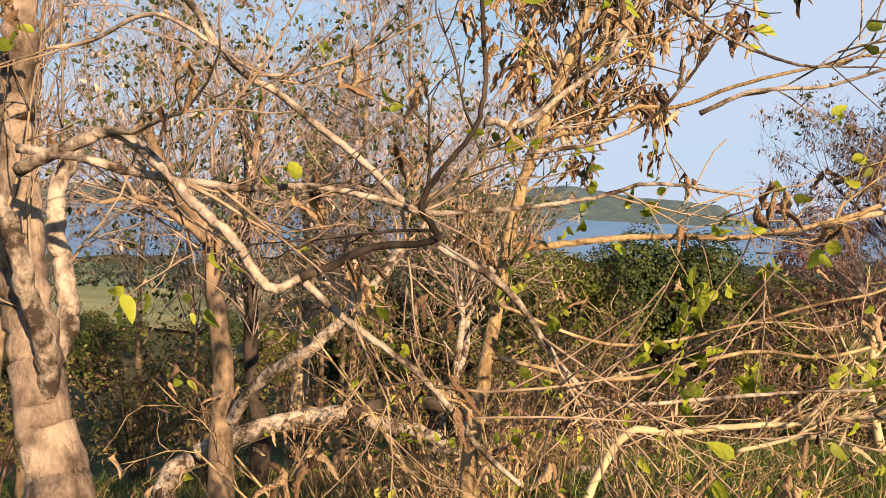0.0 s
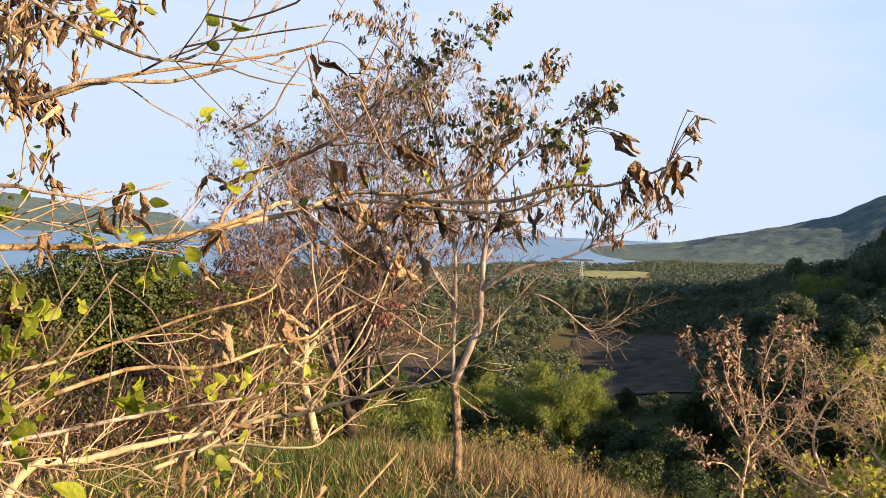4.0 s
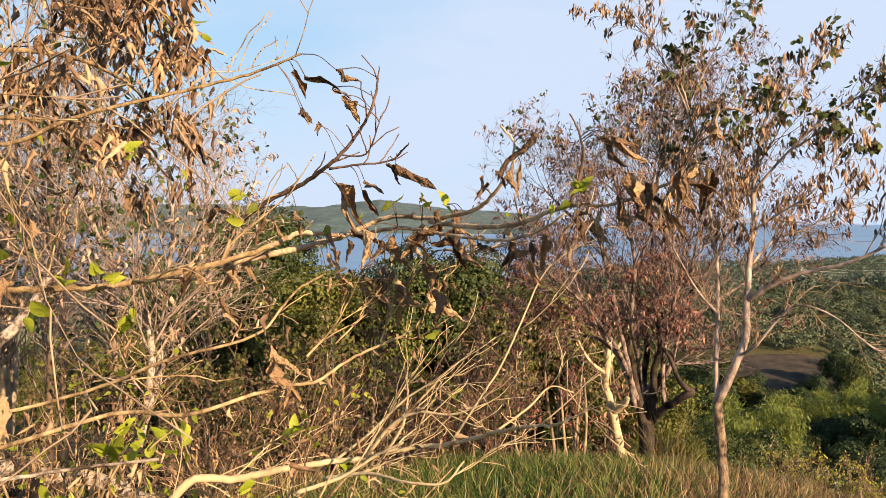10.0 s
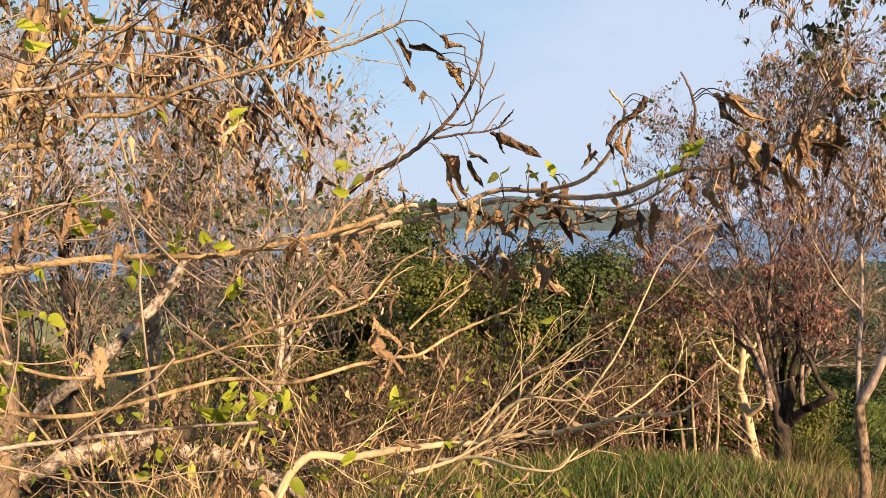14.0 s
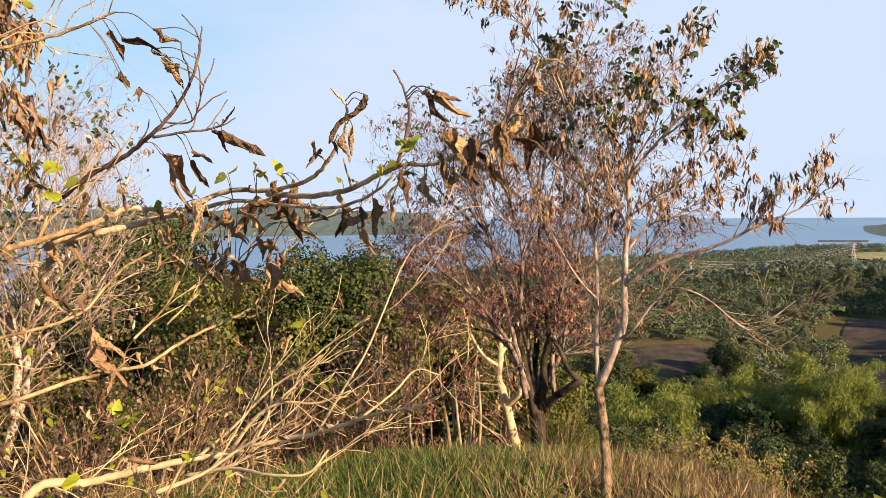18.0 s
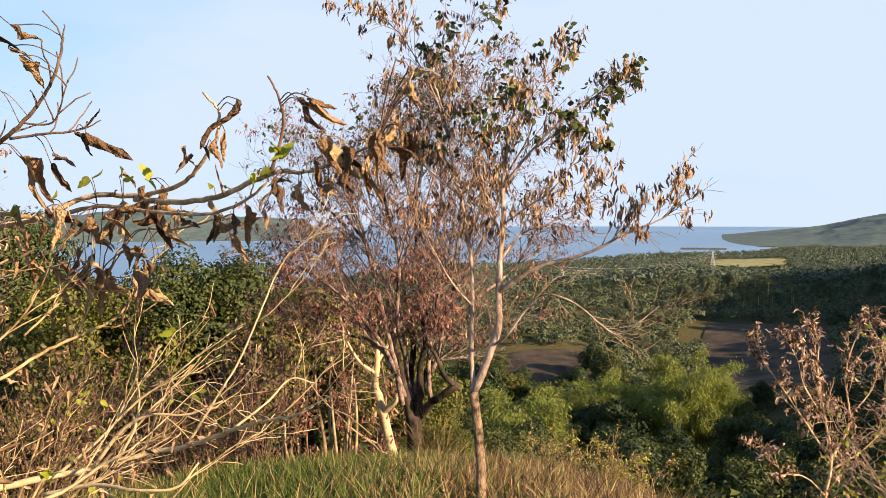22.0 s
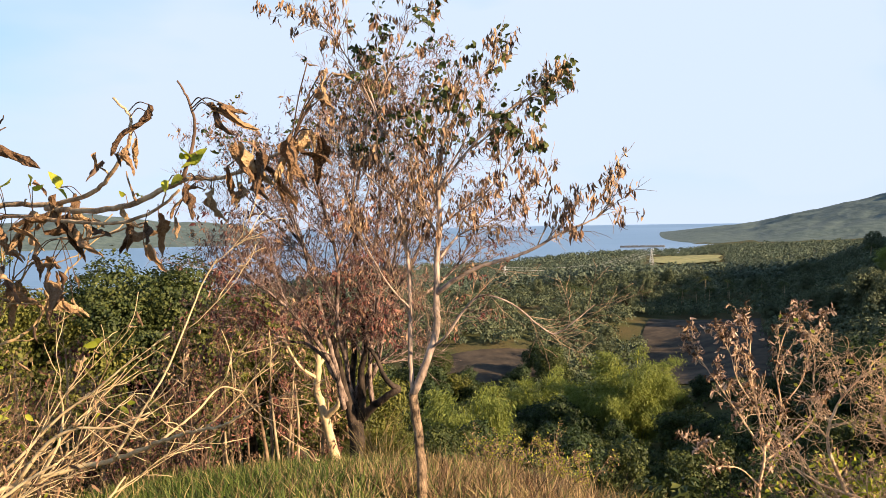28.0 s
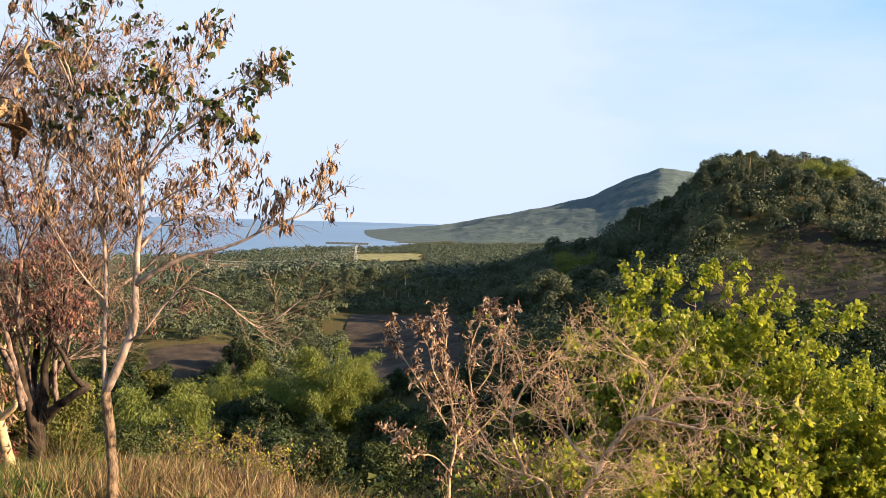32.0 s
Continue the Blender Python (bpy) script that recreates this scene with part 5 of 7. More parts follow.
# breakwater: a low bank of rock in the bay
bank = Buf()
for k in range(60):
    f = k / 59
    c = Vector((1790 * math.sin(radians(13.0 + 2.6 * f)), 1790 * math.cos(radians(13.0 + 2.6 * f)), SEA_Z))
    h = 3.2 + random.uniform(-0.6, 0.8)
    pts = [(c.x - 2.4, c.y - 5, c.z - 1), (c.x + 2.4, c.y - 5, c.z - 1), (c.x + 2.4, c.y + 5, c.z - 1), (c.x - 2.4, c.y + 5, c.z - 1),
           (c.x - 1.6, c.y - 2, c.z + h), (c.x + 1.6, c.y - 2, c.z + h), (c.x + 1.6, c.y + 2, c.z + h), (c.x - 1.6, c.y + 2, c.z + h)]
    bank.add(pts, [(0, 1, 5, 4), (1, 2, 6, 5), (2, 3, 7, 6), (3, 0, 4, 7), (4, 5, 6, 7)])
tagged(part("breakwater", bank, M_STONE, smooth=False), "low dark stone breakwater reaching into the bay", "breakwater", kind="structure")

# shore: a strip of pale sand where the land meets the bay
shore = Buf()
az = np.linspace(4, 15, 60)
rows = []
for a in az:
    dd = np.linspace(900, 1900, 400)
    zz = land(dd * math.sin(radians(a)), dd * math.cos(radians(a)))
    k = np.argmax(zz < SEA_Z + 0.3)
    rows.append((a, dd[k] if k else 1300))
for a, d in rows:
    s, c = math.sin(radians(a)), math.cos(radians(a))
    shore.v.append(np.array([((d - 14) * s, (d - 14) * c, SEA_Z + 2.2), ((d + 6) * s, (d + 6) * c, SEA_Z + 0.2)]))
    shore.n += 2
shore.q.append(np.array([(2 * i, 2 * i + 2, 2 * i + 3, 2 * i + 1) for i in range(len(rows) - 1)]))
tagged(part("beach", shore, M_SAND), "thin strip of pale sand along the bay", "beach", kind="structure")


def pylon(az, d, height, label):
    """A lattice mast: four legs that lean in, cross braces, three pairs of arms."""
    x, y = d * math.sin(radians(az)), d * math.cos(radians(az))
    z = float(land(x, y)) - 0.3
    top = thing("power_pylon", label, "pylon", "power pylons", at=(x, y, z))
    w0, w1 = height * 0.13, height * 0.025
    def corner(k, f):
        w = w0 + (w1 - w0) * min(1, f * 1.25)
        return np.array([w * (1 if k in (0, 1) else -1), w * (1 if k in (0, 3) else -1), f * height])
    for k in range(4):
        b = Buf()
        b.tube([corner(k, 0), corner(k, 0.8), corner(k, 1)], [0.2, 0.17, 0.12], 4)
        part("leg", b, M_STEEL, top)
    for s in range(9):
        for k in range(8):
            f0, f1 = s / 9.5, (s + 1) / 9.5
            b = Buf()
            b.tube([corner((k + 1) // 2 % 4, f0), corner((k // 2 + (1 - k % 2)) % 4, f1)], [0.12, 0.12], 3)
            part("brace", b, M_STEEL, top)
    for f, reach in ((0.72, 0.2), (0.84, 0.17), (0.95, 0.13)):
        b = Buf()
        b.tube([(-height * reach, 0, height * f), (0, 0, height * (f + 0.02)), (height * reach, 0, height * f)], [0.12, 0.2, 0.12], 4)
        part("cross_arm", b, M_STEEL, top)
    return top


P1 = pylon(14.85, 880, 21, "grey lattice power pylon among coastal trees")
P2 = pylon(5.6, 700, 17, "grey lattice power pylon among trees")
for k, f in enumerate((0.72, 0.84, 0.95)):
    for s in (-1, 1):
        a = P1.location + Vector((s * 3, 0, 21 * f))
        b = P2.location + Vector((s * 2.5, 0, 17 * f))
        buf = Buf()
        buf.tube([np.array(a.lerp(b, t)) - np.array([0, 0, 7 * math.sin(math.pi * t)]) for t in np.linspace(0, 1, 16)], np.full(16, 0.05), 3)
        tagged(part("power_line", buf, M_WIRE), "thin sagging power line between pylons", "cable", "power lines")

# ---- kinds of trees ----
def leafy_crown(buf, rng, lobes, per, size, spread=(1, 1, 0.8), templates=DIAMOND_T, droop=0.2):
    """Leaves gathered in uneven lobes; lobes: (x, y, z, radius)."""
    for x, y, z, r in lobes:
        n = max(6, int(per * r * r))
        d = unit(rng.normal(0, 1, (n, 3)))
        rad = r * rng.uniform(0.55, 1.0, n) ** 0.45
        bumps = 1 + 0.25 * np.sin(d[:, 0] * 5 + x * 3) * np.sin(d[:, 1] * 6 + y * 2) + 0.2 * np.sin(d[:, 2] * 7 + z)
        p = np.array([x, y, z]) + d * (rad * bumps)[:, None] * np.array(spread)
        out = unit(d + rng.normal(0, 0.42, (n, 3)) + (0, 0, 0.25))
        scatter_leaves(buf, templates, p, out, size * rng.uniform(0.6, 1.35, n), rng, True)


def broad_tree(name, label, height, width, rng, leaf_mat, bark_mat, per, size, group, lobes=14, category="tree", low=0.35, sides=(6, 5, 4, 3)):
    """A broad-leaved tree: tapered trunk with limbs into every lobe of the crown. Stands at the origin."""
    top = thing(name, label, category, group)
    wood, crown = Buf(), Buf()
    fork = height * rng.uniform(low, low + 0.12)
    line = smooth_line([(0, 0, -0.5), (rng.normal(0, 0.02) * height, rng.normal(0, 0.02) * height, fork * 0.5), (rng.normal(0, 0.04) * height, rng.normal(0, 0.04) * height, fork)], 4)
    r0 = height * 0.022
    wood.tube(line, np.linspace(r0 * 1.25, r0 * 0.75, len(line)), sides[0])
    spots = []
    for k in range(lobes):
        a = k * 2.4 + rng.uniform(-0.5, 0.5)
        f = (k + 0.5) / lobes
        rr = width * 0.5 * math.sqrt(1 - (2 * f - 0.8) ** 2 * 0.55) * rng.uniform(0.35, 0.85)
        z = fork * 0.85 + (height - fork * 0.85) * (0.12 + 0.8 * f)
        c = np.array([math.cos(a) * rr, math.sin(a) * rr, z])
        spots.append((*c, width * rng.uniform(0.11, 0.21)))
        mid = line[-1] * 0.55 + c * 0.45 + rng.normal(0, 0.03, 3) * height
        limb = smooth_line([line[-1 - (k % 2)], mid, c], 3)
        wood.tube(limb, np.linspace(r0 * 0.5, r0 * 0.1, len(limb)), sides[2])
    leafy_crown(crown, rng, spots, per, size)
    part("trunk", wood, bark_mat, top)
    part("crown", crown, leaf_mat, top)
    return top


def palm_tree(name, label, height, rng, group):
    top = thing(name, label, "palm", group)
    wood, crown = Buf(), Buf()
    lean = rng.normal(0, 0.08, 2)
    line = smooth_line([(0, 0, -0.4), (lean[0] * height * 0.4, lean[1] * height * 0.4, height * 0.5), (lean[0] * height, lean[1] * height, height)], 4)
    wood.tube(line, np.linspace(0.17, 0.11, len(line)), 6)
    for k in range(16):
        a, e = k * 2.4, rng.uniform(-0.2, 1.1)
        d = np.array([math.cos(a) * math.cos(e), math.sin(a) * math.cos(e), math.sin(e)])
        pts = [line[-1] + d * 2.6 * f + np.array([0, 0, -1.5 * f * f]) for f in np.linspace(0, 1, 7)]
        crown.tube(pts, np.linspace(0.035, 0.008, 7), 3)
        side = unit(np.cross(d, (0, 0, 1)))
        for s in (-1, 1):
            q = np.array([line[-1] + d * 2.6 * f + np.array([0, 0, -1.5 * f * f]) for f in np.linspace(0.12, 0.98, 14)])
            scatter_leaves(crown, [BLADE_WIDE], q, np.tile(side * s * 0.8 + d * 0.5 + np.array([0, 0, -0.5]), (14, 1)), 0.8, rng)
    part("trunk", wood, M_BARK_TAN, top)
    part("crown", crown, M_OLIVE, top, "feathered green fronds")
    return top


PLUME_T = [leaf_template(3, 0.13, 0.3, b, 0.0, 0.5, k) for b, k in ((0.5, 24), (0.9, 25))]
BLADE_WIDE = leaf_template(3, 0.06, 0.3, 0.5, 0.0, 0.5, 19)


def banana_plant(name, label, rng, group):
    top = thing(name, label, "plant", group)
    stem = Buf()
    stem.tube(smooth_line([(0, 0, -0.2), (0.05, 0, 1.2), (0, 0.05, 2.2)], 3), np.linspace(0.16, 0.08, 7), 6)
    part("stem", stem, M_BARK_TAN, top)
    t = leaf_template(8, 0.16, 0.35, 1.5, 0.15, 0.6, 23)
    for k in range(8):
        b = Buf()
        a, e = k * 2.4, rng.uniform(0.5, 1.2)
        d = np.array([[math.cos(a) * math.cos(e), math.sin(a) * math.cos(e), math.sin(e)]])
        b.stamp(t, [(0, 0, 2.1)], frames_along(d, rng, np.array([0.0])), np.array([rng.uniform(1.8, 2.6)]))
        part("leaf", b, M_WOOD, top)
    return top


def bamboo_clump(label, at, radius, height, rng, culms=46):
    top = thing("bamboo_clump", label, "bamboo", "bamboo clumps", at=at)
    wood, crown = Buf(), Buf()
    for _ in range(culms):
        a, r = rng.uniform(0, 6.28), radius * 0.3 * math.sqrt(rng.uniform(0, 1))
        out = np.array([math.cos(a), math.sin(a), 0])
        h, arch = height * rng.uniform(0.6, 1.05), radius * rng.uniform(0.3, 1.0)
        pts = np.array([out * (r + arch * f ** 2.4) + np.array([0, 0, h * (f - 0.22 * f ** 3.2) - 0.3]) for f in np.linspace(0, 1, 9)])
        wood.tube(pts, np.linspace(0.06, 0.012, 9), 4)
        for c in range(7):  # plumes of leaves along the upper half of each cane
            f = rng.uniform(0.4, 1.0)
            k = min(int(f * 8), 7)
            mid = pts[k] + (pts[k + 1] - pts[k]) * (f * 8 - k) + rng.normal(0, 0.35, 3)
            n = 150
            p = mid + rng.normal(0, 1, (n, 3)) * (0.5, 0.5, 0.3) + out * rng.uniform(0, 0.9, (n, 1)) - np.array([0, 0, 0.35]) * rng.uniform(0, 1, (n, 1))
            scatter_leaves(crown, PLUME_T, p, unit(rng.normal(0, 0.4, (n, 3)) + out * 0.6 + (0, 0, -0.9)), rng.uniform(0.28, 0.55, n), rng)
    tagged(part("cane", wood, M_LIME, top), kind="stuff")
    part("crown", crown, M_BAMBOO, top, "feathery yellow-green bamboo foliage")
    return top


def limb_tree(name, label, lines, bark, rng, spec, category="tree", first_kids=True, twig_bark=None, sides=(9, 6, 4, 3), bare=(), thick=0.007, limb_bark=None, trunks=1):
    """A tree along given limbs: the first line is the trunk. Returns the thing and the places for leaves."""
    top = thing(name, label, category)
    base = np.array(lines[0][0][0])
    top.location = base
    twigs, tips = Buf(), []
    for k, (pts, r0, r1) in enumerate(lines):
        line = smooth_line(np.array(pts) - base, 8 if pts[0][1] < 4 else 5)
        line[1:-1] += rng.normal(0, min(r0 * 0.09, 0.005), (len(line) - 2, 3))
        rad = r0 + (r1 - r0) * np.linspace(0, 1, len(line)) ** 0.85
        rad = rad * (1 + rng.uniform(-0.05, 0.05, len(line)) * min(1, 0.03 / r0))
        if k == 0:
            rad *= 1 + 0.32 * np.exp(-np.arange(len(line)) / (0.09 * len(line)))
        wood = Buf()
        wood.tube(line, rad, 18 if r0 > 0.06 else sides[0] if r0 > 0.02 else sides[1])
        part("trunk" if k < trunks else "limb", wood, bark if k < trunks else limb_bark or bark, top)
        if (k < trunks and not first_kids) or k in bare:
            continue
        begin = spec[0][1]
        count, _, length, angle, wander, lift = spec[0]
        n = len(line)
        span = float(np.linalg.norm(np.diff(line, axis=0), axis=1).sum())
        for c in range(int(round(count * span))):
            f = min(0.99, begin + (1 - begin) * rng.uniform(0, 1))
            i = min(int(f * (n - 1)), n - 2)
            p = line[i] + (line[i + 1] - line[i]) * (f * (n - 1) - i)
            tan = unit(line[i + 1] - line[i])
            a = radians(angle) * rng.uniform(0.6, 1.3)
            d = tan * math.cos(a) + unit(np.cross(tan, rng.normal(0, 1, 3))) * math.sin(a) + np.array([0, 0, lift])
            ln = length * rng.uniform(0.45, 1.25)
            child, _ = twig_line(p, d, ln, rng, wander, lift * 0.4, 6)
            rr = min(rad[i] * 0.55, 0.0025 + ln * thick)
            sprout(twigs, tips, child, rr, rr * 0.3, rng, spec, 1, sides)
    if twigs.n:
        tagged(part("branchwork", twigs, twig_bark or bark, top), kind="stuff")
    return top, tips


def hanging(rng, d, droop=1.2, loose=0.5):
    return unit(d * 0.5 + rng.normal(0, loose, d.shape) + np.array([0, 0, -droop]))

# ---- valley and far woods ----
rng = np.random.default_rng(11)


def spot(az, d):
    x, y = d * math.sin(radians(az)), d * math.cos(radians(az))
    return x, y, float(land(x, y))


def plant(proto, az, d, scale, turn, sink=0.1):
    x, y, z = spot(az, d)
    ob = copy_thing(proto, Matrix.LocRotScale((x, y, z - sink), Euler((0, 0, turn)), None))
    ob.scale = (scale, scale, scale * random.uniform(0.85, 1.15))
    return ob


MID = [
    broad_tree("valley_tree", "deep green broad-leaved tree in the valley", 7.5, 6.5, rng, M_DEEP, M_BARK_DARK, 560, 0.25, "valley trees", 22, low=0.2),
    broad_tree("valley_tree", "olive green broad-leaved tree in the valley", 6.5, 6.0, rng, M_OLIVE, M_BARK_DARK, 560, 0.24, "valley trees", 21, low=0.2),
    broad_tree("valley_tree", "tall dark green tree with a narrow crown", 9.5, 5.0, rng, M_DEEP, M_BARK_DARK, 620, 0.24, "valley trees", 24, low=0.22),
    broad_tree("valley_tree", "bushy yellow-green tree with low boughs", 5.0, 5.5, rng, M_WOOD, M_BARK_DARK, 560, 0.22, "valley trees", 19, low=0.12),
]
LOW = [
    broad_tree("hillside_tree", "dark green hillside tree", 7.0, 6.5, rng, M_HILL, M_BARK_DARK, 640, 0.21, "hillside trees", 21, low=0.18),
    broad_tree("hillside_tree", "olive green hillside tree", 6.0, 6.0, rng, M_HILL, M_BARK_DARK, 640, 0.21, "hillside trees", 20, low=0.15),
    broad_tree("hillside_tree", "tall rounded hillside tree", 9.5, 6.0, rng, M_HILL, M_BARK_DARK, 640, 0.21, "hillside trees", 22, low=0.25),
]
SLOPE = [
    broad_tree("slope_tree", "leafy deep green tree on the near slope", 6.0, 5.2, rng, M_DEEP, M_BARK_DARK, 700, 0.19, "slope trees", 17, low=0.12),
    broad_tree("slope_tree", "leafy olive tree on the near slope", 5.2, 5.0, rng, M_OLIVE, M_BARK_DARK, 700, 0.18, "slope trees", 16, low=0.1),
]
PALM = palm_tree("coconut_palm", "slender coconut palm on the hillside", 7.0, rng, "palms")
BANANA = banana_plant("banana_plant", "broad-leaved banana plant in the valley", rng, "banana plants")
for k, ob in enumerate(MID + LOW + SLOPE + [PALM, BANANA]):
    x, y, z = spot(26 + 2.4 * k, 66 + 3 * k)
    ob.location = (x, y, z - 0.1)


def field_free(az, d):
    """False inside the bare fields."""
    if 14 < az < 22 and 152 < d < 224:
        return False
    if -1.5 < az < 8 and 142 < d < 176:
        return False
    if 29.5 < az < 55 and 142 < d < 194 and az > 29.5 + (d - 147) * 0.24:
        return False
    if -66 < az < -40 and 72 < d < 150:
        return False
    return True


# valley floor and the near slope
for k in range(210):
    az, d = rng.uniform(-8, 50), 36 + 110 * rng.random() ** 0.8
    if not field_free(az, d) or (10.5 < az < 16.5 and 95 < d < 135):
        continue
    s = rng.uniform(0.7, 1.25) * (0.75 if d < 60 else 1.15)
    pick = int(rng.choice([0, 0, 1, 1, 2, 3]))
    if az < 25:  # the nearer trees stay below the bamboo's crown
        z = spot(az, d)[2]
        s = min(s, (d * math.tan(radians(-12.8 if d < 100 else -10.2)) - z) / (10 if pick == 2 else 7.8))
    else:  # and below the clearing on the hill
        z = spot(az, d)[2]
        s = min(s, (d * math.tan(radians(-5.2)) - z) / (10 if pick == 2 else 7.8))
    if s > 0.3 and d < 72:
        plant(SLOPE[pick % 2], az, d, s * 1.15, rng.uniform(0, 6.3))
    elif s > 0.3:
        plant(MID[pick], az, d, s, rng.uniform(0, 6.3))
# trees behind the near wood, towards the bay
for k in range(80):
    az, d = rng.uniform(-66, -4), rng.uniform(34, 75)
    if field_free(az, d) and (az > -36 or rng.random() < 0.35):
        s = rng.uniform(0.7, 1.1) * (1.0 if az > -36 else 0.5)
        plant(MID[rng.integers(0, 4) if az > -36 else 1], az, d, s, rng.uniform(0, 6.3))
# slopes beyond the fields and the wooded hill
for k in range(320):
    az, d = rng.uniform(-12, 56) if k % 2 else rng.uniform(27, 54), rng.uniform(170, 300)
    if az > 27:
        d = rng.uniform(172, 290)
    if field_free(az, d):
        plant(LOW[rng.integers(0, 3)], az, d, rng.uniform(0.45, 0.85), rng.uniform(0, 6.3))
for az, d, s in ((27.4, 176, 1.5), (24.5, 205, 1.2), (26.0, 190, 1.3), (29.5, 200, 1.3), (31.5, 210, 1.2)):
    plant(LOW[1], az, d, s, az)
for k in range(26):
    az, d = rng.uniform(27, 52), rng.uniform(198, 262)
    plant(PALM, az, d, rng.uniform(0.6, 0.95), rng.uniform(0, 6.3))
for k in range(14):
    az, d = rng.uniform(3, 13), rng.uniform(62, 92)
    plant(PALM if k % 3 else BANANA, az, d + 18, rng.uniform(0.6, 1.0) * (0.6 if k % 3 else 0.9), rng.uniform(0, 6.3))
for az, d, s, i in ((-1, 140, 1.2, 1), (0.8, 136, 1.15, 0), (2.4, 140, 1.3, 3), (3.8, 137, 1.05, 1), (5.2, 138, 1.2, 3), (6.5, 142, 0.95, 0), (-0.2, 150, 1.1, 1), (8.6, 150, 1.2, 1), (1.4, 158, 0.8, 1), (7.6, 158, 0.8, 0)):
    plant(MID[i], az, d, s, az * 3.1)
for k in range(26):
    az, d = rng.uniform(9.5, 23), rng.uniform(240, 262)
    plant(PALM, az, d, rng.uniform(0.5, 0.8), rng.uniform(0, 6.3))

bamboo_clump("tall yellow-green bamboo clump in the valley", tuple(spot(13.7, 112)), 5.2, 20, rng, 60)
bamboo_clump("bamboo plumes beside the larger clump", tuple(spot(11.3, 116)), 3.2, 15, rng, 20)
bamboo_clump("smaller bamboo clump below the field", tuple(spot(7.6, 126)), 3.4, 15, rng, 26)
bamboo_clump("bright low bamboo clump near the slope", tuple(spot(3.2, 84)), 3.6, 14, rng, 30)
bamboo_clump("pale bamboo clump on the hill foot", tuple(spot(29.2, 215)), 5.0, 10, rng, 26)
bamboo_clump("bamboo clump among hill trees", tuple(spot(43.5, 225)), 5.0, 9, rng, 24)


def far_wood(name, label, az0, az1, d0, d1, count, size, leaves, mat, seed, rise=5.0, clear=()):
    """Tree crowns too many to count, as one mesh of leaf clumps."""
    r = np.random.default_rng(seed)
    buf = Buf()
    az = r.uniform(az0, az1, count)
    d = np.sqrt(r.uniform(d0 ** 2, d1 ** 2, count))
    keep = np.ones(count, bool)
    for a0, a1, e0, e1 in clear:
        keep &= ~((az > a0) & (az < a1) & (d > e0) & (d < e1))
    az, d = az[keep], d[keep]
    x, y = d * np.sin(np.radians(az)), d * np.cos(np.radians(az))
    z = land(x, y)
    keep = z > SEA_Z + 1.5
    x, y, z = x[keep], y[keep], z[keep]
    n = len(x)
    w = r.uniform(0.6, 1.2, n) * rise
    c = np.stack([x, y, z + w * 0.45], -1)
    dirs = unit(r.normal(0, 1, (n, leaves, 3)))
    dirs[..., 2] = np.abs(dirs[..., 2]) * 1.1 - 0.25
    pos = c[:, None] + dirs * (w * 0.55)[:, None, None] * r.uniform(0.6, 1.1, (n, leaves, 1)) * np.array([1, 1, 0.85])
    scatter_leaves(buf, DIAMOND_T, pos.reshape(-1, 3), (dirs + r.normal(0, 0.35, dirs.shape) + (0, 0, 0.2)).reshape(-1, 3), size, r, True)
    return tagged(part(name, buf, mat), label, "woods", kind="stuff")


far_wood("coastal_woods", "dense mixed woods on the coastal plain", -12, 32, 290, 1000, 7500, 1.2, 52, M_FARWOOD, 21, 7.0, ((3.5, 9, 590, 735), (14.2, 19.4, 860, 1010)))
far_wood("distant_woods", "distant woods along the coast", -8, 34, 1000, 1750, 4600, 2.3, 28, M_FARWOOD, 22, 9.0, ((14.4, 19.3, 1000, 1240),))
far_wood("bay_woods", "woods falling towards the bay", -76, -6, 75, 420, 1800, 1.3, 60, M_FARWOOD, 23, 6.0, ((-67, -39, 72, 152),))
far_wood("hill_scrub", "trees and scrub between the larger hillside trees", 22, 58, 165, 380, 3200, 0.55, 80, M_HILL, 24, 5.0, ((34, 55, 146, 168), (39, 55, 168, 192)))
far_wood("clearing_scrub", "thin scrub and dry tufts on the bare hill flank", 29, 56, 142, 200, 900, 0.3, 44, M_OLIVE, 27, 1.8)
far_wood("valley_scrub", "low green scrub on the valley floor", -10, 50, 30, 160, 2600, 0.42, 60, M_OLIVE, 25, 2.2, ((14, 22, 150, 226), (-1.5, 8, 142, 176), (33, 55, 148, 192)))
far_wood("slope_scrub", "scrub and young trees beyond the fields", -14, 32, 150, 330, 3200, 0.6, 80, M_HILL, 26, 4.0, ((14, 22, 150, 226), (-1.5, 8, 142, 176)))

# ---- the near hilltop ----
rng = np.random.default_rng(5)


def on_ground(lines, sink=0.15):
    """The same limbs with the foot of the first one set into the ground."""
    (pts, r0, r1), *rest = lines
    x, y, _ = pts[0]
    foot = (x, y, float(land(x, y)) - sink)
    pts = [p for p in pts if p[2] > foot[2] + 0.25]
    return [([foot] + pts, r0, r1)] + rest


def bearer(top, name):
    """The part of the thing with that name, or the thing itself."""
    return next((c for c in top.children if c.name.split(".")[0] == name), top)


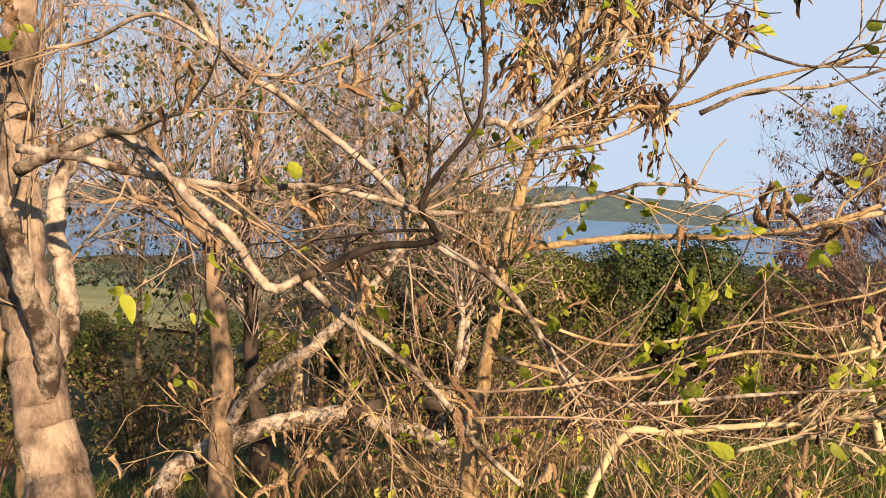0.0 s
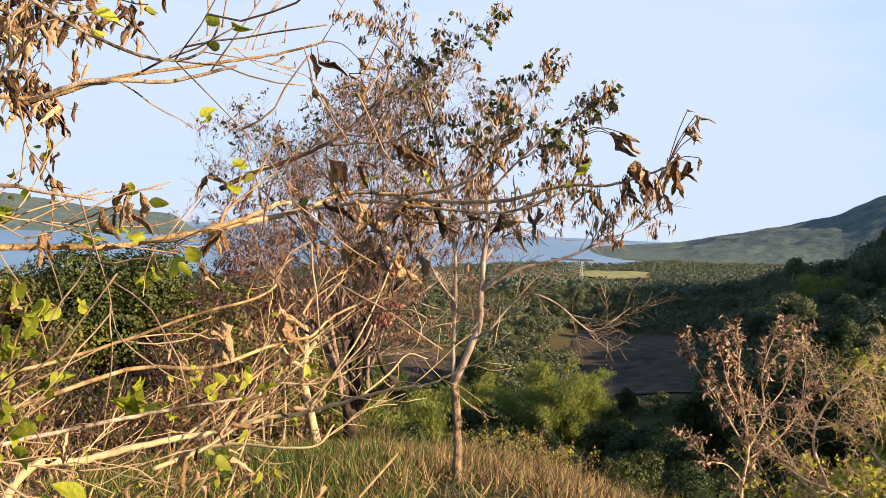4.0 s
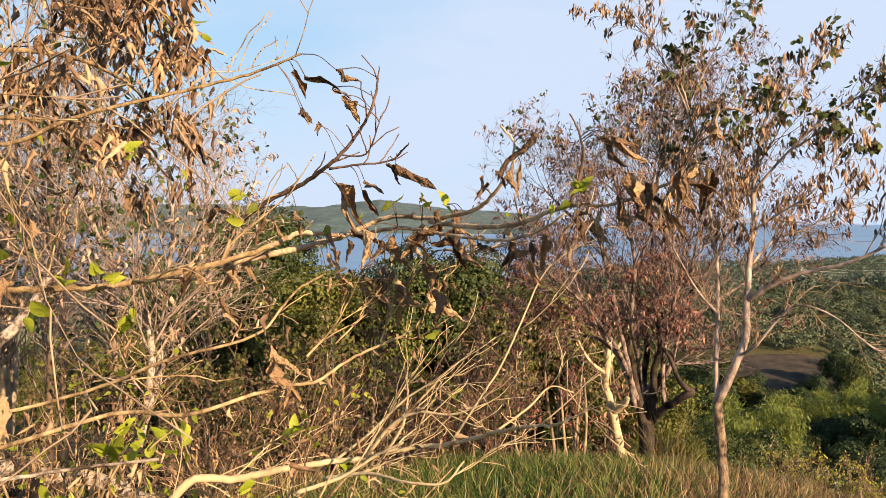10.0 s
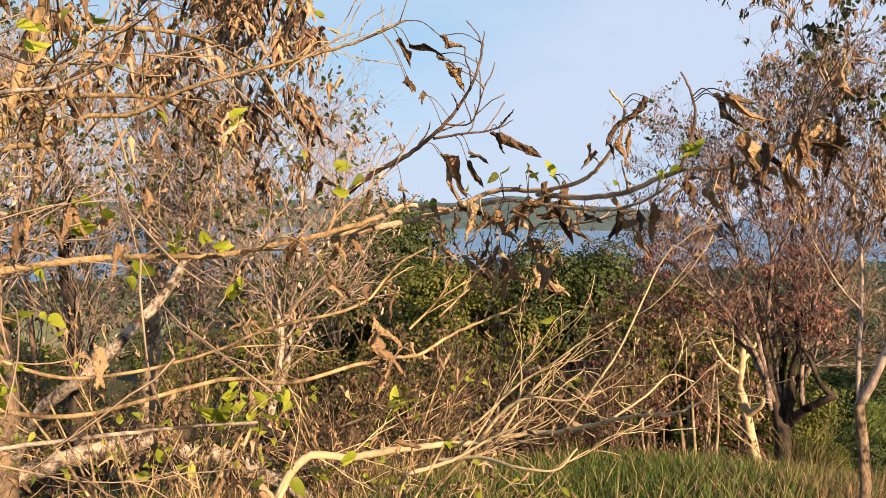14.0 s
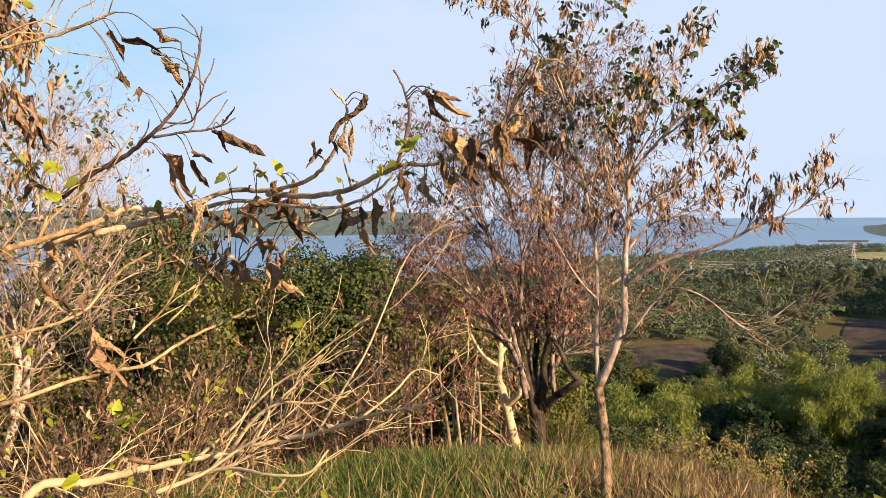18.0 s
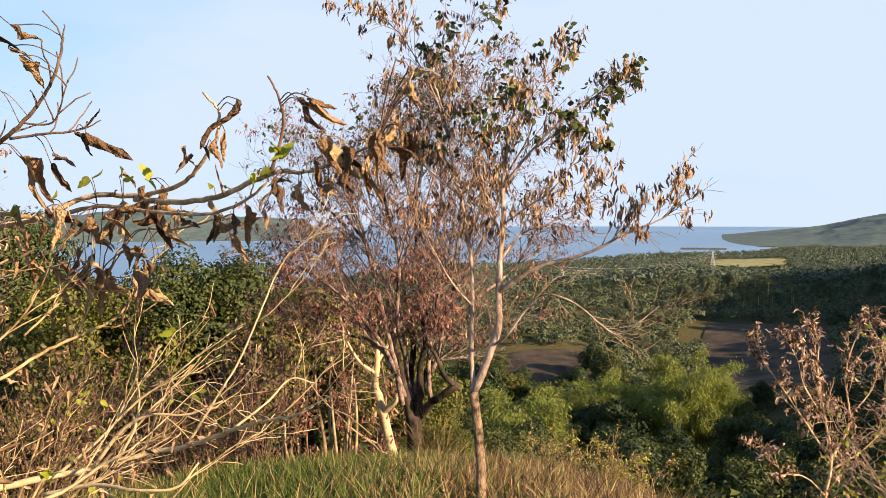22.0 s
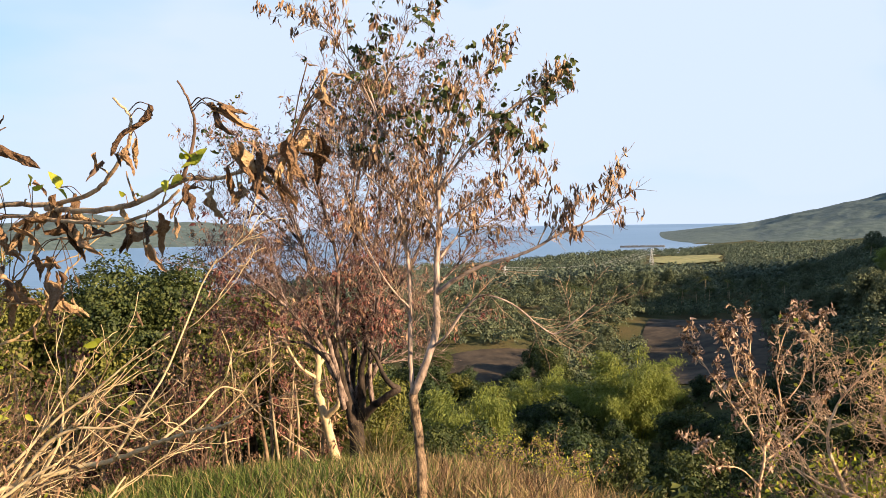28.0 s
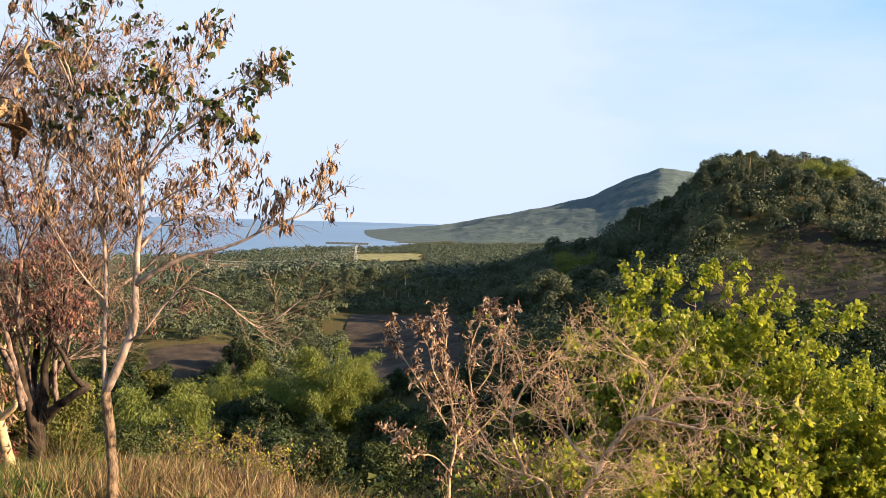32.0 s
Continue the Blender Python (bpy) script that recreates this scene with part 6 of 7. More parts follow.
def leaf_cloud(top, name, mat, tips, share, size, templates, rng, label="", droop=1.2, loose=0.5, jitter=0.02, each=1, single=0):
    """Leaves at the twig ends, in bunches of `each`; the first `single` of them are leaves of their own, the rest one mesh."""
    each = max(each, int(math.ceil(share)))
    p, d = tip_arrays(tips, rng, share / each)
    if not len(p):
        return
    order = rng.permutation(len(p))
    p, d = np.repeat(p[order], each, 0), np.repeat(d[order], each, 0)
    p = p + rng.normal(0, jitter, p.shape)
    d, size = hanging(rng, d, droop, loose), size * rng.uniform(0.6, 1.3, len(p))
    n = min(single, len(p))
    if n:
        meshes = []
        for t in templates:
            one = Buf()
            one.add(*t)
            meshes.append(one.mesh("leaf", mat))
        rot = frames_along(d[:n], rng)
        host = bearer(top, "branchwork")
        for k in range(n):
            ob = new("leaf", meshes[k % len(meshes)])
            ob.parent = host
            ob.matrix_basis = Matrix([[*(rot[k][i] * size[k]), p[k][i]] for i in range(3)] + [[0, 0, 0, 1]])
    buf = Buf()
    scatter_leaves(buf, templates, p[n:], d[n:], size[n:], rng)
    if buf.n:
        tagged(part(name, buf, mat, top, label), kind="stuff")


# slim tree with hanging dry leaves
slim, tips = limb_tree("slim_tree", "slim forked tree with hanging curled brown leaves", on_ground(SLIM_TREE), M_BARK_LOW, rng,
                       [(11, 0.12, 0.45, 34, 0.10, 0.10), (6, 0.2, 0.22, 40, 0.14, 0.02)], first_kids=False, twig_bark=M_BARK_SLIM, limb_bark=M_BARK_STEM, thick=0.0065)
tips = [t for t in tips if t[0][2] + slim.location.z > -0.15 and t[0][0] < 2.1 - 0.5 * max(0, t[0][2] + slim.location.z)]
leaf_cloud(slim, "dry_leaves", M_DRY, tips, 0.42, 0.092, HANG_T, rng, "curled brown hanging leaves", 3.0, 0.25, 0.02, 4, 290)
leaf_cloud(slim, "dark_dry_leaves", M_DRY_DARK, tips, 0.55, 0.092, HANG_T, rng, "dark withered hanging leaves", 3.0, 0.25, 0.02, 4)
leaf_cloud(slim, "green_leaves", M_OLIVE, [t for t in tips if t[0][2] > 3.4 and t[0][0] > -0.6], 0.5, 0.07, FLAT_T, rng, "few dull green leaves", 0.8, 0.5, 0.03, 5)

# dark-trunked tree with dry red-brown foliage
dark, tips = limb_tree("dark_trunk_tree", "crooked many-stemmed tree with scorched trunk and dry red leaves", on_ground(DARK_TREE), M_BARK_DARK, rng,
                       [(5.2, 0.22, 1.1, 38, 0.10, 0.10), (7, 0.18, 0.6, 40, 0.13, 0.05), (5, 0.2, 0.28, 40, 0.16, 0.04)], first_kids=False, trunks=5, twig_bark=M_TWIG_MAUVE, limb_bark=M_LIMB_MAUVE, thick=0.0085)
tips = [t for t in tips if t[0][2] + dark.location.z > -2.0]
low_tips = [t for t in tips if t[0][2] + dark.location.z < 0.2]
high_tips = [t for t in tips if t[0][2] + dark.location.z >= 0.4]
leaf_cloud(dark, "red_leaves", M_RED, [t for t in low_tips if math.sin(3.1 * t[0][0] + 1) + math.sin(2.7 * t[0][2]) > 0.0], 0.42, 0.085, DRY_T, rng, "dry dark red leaves", 1.4, 0.5, 0.03, 3)
leaf_cloud(dark, "withered_leaves", M_DRY_DARK, tips, 0.24, 0.09, HANG_T, rng, "small dark withered leaves", 1.4, 0.5, 0.03, 4)
leaf_cloud(dark, "mauve_leaves", M_PURPLE, tips, 0.3, 0.08, HANG_T, rng, "dry mauve-brown leaves", 1.3, 0.5, 0.03, 3)
leaf_cloud(dark, "green_leaves", M_OLIVE, [t for t in high_tips if t[0][2] + dark.location.z > 1.0], 0.14, 0.07, FLAT_T, rng, "scattered dark green leaves", 0.3, 0.7, 0.03, 4)

pale, tips = limb_tree("pale_trunk_tree", "small tree with a bare cream trunk", on_ground(PALE_TREE), M_BARK_PALE, rng,
                       [(4, 0.35, 0.9, 45, 0.2, 0.15), (5, 0.2, 0.4, 45, 0.2, 0.05)], first_kids=True, twig_bark=M_BARK_RED)
leaf_cloud(pale, "dry_leaves", M_DRY, tips, 0.5, 0.12, DRY_T, rng, "dry brown leaves")


def thin_tree(x, y, height, rng, bark, leaf_mat, label, spread=0.18, size=0.11, share=0.5, group="thin trees", kids=2.6, name="thin_tree", twig_bark=None, girth=1.0):
    z = float(land(x, y)) - 0.15
    lean = rng.normal(0, 0.07, 2)
    trunk = [(x, y, z), (x + lean[0] * height * 0.4 + rng.normal(0, 0.05), y + lean[1] * height * 0.4, z + height * 0.35),
             (x + lean[0] * height * 0.8 + rng.normal(0, 0.1), y + lean[1] * height * 0.8, z + height * 0.7), (x + lean[0] * height, y + lean[1] * height, z + height)]
    top, tips = limb_tree(name, label, [(trunk, (height * 0.011 + 0.012) * girth, 0.012)], bark, rng,
                          [(kids, 0.3, height * spread, 45, 0.15, 0.2), (6 if twig_bark else 5, 0.15, height * spread * 0.5, 45, 0.2, 0.08)] + [(3, 0.2, height * spread * 0.22, 45, 0.2, 0.04)] * bool(twig_bark), first_kids=True, sides=(7, 4, 3, 3), twig_bark=twig_bark)
    tagged(top, group=group)
    leaf_cloud(top, "leaves", leaf_mat, tips, share, size, DRY_T if leaf_mat in (M_DRY, M_RED, M_PURPLE, M_DRY_DARK, M_PEACH) else FLAT_T, rng, "", 1.2, 0.5, 0.04, 3)
    return top


# thin stems in front of the wood
for k in range(30):
    az, d = -24 + 18.5 * (k + rng.uniform(0, 1)) / 30, rng.uniform(16.8, 20.5)
    x, y = d * math.sin(radians(az)), d * math.cos(radians(az))
    thin_tree(x, y, rng.uniform(2.2, 4.2), rng, M_BARK_TAN if k % 4 == 0 else M_BARK_BROWN, (M_DRY_DARK, M_RED, M_DRY)[k % 3],
              "thin bare-stemmed sapling hung with dry brown leaves", 0.22, 0.11, 1.2, kids=3.6)
for az, d, h in ((-11.6, 16.4, 1.5), (-8.9, 16.2, 2.0), (-8.1, 16.3, 2.2), (-14.5, 16.5, 1.8)):
    x, y = d * math.sin(radians(az)), d * math.cos(radians(az))
    z = float(land(x, y)) - 0.1
    b = Buf()
    line = smooth_line([(x, y, z), (x + rng.normal(0, 0.05), y, z + h * 0.3), (x + rng.normal(0, 0.09), y, z + h * 0.65), (x + rng.normal(0, 0.16), y, z + h)], 4)
    b.tube(line, np.linspace(0.04, 0.018, len(line)) * rng.uniform(0.9, 1.1, len(line)), 8)
    tagged(part("dead_sapling", b, M_BARK_TAN), "bare pale broken stem standing in the grass", "dead tree", "dead saplings")

# green trees standing behind the thin stems
WOOD = [
    broad_tree("wood_tree", "dense olive green tree at the wood's edge", 7.0, 6.0, rng, M_OLIVE, M_BARK_DARK, 2000, 0.11, "wood trees", 22, low=0.38),
    broad_tree("wood_tree", "dense olive tree with yellowing leaves", 6.0, 5.5, rng, M_WOOD, M_BARK_DARK, 2000, 0.105, "wood trees", 20, low=0.36),
]
for ob, az, d in zip(WOOD, (-17, -11), (27, 26)):
    x, y, z = spot(az, d)
    ob.location = (x, y, z - 0.1)
for az, d, s, k in ((-24, 26, 0.95, 1), (-29, 30, 1.0, 0), (-21, 34, 1.0, 0), (-13.5, 33, 1.05, 0), (-8, 30, 0.9, 1), (-35, 31, 0.85, 1), (-5.5, 25, 0.7, 1), (-26, 22, 0.62, 1), (-19, 22, 0.66, 1), (-41, 33, 0.5, 1), (-55, 34, 0.45, 1), (-2.5, 24, 0.45, 1)):
    plant(WOOD[k], az, d, s, az * 1.7)


def bush(name, label, at, height, rng, stems, bark, leaves, spread=0.5, group="", category="bush", kids=5, twig=0.35, levels=2):
    """Stems that fan out from one foot, branching into twigs. leaves: (name, material, share, size, templates, droop)."""
    x, y = at
    z = float(land(x, y)) - 0.1
    top = thing(name, label, category, group, at=(x, y, z))
    wood, tips = Buf(), []
    for k in range(stems):
        a = k * 2.4 + rng.uniform(-0.4, 0.4)
        s = spread * rng.uniform(0.3, 1.1)
        h = height * rng.uniform(0.65, 1.0)
        line = smooth_line([(0.04 * math.cos(a), 0.04 * math.sin(a), 0), (s * 0.35 * h * math.cos(a), s * 0.35 * h * math.sin(a), h * 0.45),
                            (s * h * math.cos(a + 0.2), s * h * math.sin(a + 0.2), h)], 4)
        spec = [(kids, 0.2, twig * h, 42, 0.2, 0.1), (kids, 0.15, twig * h * 0.5, 45, 0.25, 0.05)][:levels]
        sprout(wood, tips, line, 0.006 + 0.008 * h, 0.004, rng, spec, 0, (6, 4, 3, 3))
    tagged(part("brushwood", wood, bark, top), kind="stuff")
    for nm, mat, share, size, tmpl, droop in leaves:
        leaf_cloud(top, nm, mat, tips, share, size, tmpl, rng, "", droop, 0.6, 0.03)
    return top


# dry scrub on the slope towards the bay
SCRUB = [
    bush("dry_scrub", "tangled leafless scrub with dry curled leaves", (-4.6, 9.0), 1.7, rng, 8, M_TWIG_DARK, [("dry_leaves", M_DRY_DARK, 0.5, 0.07, DRY_T, 1.0), ("green_leaves", M_SCRUB, 1.0, 0.05, FLAT_T, 0.3)], 0.55, "scrub"),
    bush("dry_scrub", "olive green scrub with fine twigs", (-6.2, 11.5), 2.2, rng, 9, M_TWIG_DARK, [("green_leaves", M_SCRUB, 1.4, 0.055, FLAT_T, 0.3), ("few_green_leaves", M_WOOD, 1.3, 0.055, FLAT_T, 0.3), ("dry_leaves", M_DRY_DARK, 0.5, 0.07, DRY_T, 1.0)], 0.55, "scrub"),
    bush("dry_scrub", "reddish brown dead scrub", (-3.2, 13.0), 2.2, rng, 8, M_TWIG_DARK, [("dry_leaves", M_RED, 0.5, 0.07, DRY_T, 1.0), ("green_leaves", M_SCRUB, 0.8, 0.055, FLAT_T, 0.3)], 0.45, "scrub"),
]
for k, (az, d, s, i) in enumerate(((-33, 8.5, 0.85, 0), (-27, 10.5, 1.0, 1), (-22, 12.5, 1.0, 0), (-38, 11, 1.1, 1), (-44, 12.5, 0.9, 0), (-31, 13.5, 1.2, 1), (-18, 14.2, 0.95, 2),
                                   (-25, 15.5, 1.1, 2), (-50, 12, 1.1, 1), (-36, 15.5, 1.3, 1), (-15, 17, 0.9, 2), (-29, 18.5, 1.3, 1), (-42, 17, 1.3, 2), (-47, 20, 1.2, 1), (-48, 15, 1.1, 0), (-34.3, 10.6, 0.55, 2), (-31.5, 10.2, 0.5, 2), (-53, 15, 1.2, 1), (-58, 17, 1.3, 0), (-62, 13, 1.1, 1), (-46, 23, 1.5, 1), (-51, 24, 1.6, 1), (-56, 26, 1.6, 1), (-63, 22, 1.5, 1), (-67, 16, 1.2, 1))):
    plant(SCRUB[i], az, d, s, az * 2.1)

# right-hand slope: brown shrub, tangle and yellow-green bushes
shrub, tips = limb_tree("brown_shrub", "upright shrub with sparse dry brown leaves", on_ground([([(x, y, -3.5 + (z + 3.5) * 0.92) for x, y, z in p], a * 1.4, b * 1.5) for p, a, b in BROWN_SHRUB]), M_TWIG_PALE, rng,
                        [(9, 0.12, 0.36, 32, 0.10, 0.2), (4, 0.2, 0.17, 38, 0.16, 0.1)], "bush", first_kids=True, thick=0.0042)
leaf_cloud(shrub, "dry_leaves", M_DRY_ONE, tips, 0.5, 0.085, DRY_T, rng, "dry brown curled leaves", 1.0, 0.6, 0.02, 3, 200)
leaf_cloud(shrub, "pale_dry_leaves", M_PEACH, tips, 0.9, 0.08, DRY_T, rng, "pale peach dry leaves", 1.0, 0.6, 0.02, 3)
tangle, tips = limb_tree("bare_tangle", "tangled bare shrub of crooked pale twigs", on_ground(TANGLE), M_TWIG_PALE, rng,
                         [(8, 0.12, 0.8, 55, 0.28, 0.02), (8, 0.15, 0.4, 55, 0.28, 0.0), (4, 0.2, 0.2, 50, 0.3, 0)], "bush", first_kids=True, thick=0.009)
leaf_cloud(tangle, "leaves", M_LIME, tips, 0.04, 0.06, FLAT_T, rng, "few small green leaves", 0.3, 0.7)

LIME = [
    bush("yellow_green_bush", "tall bush with drooping sunlit yellow-green leaves", (8.7, 11.5), 4.7, rng, 15, M_TWIG, [("leaves", M_LIME, 13, 0.085, FLAT_T, 1.1), ("darker_leaves", M_GREEN, 1.0, 0.12, FLAT_T, 0.9), ("dry_leaves", M_DRY, 0.03, 0.1, DRY_T, 1.0)], 0.45, "yellow-green bushes", kids=7),
    bush("green_scrub", "low fresh green scrub with fine leaves", (5.6, 9.0), 1.7, rng, 11, M_TWIG, [("leaves", M_LIME, 2.6, 0.08, FLAT_T, 0.4), ("dry_leaves", M_DRY, 0.25, 0.08, DRY_T, 1.0)], 0.6, "green scrub", kids=7),
    bush("red_scrub", "brown scrub with withered reddish leaves", (5.2, 10.5), 1.8, rng, 10, M_BARK_RED, [("dry_leaves", M_DRY, 0.5, 0.08, DRY_T, 1.0), ("green_leaves", M_LIME, 0.4, 0.07, FLAT_T, 0.4)], 0.55, "red scrub", kids=7),
]
for az, d, s, i in ((39.6, 13.8, 0.72, 0), (42.5, 13, 0.66, 0), (44.8, 13, 0.68, 0), (47.5, 13.4, 0.74, 0), (42, 10, 0.75, 1), (44.5, 10, 0.8, 1), (47.2, 10.2, 0.85, 1), (37.5, 11.5, 1.2, 2), (46.6, 12.8, 0.52, 0), (36.6, 13.8, 0.82, 0), (33.5, 15, 1.5, 1), (30, 15, 1.2, 1), (40, 11, 1.2, 1), (44, 10.6, 0.6, 1), (42, 9.4, 0.4, 1), (37, 12.6, 1.2, 1), (46, 11, 0.9, 1), (30, 11, 1.0, 2), (27, 12.5, 1.1, 2),
                    (25.5, 14, 0.8, 1), (25.4, 10.2, 0.42, 2), (23.6, 11.2, 0.42, 2), (33, 12, 1.1, 2), (22, 13.5, 0.6, 2), (10.5, 13.4, 0.5, 2), (8.5, 13.0, 0.5, 2), (6, 13.6, 0.45, 2), (4.5, 14, 0.5, 2), (20, 14.5, 0.6, 2), (24, 18, 0.6, 1)):
    plant(LIME[i], az, d, s, az * 1.3)

# saplings and sprawling twigs close to the path
CLOSE = [
    bush("tangled_sapling", "sprawling sapling of pale twigs with sprays of yellow-green leaves", (-1.85, 2.1), 1.5, rng, 6, M_TWIG, [("leaves", M_LIME, 0.2, 0.06, LEAF_T, 0.5), ("dry_leaves", M_DRY, 0.3, 0.08, WITHER_T, 1.3)], 0.8, "tangled saplings", kids=5, twig=0.42),
    bush("tangled_sapling", "dry sapling hung with curled tan leaves", (-2.7, 4.4), 1.7, rng, 6, M_TWIG, [("leaves", M_LIME, 0.1, 0.06, LEAF_T, 0.5), ("dry_leaves", M_DRY, 0.3, 0.085, WITHER_T, 1.3)], 0.7, "tangled saplings", kids=5, twig=0.42),
]
for x, y, s, i in ((-2.95, 2.2, 0.9, 1), (-2.2, 4.0, 0.9, 0), (-3.4, 3.4, 0.95, 1), (-2.65, 2.4, 0.9, 0), (-3.9, 4.2, 1.15, 0)):
    plant(CLOSE[i], math.degrees(math.atan2(x, y)), math.hypot(x, y), s, x * 2.7)

# ---- trees beside the camera ----
def leaf_objects(top, rows, meshes, rng, fat=1.0):
    """Single leaves, each hung between its two given points."""
    for x, y, z, u, v, w in rows:
        a, b = np.array([x, y, z]), np.array([u, v, w])
        ln = float(np.linalg.norm(b - a))
        rot = frames_along((b - a)[None], rng)[0]
        ob = new("leaf", meshes[rng.integers(0, len(meshes))])
        ob.parent = bearer(top, "bough")
        m = Matrix([[*(rot[i] * ln * fat), a[i] - top.location[i]] for i in range(3)] + [[0, 0, 0, 1]])
        ob.matrix_basis = m


DRY_MESH = []
for r, b, t, s in ((1.5, 0.6, 0.8, 31), (1.1, 0.4, -0.9, 32), (2.1, 0.8, 1.3, 33), (1.8, 0.3, -0.4, 34), (1.3, 0.9, 0.5, 35), (2.4, 0.5, -1.2, 36)):
    buf = Buf()
    buf.add(*withered_leaf(18, 11, 0.21, 0.8 + r * 0.35, b, t, s)[:2])
    DRY_MESH.append(buf.mesh("dry_leaf", M_DRY_ONE))
GREEN_MESH = []
for f, b, s in ((0.2, 0.5, 41), (0.3, 0.9, 42), (0.15, 0.3, 43)):
    buf = Buf()
    buf.add(*leaf_template(9, 0.29, f + 0.15, b, 0.12, 0.7, s)[:2])
    GREEN_MESH.append(buf.mesh("green_leaf", M_GREEN_ONE))

stem, tips = limb_tree("leaning_stem_tree", "leaning ochre-barked tree with long boughs and dry leaves", on_ground(STEM_TREE), M_BARK_LEAN, rng,
                       [(4.0, 0.15, 0.34, 50, 0.16, 0.08), (5, 0.2, 0.2, 50, 0.2, 0.05)], first_kids=True, twig_bark=M_TWIG, thick=0.009)
tips = [t for t in tips if t[0][0] + stem.location.x < -0.66 * (t[0][1] + stem.location.y)]
leaf_cloud(stem, "dry_leaves", M_DRY_ONE, tips, 0.3, 0.085, WITHER_T, rng, "curled brown leaves", 1.8, 0.35, 0.02, 3, 290)
leaf_cloud(stem, "green_leaves", M_GREEN_ONE, tips, 0.16, 0.05, LEAF_T, rng, "fresh green leaves", 0.4, 0.6, 0.02, 3, 120)
# the crown: boughs that arch over and back, hung with bunches of withered leaves
crown_lines = [
    ([(-2.19, 1.71, 0.69), (-2.35, 2.1, 0.95), (-2.55, 2.6, 1.08), (-2.8, 3.2, 1.05), (-3.0, 3.8, 0.95)], 0.014, 0.005),
    ([(-2.35, 2.1, 0.95), (-2.3, 2.5, 1.02), (-2.4, 3.0, 0.98), (-2.62, 3.5, 0.85)], 0.010, 0.004),
    ([(-2.55, 2.6, 1.08), (-2.85, 3.1, 1.25), (-3.2, 3.7, 1.3), (-3.5, 4.3, 1.2)], 0.010, 0.004),
    ([(-2.25, 1.7, 0.53), (-2.25, 2.3, 0.62), (-2.4, 2.9, 0.6), (-2.65, 3.5, 0.48)], 0.010, 0.004),
    ([(-2.31, 1.67, 0.33), (-2.5, 2.4, 0.42), (-2.8, 3.1, 0.40), (-3.1, 3.8, 0.25)], 0.010, 0.004),
]


def bough(top, name, lines, bark, rng, spec, label=""):
    tips = []
    base = np.array(top.location)
    for pts, r0, r1 in lines:
        wood = Buf()
        line = smooth_line(np.array(pts) - base, 6)
        line[1:-1] += rng.normal(0, min(r0 * 0.12, 0.004), (len(line) - 2, 3))
        sprout(wood, tips, line, r0, r1, rng, spec, 0, (8, 5, 4, 3))
        part(name, wood, bark, top, label)
    return tips


tips = bough(stem, "crown_bough", crown_lines, M_BARK_LEAN, rng, [(9, 0.2, 0.55, 48, 0.18, 0.05), (5, 0.2, 0.26, 48, 0.2, 0.0)], "arching crown bough")
tips = [t for t in tips if t[0][0] + stem.location.x < -0.6 * (t[0][1] + stem.location.y)]
leaf_cloud(stem, "crown_leaves", M_DRY, tips, 1.8, 0.095, WITHER_T, rng, "bunches of withered brown leaves", 2.2, 0.3, 0.03, 4)
leaf_cloud(stem, "crown_green_leaves", M_GREEN_ONE, tips, 0.12, 0.055, LEAF_T, rng, "fresh green leaves", 0.4, 0.7, 0.02, 3)
tips = bough(stem, "bough", NEAR_BOUGH, M_BOUGH, rng, [(2, 0.3, 0.1, 45, 0.2, 0.1)], "long tan bough")
tips += bough(stem, "bough", NEAR_BOUGH_DARK[:3], M_TWIG_DARK, rng, [(5, 0.3, 0.12, 45, 0.2, 0.12)], "dark knotty bough")
bough(stem, "bough", NEAR_BOUGH_DARK[3:], M_TWIG_DARK, rng, [], "short bare upright twig")
leaf_objects(stem, BOUGH_LEAVES + BOUGH_LEAVES_LOW, DRY_MESH, rng, 1.05)
leaf_objects(stem, END_LEAVES, DRY_MESH, np.random.default_rng(7), 1.15)
# a second, smaller leaf beside most of them
beside = [tuple(np.array(r) + np.tile(rng.normal(0, 0.018, 3), 2) + np.concatenate([np.zeros(3), (np.array(r[:3]) - np.array(r[3:])) * 0.3 + rng.normal(0, 0.02, 3)])) for r in BOUGH_LEAVES + BOUGH_LEAVES_LOW + TWIG_LEAVES]
leaf_objects(stem, beside, DRY_MESH, rng)
# crumpled leaves in bunches under the long bough
more = []
for line, _, _ in NEAR_BOUGH[:1] + NEAR_BOUGH[2:3]:
    pts = smooth_line(np.array(line), 6)
    pts = pts[:int(len(pts) * 0.62)]
    for _ in range(3):
        c = pts[rng.integers(0, len(pts))] + rng.normal(0, 0.02, 3)
        for _ in range(rng.integers(1, 4)):
            p = c + rng.normal(0, 0.014, 3)
            more.append(tuple(np.concatenate([p, p + np.array([rng.normal(0, 0.035), rng.normal(0, 0.035), -rng.uniform(0.06, 0.11)])])))
leaf_objects(stem, more, DRY_MESH, rng)
# thin stalks from the leaves to the nearest bough
bough_pts = np.concatenate([smooth_line(np.array(line), 8) for line, _, _ in NEAR_BOUGH + NEAR_BOUGH_DARK + STEM_TREE])
stalks = Buf()
for row in BOUGH_LEAVES + BOUGH_LEAVES_LOW + END_LEAVES + SHOOT_LEAVES + beside:
    a = np.array(row[:3])
    near = bough_pts[np.argmin(np.linalg.norm(bough_pts - a, axis=1))]
    if 0.004 < np.linalg.norm(near - a) < 0.3:
        stalks.tube(smooth_line([near, (near + a) / 2 + (0, 0, 0.015), a], 4) - np.array(stem.location), [0.0014] * len(smooth_line([near, (near + a) / 2, a], 4)), 4)
tagged(part("leaf_stalk", stalks, M_TWIG_DARK, stem, "thin dark leaf stalks"), kind="stuff")
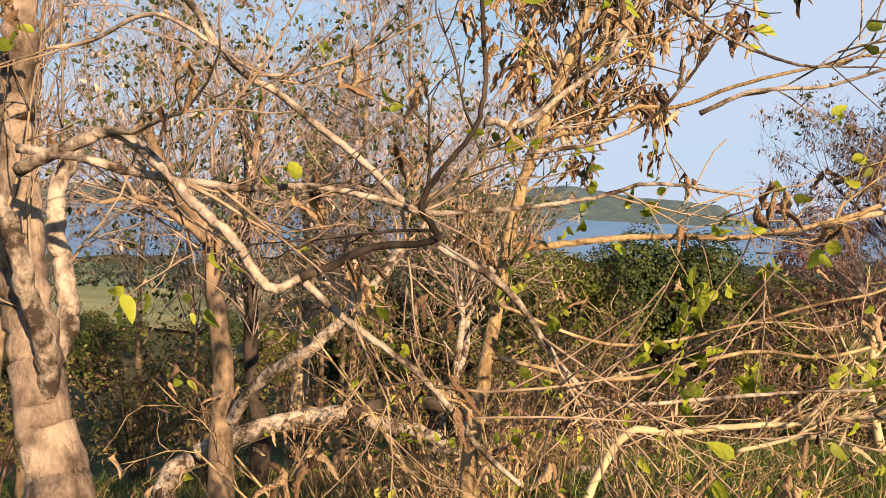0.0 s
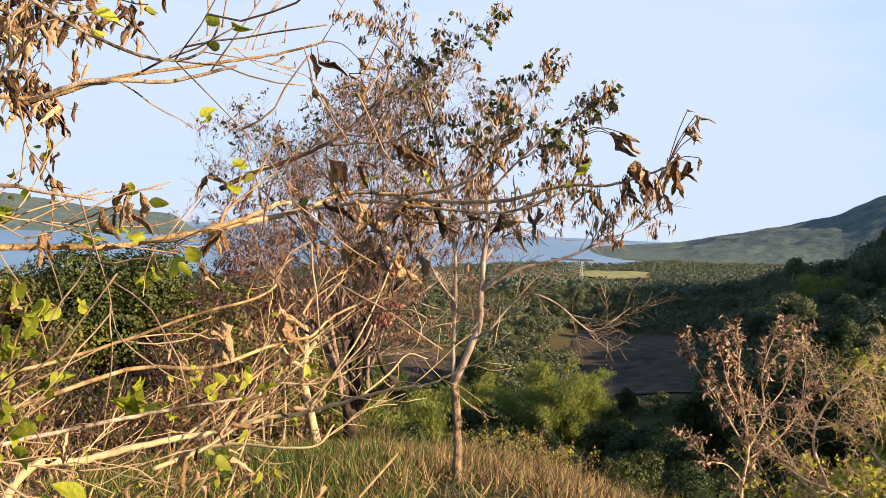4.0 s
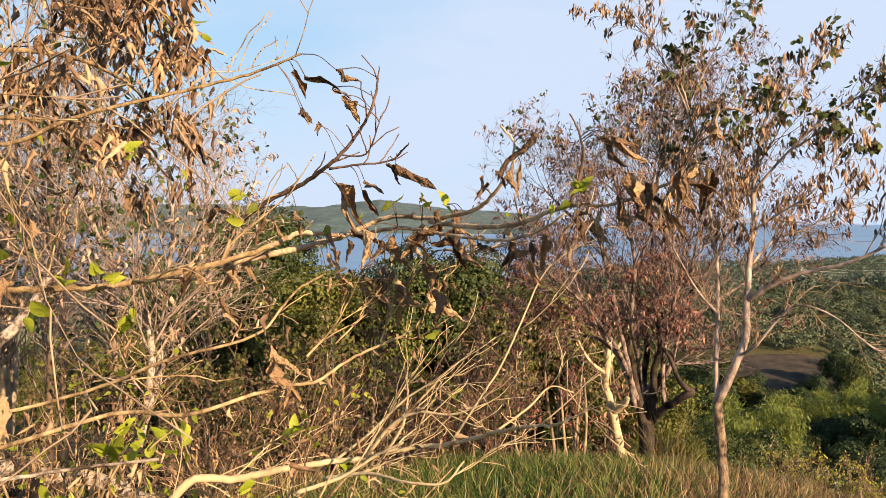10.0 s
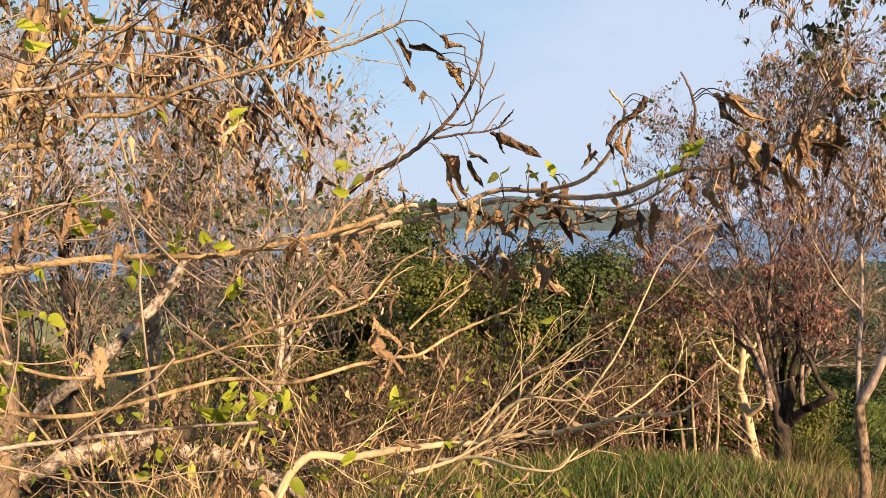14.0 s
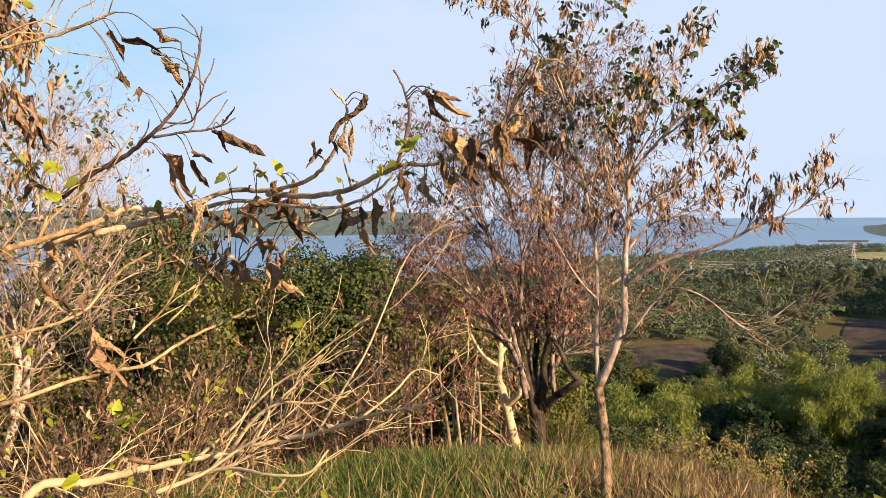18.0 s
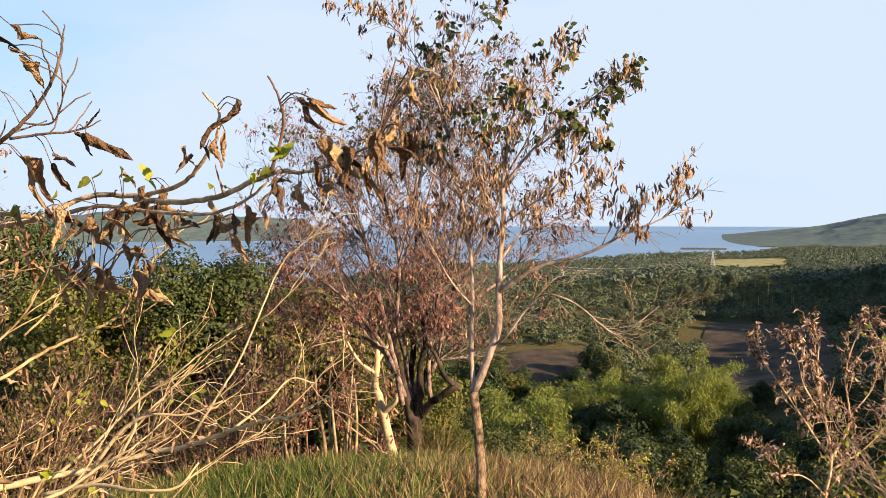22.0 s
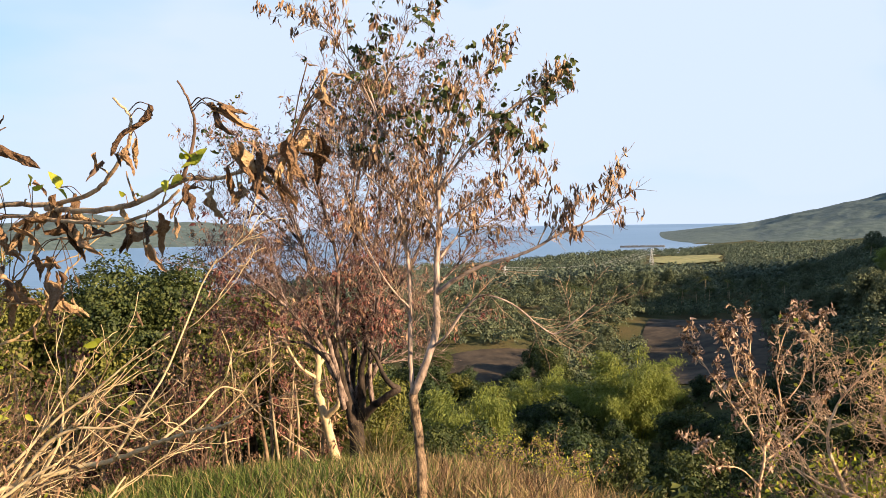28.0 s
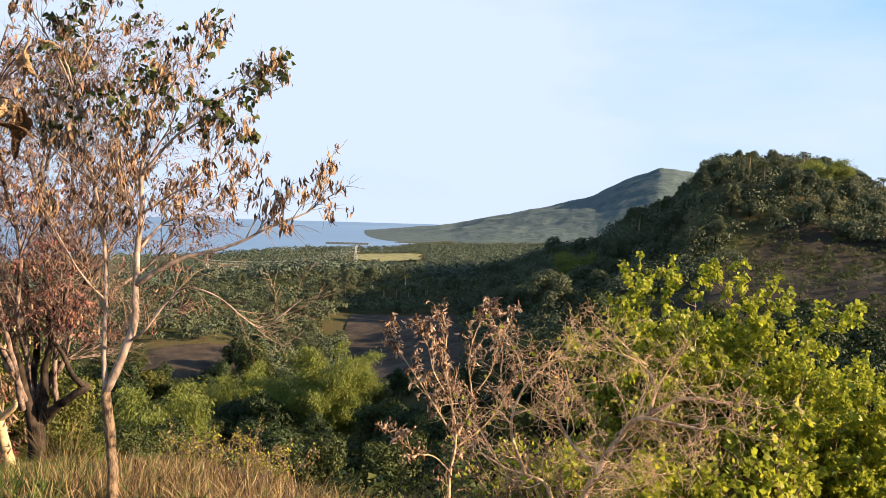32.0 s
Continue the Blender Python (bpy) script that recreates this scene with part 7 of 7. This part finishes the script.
leaf_cloud(stem, "bough_leaves", M_DRY, [t for t in tips if t[0][0] + stem.location.x < -0.7 and t[0][2] + stem.location.z < 0.2], 0.3, 0.07, WITHER_T, rng, "small curled dry leaves", 1.4, 0.4)
leaf_objects(stem, SHOOT_LEAVES, GREEN_MESH, rng)
tips = bough(stem, "lower_bough", LOWER_TWIG, M_TWIG, rng, [(4, 0.2, 0.25, 45, 0.2, 0.1), (3, 0.2, 0.12, 45, 0.2, 0.1)], "thin pale bough")
leaf_objects(stem, TWIG_LEAVES, DRY_MESH, rng)
leaf_objects(stem, STEM_GREEN + STEM_GREEN_LOW, GREEN_MESH, rng, 0.75)
shoots = []
for cx, cy, cz in ((-1.72, 0.97, -0.27), (-1.70, 0.95, -0.40), (-1.67, 0.90, -0.19), (-1.78, 1.03, -0.37), (-1.45, 1.64, -0.49), (-1.40, 1.68, -0.46), (-1.17, 1.94, -0.49)):
    for _ in range(7):
        q = np.array([cx, cy, cz]) + rng.normal(0, 0.022, 3)
        shoots.append(tuple(np.concatenate([q, q + unit(rng.normal(0, 1, 3)) * rng.uniform(0.05, 0.09)])))
leaf_objects(stem, shoots, GREEN_MESH, rng, 0.62)
shoot_lines = [([(-1.80, 1.24, -0.51), (-1.76, 1.08, -0.42), (-1.72, 0.97, -0.30), (-1.67, 0.90, -0.19)], 0.004, 0.002),
               ([(-1.62, 1.90, -0.60), (-1.52, 1.76, -0.54), (-1.45, 1.64, -0.49), (-1.40, 1.68, -0.44)], 0.004, 0.002),
               ([(-1.45, 2.05, -0.62), (-1.3, 2.0, -0.55), (-1.17, 1.94, -0.49)], 0.004, 0.002)]
bough(stem, "green_shoot", shoot_lines, M_TWIG, rng, [], "thin leafy green shoot")
rosette = [tuple(np.array(r) + np.concatenate([rng.normal(0, 0.012, 3), rng.normal(0, 0.035, 3)])) for r in (STEM_GREEN + STEM_GREEN_LOW) * 2]
leaf_objects(stem, rosette, GREEN_MESH, rng, 0.5)
leaf_cloud(stem, "twig_leaves", M_DRY, tips, 0.15, 0.07, WITHER_T, rng, "dry curled leaves", 1.4, 0.4)

x, y, z = BARE_BOUGH[0][0][0]
foot = ([(x - 0.35, y - 0.25, float(land(x - 0.35, y - 0.25)) - 0.1), (x - 0.2, y - 0.1, (z + float(land(x, y))) / 2)] + BARE_BOUGH[0][0], 0.026, BARE_BOUGH[0][2])
bare, tips = limb_tree("dead_bough_shrub", "dead sprawling shrub of bare pale twigs", [foot] + BARE_BOUGH[1:], M_BARK_PALE, rng,
                       [(5, 0.12, 0.42, 30, 0.10, 0.05), (3, 0.2, 0.2, 34, 0.12, 0.02)], "bush", first_kids=True, thick=0.004)
leaf_cloud(bare, "dry_leaves", M_DRY, tips, 0.1, 0.06, WITHER_T, rng, "few dry leaves", 1.0, 0.6)

grey, tips = limb_tree("grey_barked_tree", "stout pale-barked tree with crooked crossing boughs", on_ground(GREY_TREE), M_BARK_MOTTLE, rng,
                       [(4.5, 0.15, 0.6, 45, 0.12, 0.06), (6, 0.2, 0.32, 48, 0.15, 0.03)], first_kids=False, twig_bark=M_BARK_SLIM, limb_bark=M_BARK_GREY, thick=0.0045)
tips += bough(grey, "dark_bough", DARK_BOUGH, M_BARK_DARK, rng, [(4, 0.3, 0.4, 50, 0.2, 0.06), (4, 0.2, 0.2, 50, 0.2, 0.03)], "dark crooked bough")
tips = [t for t in tips if t[0][0] + grey.location.x < -1.35]
leaf_cloud(grey, "dry_leaves", M_DRY_ONE, tips, 0.2, 0.08, WITHER_T, rng, "curled brown leaves", 1.7, 0.35, 0.02, 4, 290)
leaf_cloud(grey, "green_leaves", M_GREEN_ONE, tips, 0.22, 0.055, LEAF_T, rng, "fresh yellow-green leaves", 0.4, 0.7, 0.02, 3, 280)

arch, tips = limb_tree("arched_limb_tree", "low arching limb with pale lichen and scorched bark", on_ground(ARCH_LIMB), M_BARK_GREY, rng,
                       [(1.4, 0.2, 0.9, 45, 0.2, 0.2), (5, 0.2, 0.5, 45, 0.2, 0.1)], first_kids=True, twig_bark=M_TWIG)
tips += bough(arch, "scorched_limb", ARCH_DARK, M_BARK_DARK, rng, [(4, 0.3, 0.8, 50, 0.2, 0.2), (4, 0.2, 0.4, 50, 0.2, 0.03)], "black scorched limb")
leaf_cloud(arch, "dry_leaves", M_DRY, tips, 0.3, 0.10, DRY_T, rng, "dry brown leaves", 1.2, 0.5)
for nm, lines, bark, label in (("brown_trunk_tree", BROWN_TRUNK, M_BARK_BROWN, "brown-trunked tree with a fine twiggy crown"),
                               ("mottled_trunk_tree", MOTTLED_TRUNK, M_BARK_TAN, "upright tree with a mottled tan trunk"),
                               ("back_trunk_tree", BACK_TRUNK, M_BARK_DARK, "slender dark-trunked tree with a twiggy crown"),
                               ("twin_stem_tree", TWIN_STEM, M_BARK_GREY, "twin-stemmed small tree with grey bark")):
    top, tips = limb_tree(nm, label, on_ground(lines), bark, rng,
                          [(5.5, 0.40, 1.8, 48, 0.13, 0.12), (8, 0.12, 0.8, 45, 0.18, 0.06), (4, 0.2, 0.34, 45, 0.2, 0.04)], first_kids=True, twig_bark=M_TWIG_WOOD)
    leaf_cloud(top, "dry_leaves", M_PEACH, tips, 0.2, 0.085, DRY_T, rng, "pale dry leaves", 1.4, 0.4, 0.03, 3)
    leaf_cloud(top, "green_leaves", M_OLIVE, tips, 0.26, 0.07, FLAT_T, rng, "small dull green leaves", 0.4, 0.7, 0.03, 3)

# tall twiggy trees of the wood beside the path
for k, (x, y, h) in enumerate(((-6.6, 8.6, 6.2), (-7.8, 8.6, 6.8), (-9.4, 10.8, 6.5), (-10.4, 8.9, 7.0), (-10.8, 12.2, 7.2), (-8.4, 13.4, 6.6), (-12.5, 9.5, 7.0), (-9.6, 4.6, 6.6), (-11.6, 6.6, 7.0), (-13.5, 12.5, 7.4))):
    thin_tree(x, y, h, rng, M_BARK_BROWN, (M_OLIVE, M_PEACH, M_PEACH)[k % 3], ("tall thin tree with a fine twiggy crown of small leaves", "tall thin tree with a fine crown of pale dry leaves")[k % 3 > 0], 0.27, 0.085, 0.3, "tall thin trees", 6.5, "tall_thin_tree", M_TWIG_WOOD, 0.7)

# ---- grass ----
def grass(name, mat, label, count, area, length, seed, lean=0.35):
    r = np.random.default_rng(seed)
    p = area(r, count)
    p = p[~((abs(p[:, 0] - 0.1) < 0.55) & (p[:, 1] > 5) & (p[:, 1] < 8.3) & (r.random(len(p)) < 0.85))]
    z = land(p[:, 0], p[:, 1]) - 0.03
    d = unit(np.stack([r.normal(0, lean, len(p)) - 0.12, r.normal(0, lean, len(p)), np.ones(len(p))], -1))
    buf = Buf()
    size = length * r.uniform(0.45, 1.25, len(p))
    buf.stamp(BLADE_T, np.column_stack([p, z]), frames_along(d, r), np.column_stack([np.full(len(p), 0.32), size, size]))
    return tagged(part(name, buf, mat), label, "grass", kind="stuff")


def patch(cx, cy, sx, sy):
    def area(r, n):
        c = r.normal(0, 1, (n // 9 + 1, 2)) * (sx, sy) + (cx, cy)
        return np.repeat(c, 9, 0)[:n] + r.normal(0, 0.09, (n, 2))
    return area


def box(x0, x1, y0, y1):
    def area(r, n):
        c = np.column_stack([r.uniform(x0, x1, n // 7 + 1), r.uniform(y0, y1, n // 7 + 1)])
        return np.repeat(c, 7, 0)[:n] + r.normal(0, 0.08, (n, 2))
    return area


grass("dry_grass", M_STRAW, "tall dry straw-coloured grass", 20000, box(-7, 2.2, 4.5, 14), 0.2, 51, 0.45)
grass("dry_grass", M_STRAW_RED, "reddish straw grass on the brow of the slope", 20000, patch(0.3, 9.9, 0.9, 1.6), 0.32, 52, 0.65)
grass("green_grass", M_GRASS, "tufts of fresh green grass", 44000, patch(-2.2, 9.6, 1.4, 1.9), 0.34, 53, 0.7)
grass("green_grass", M_GRASS, "green grass between the trees", 12000, box(-11, -2, 4, 14), 0.24, 54)
grass("dry_grass", M_STRAW, "long nodding wisps of dry grass", 4200, box(-5, 3.5, 5.5, 12), 0.46, 56, 0.7)
grass("dry_grass", M_STRAW, "pale tuft of long dry grass at the tree's foot", 120, patch(-0.55, 12.8, 0.08, 0.08), 1.05, 57, 0.6)
grass("green_grass", M_GRASS, "rough grass beyond the trunks", 14000, box(-20, -5, 1, 9), 0.3, 58, 0.45)
grass("dry_grass", M_STRAW, "short dry grass round the path", 22000, box(-6, 5, -4, 4.6), 0.12, 59, 0.5)
grass("dry_grass", M_STRAW, "thin dry grass under the trees", 8000, box(-11, -3, 4, 14), 0.3, 55)
grass("dry_grass", M_STRAW_RED, "orange-brown dry grass under the arching limb", 7000, patch(-5.7, 7.7, 0.7, 0.7), 0.42, 60, 0.7)
grass("dry_grass", M_STRAW, "pale nodding straw under the arching limb", 4500, patch(-5.2, 7.8, 0.6, 0.5), 0.5, 61, 0.8)
grass("dry_grass", M_STRAW, "sunlit straw on the slope round the brown shrub", 9000, patch(4.8, 9.9, 0.9, 0.9), 0.4, 62, 0.7)
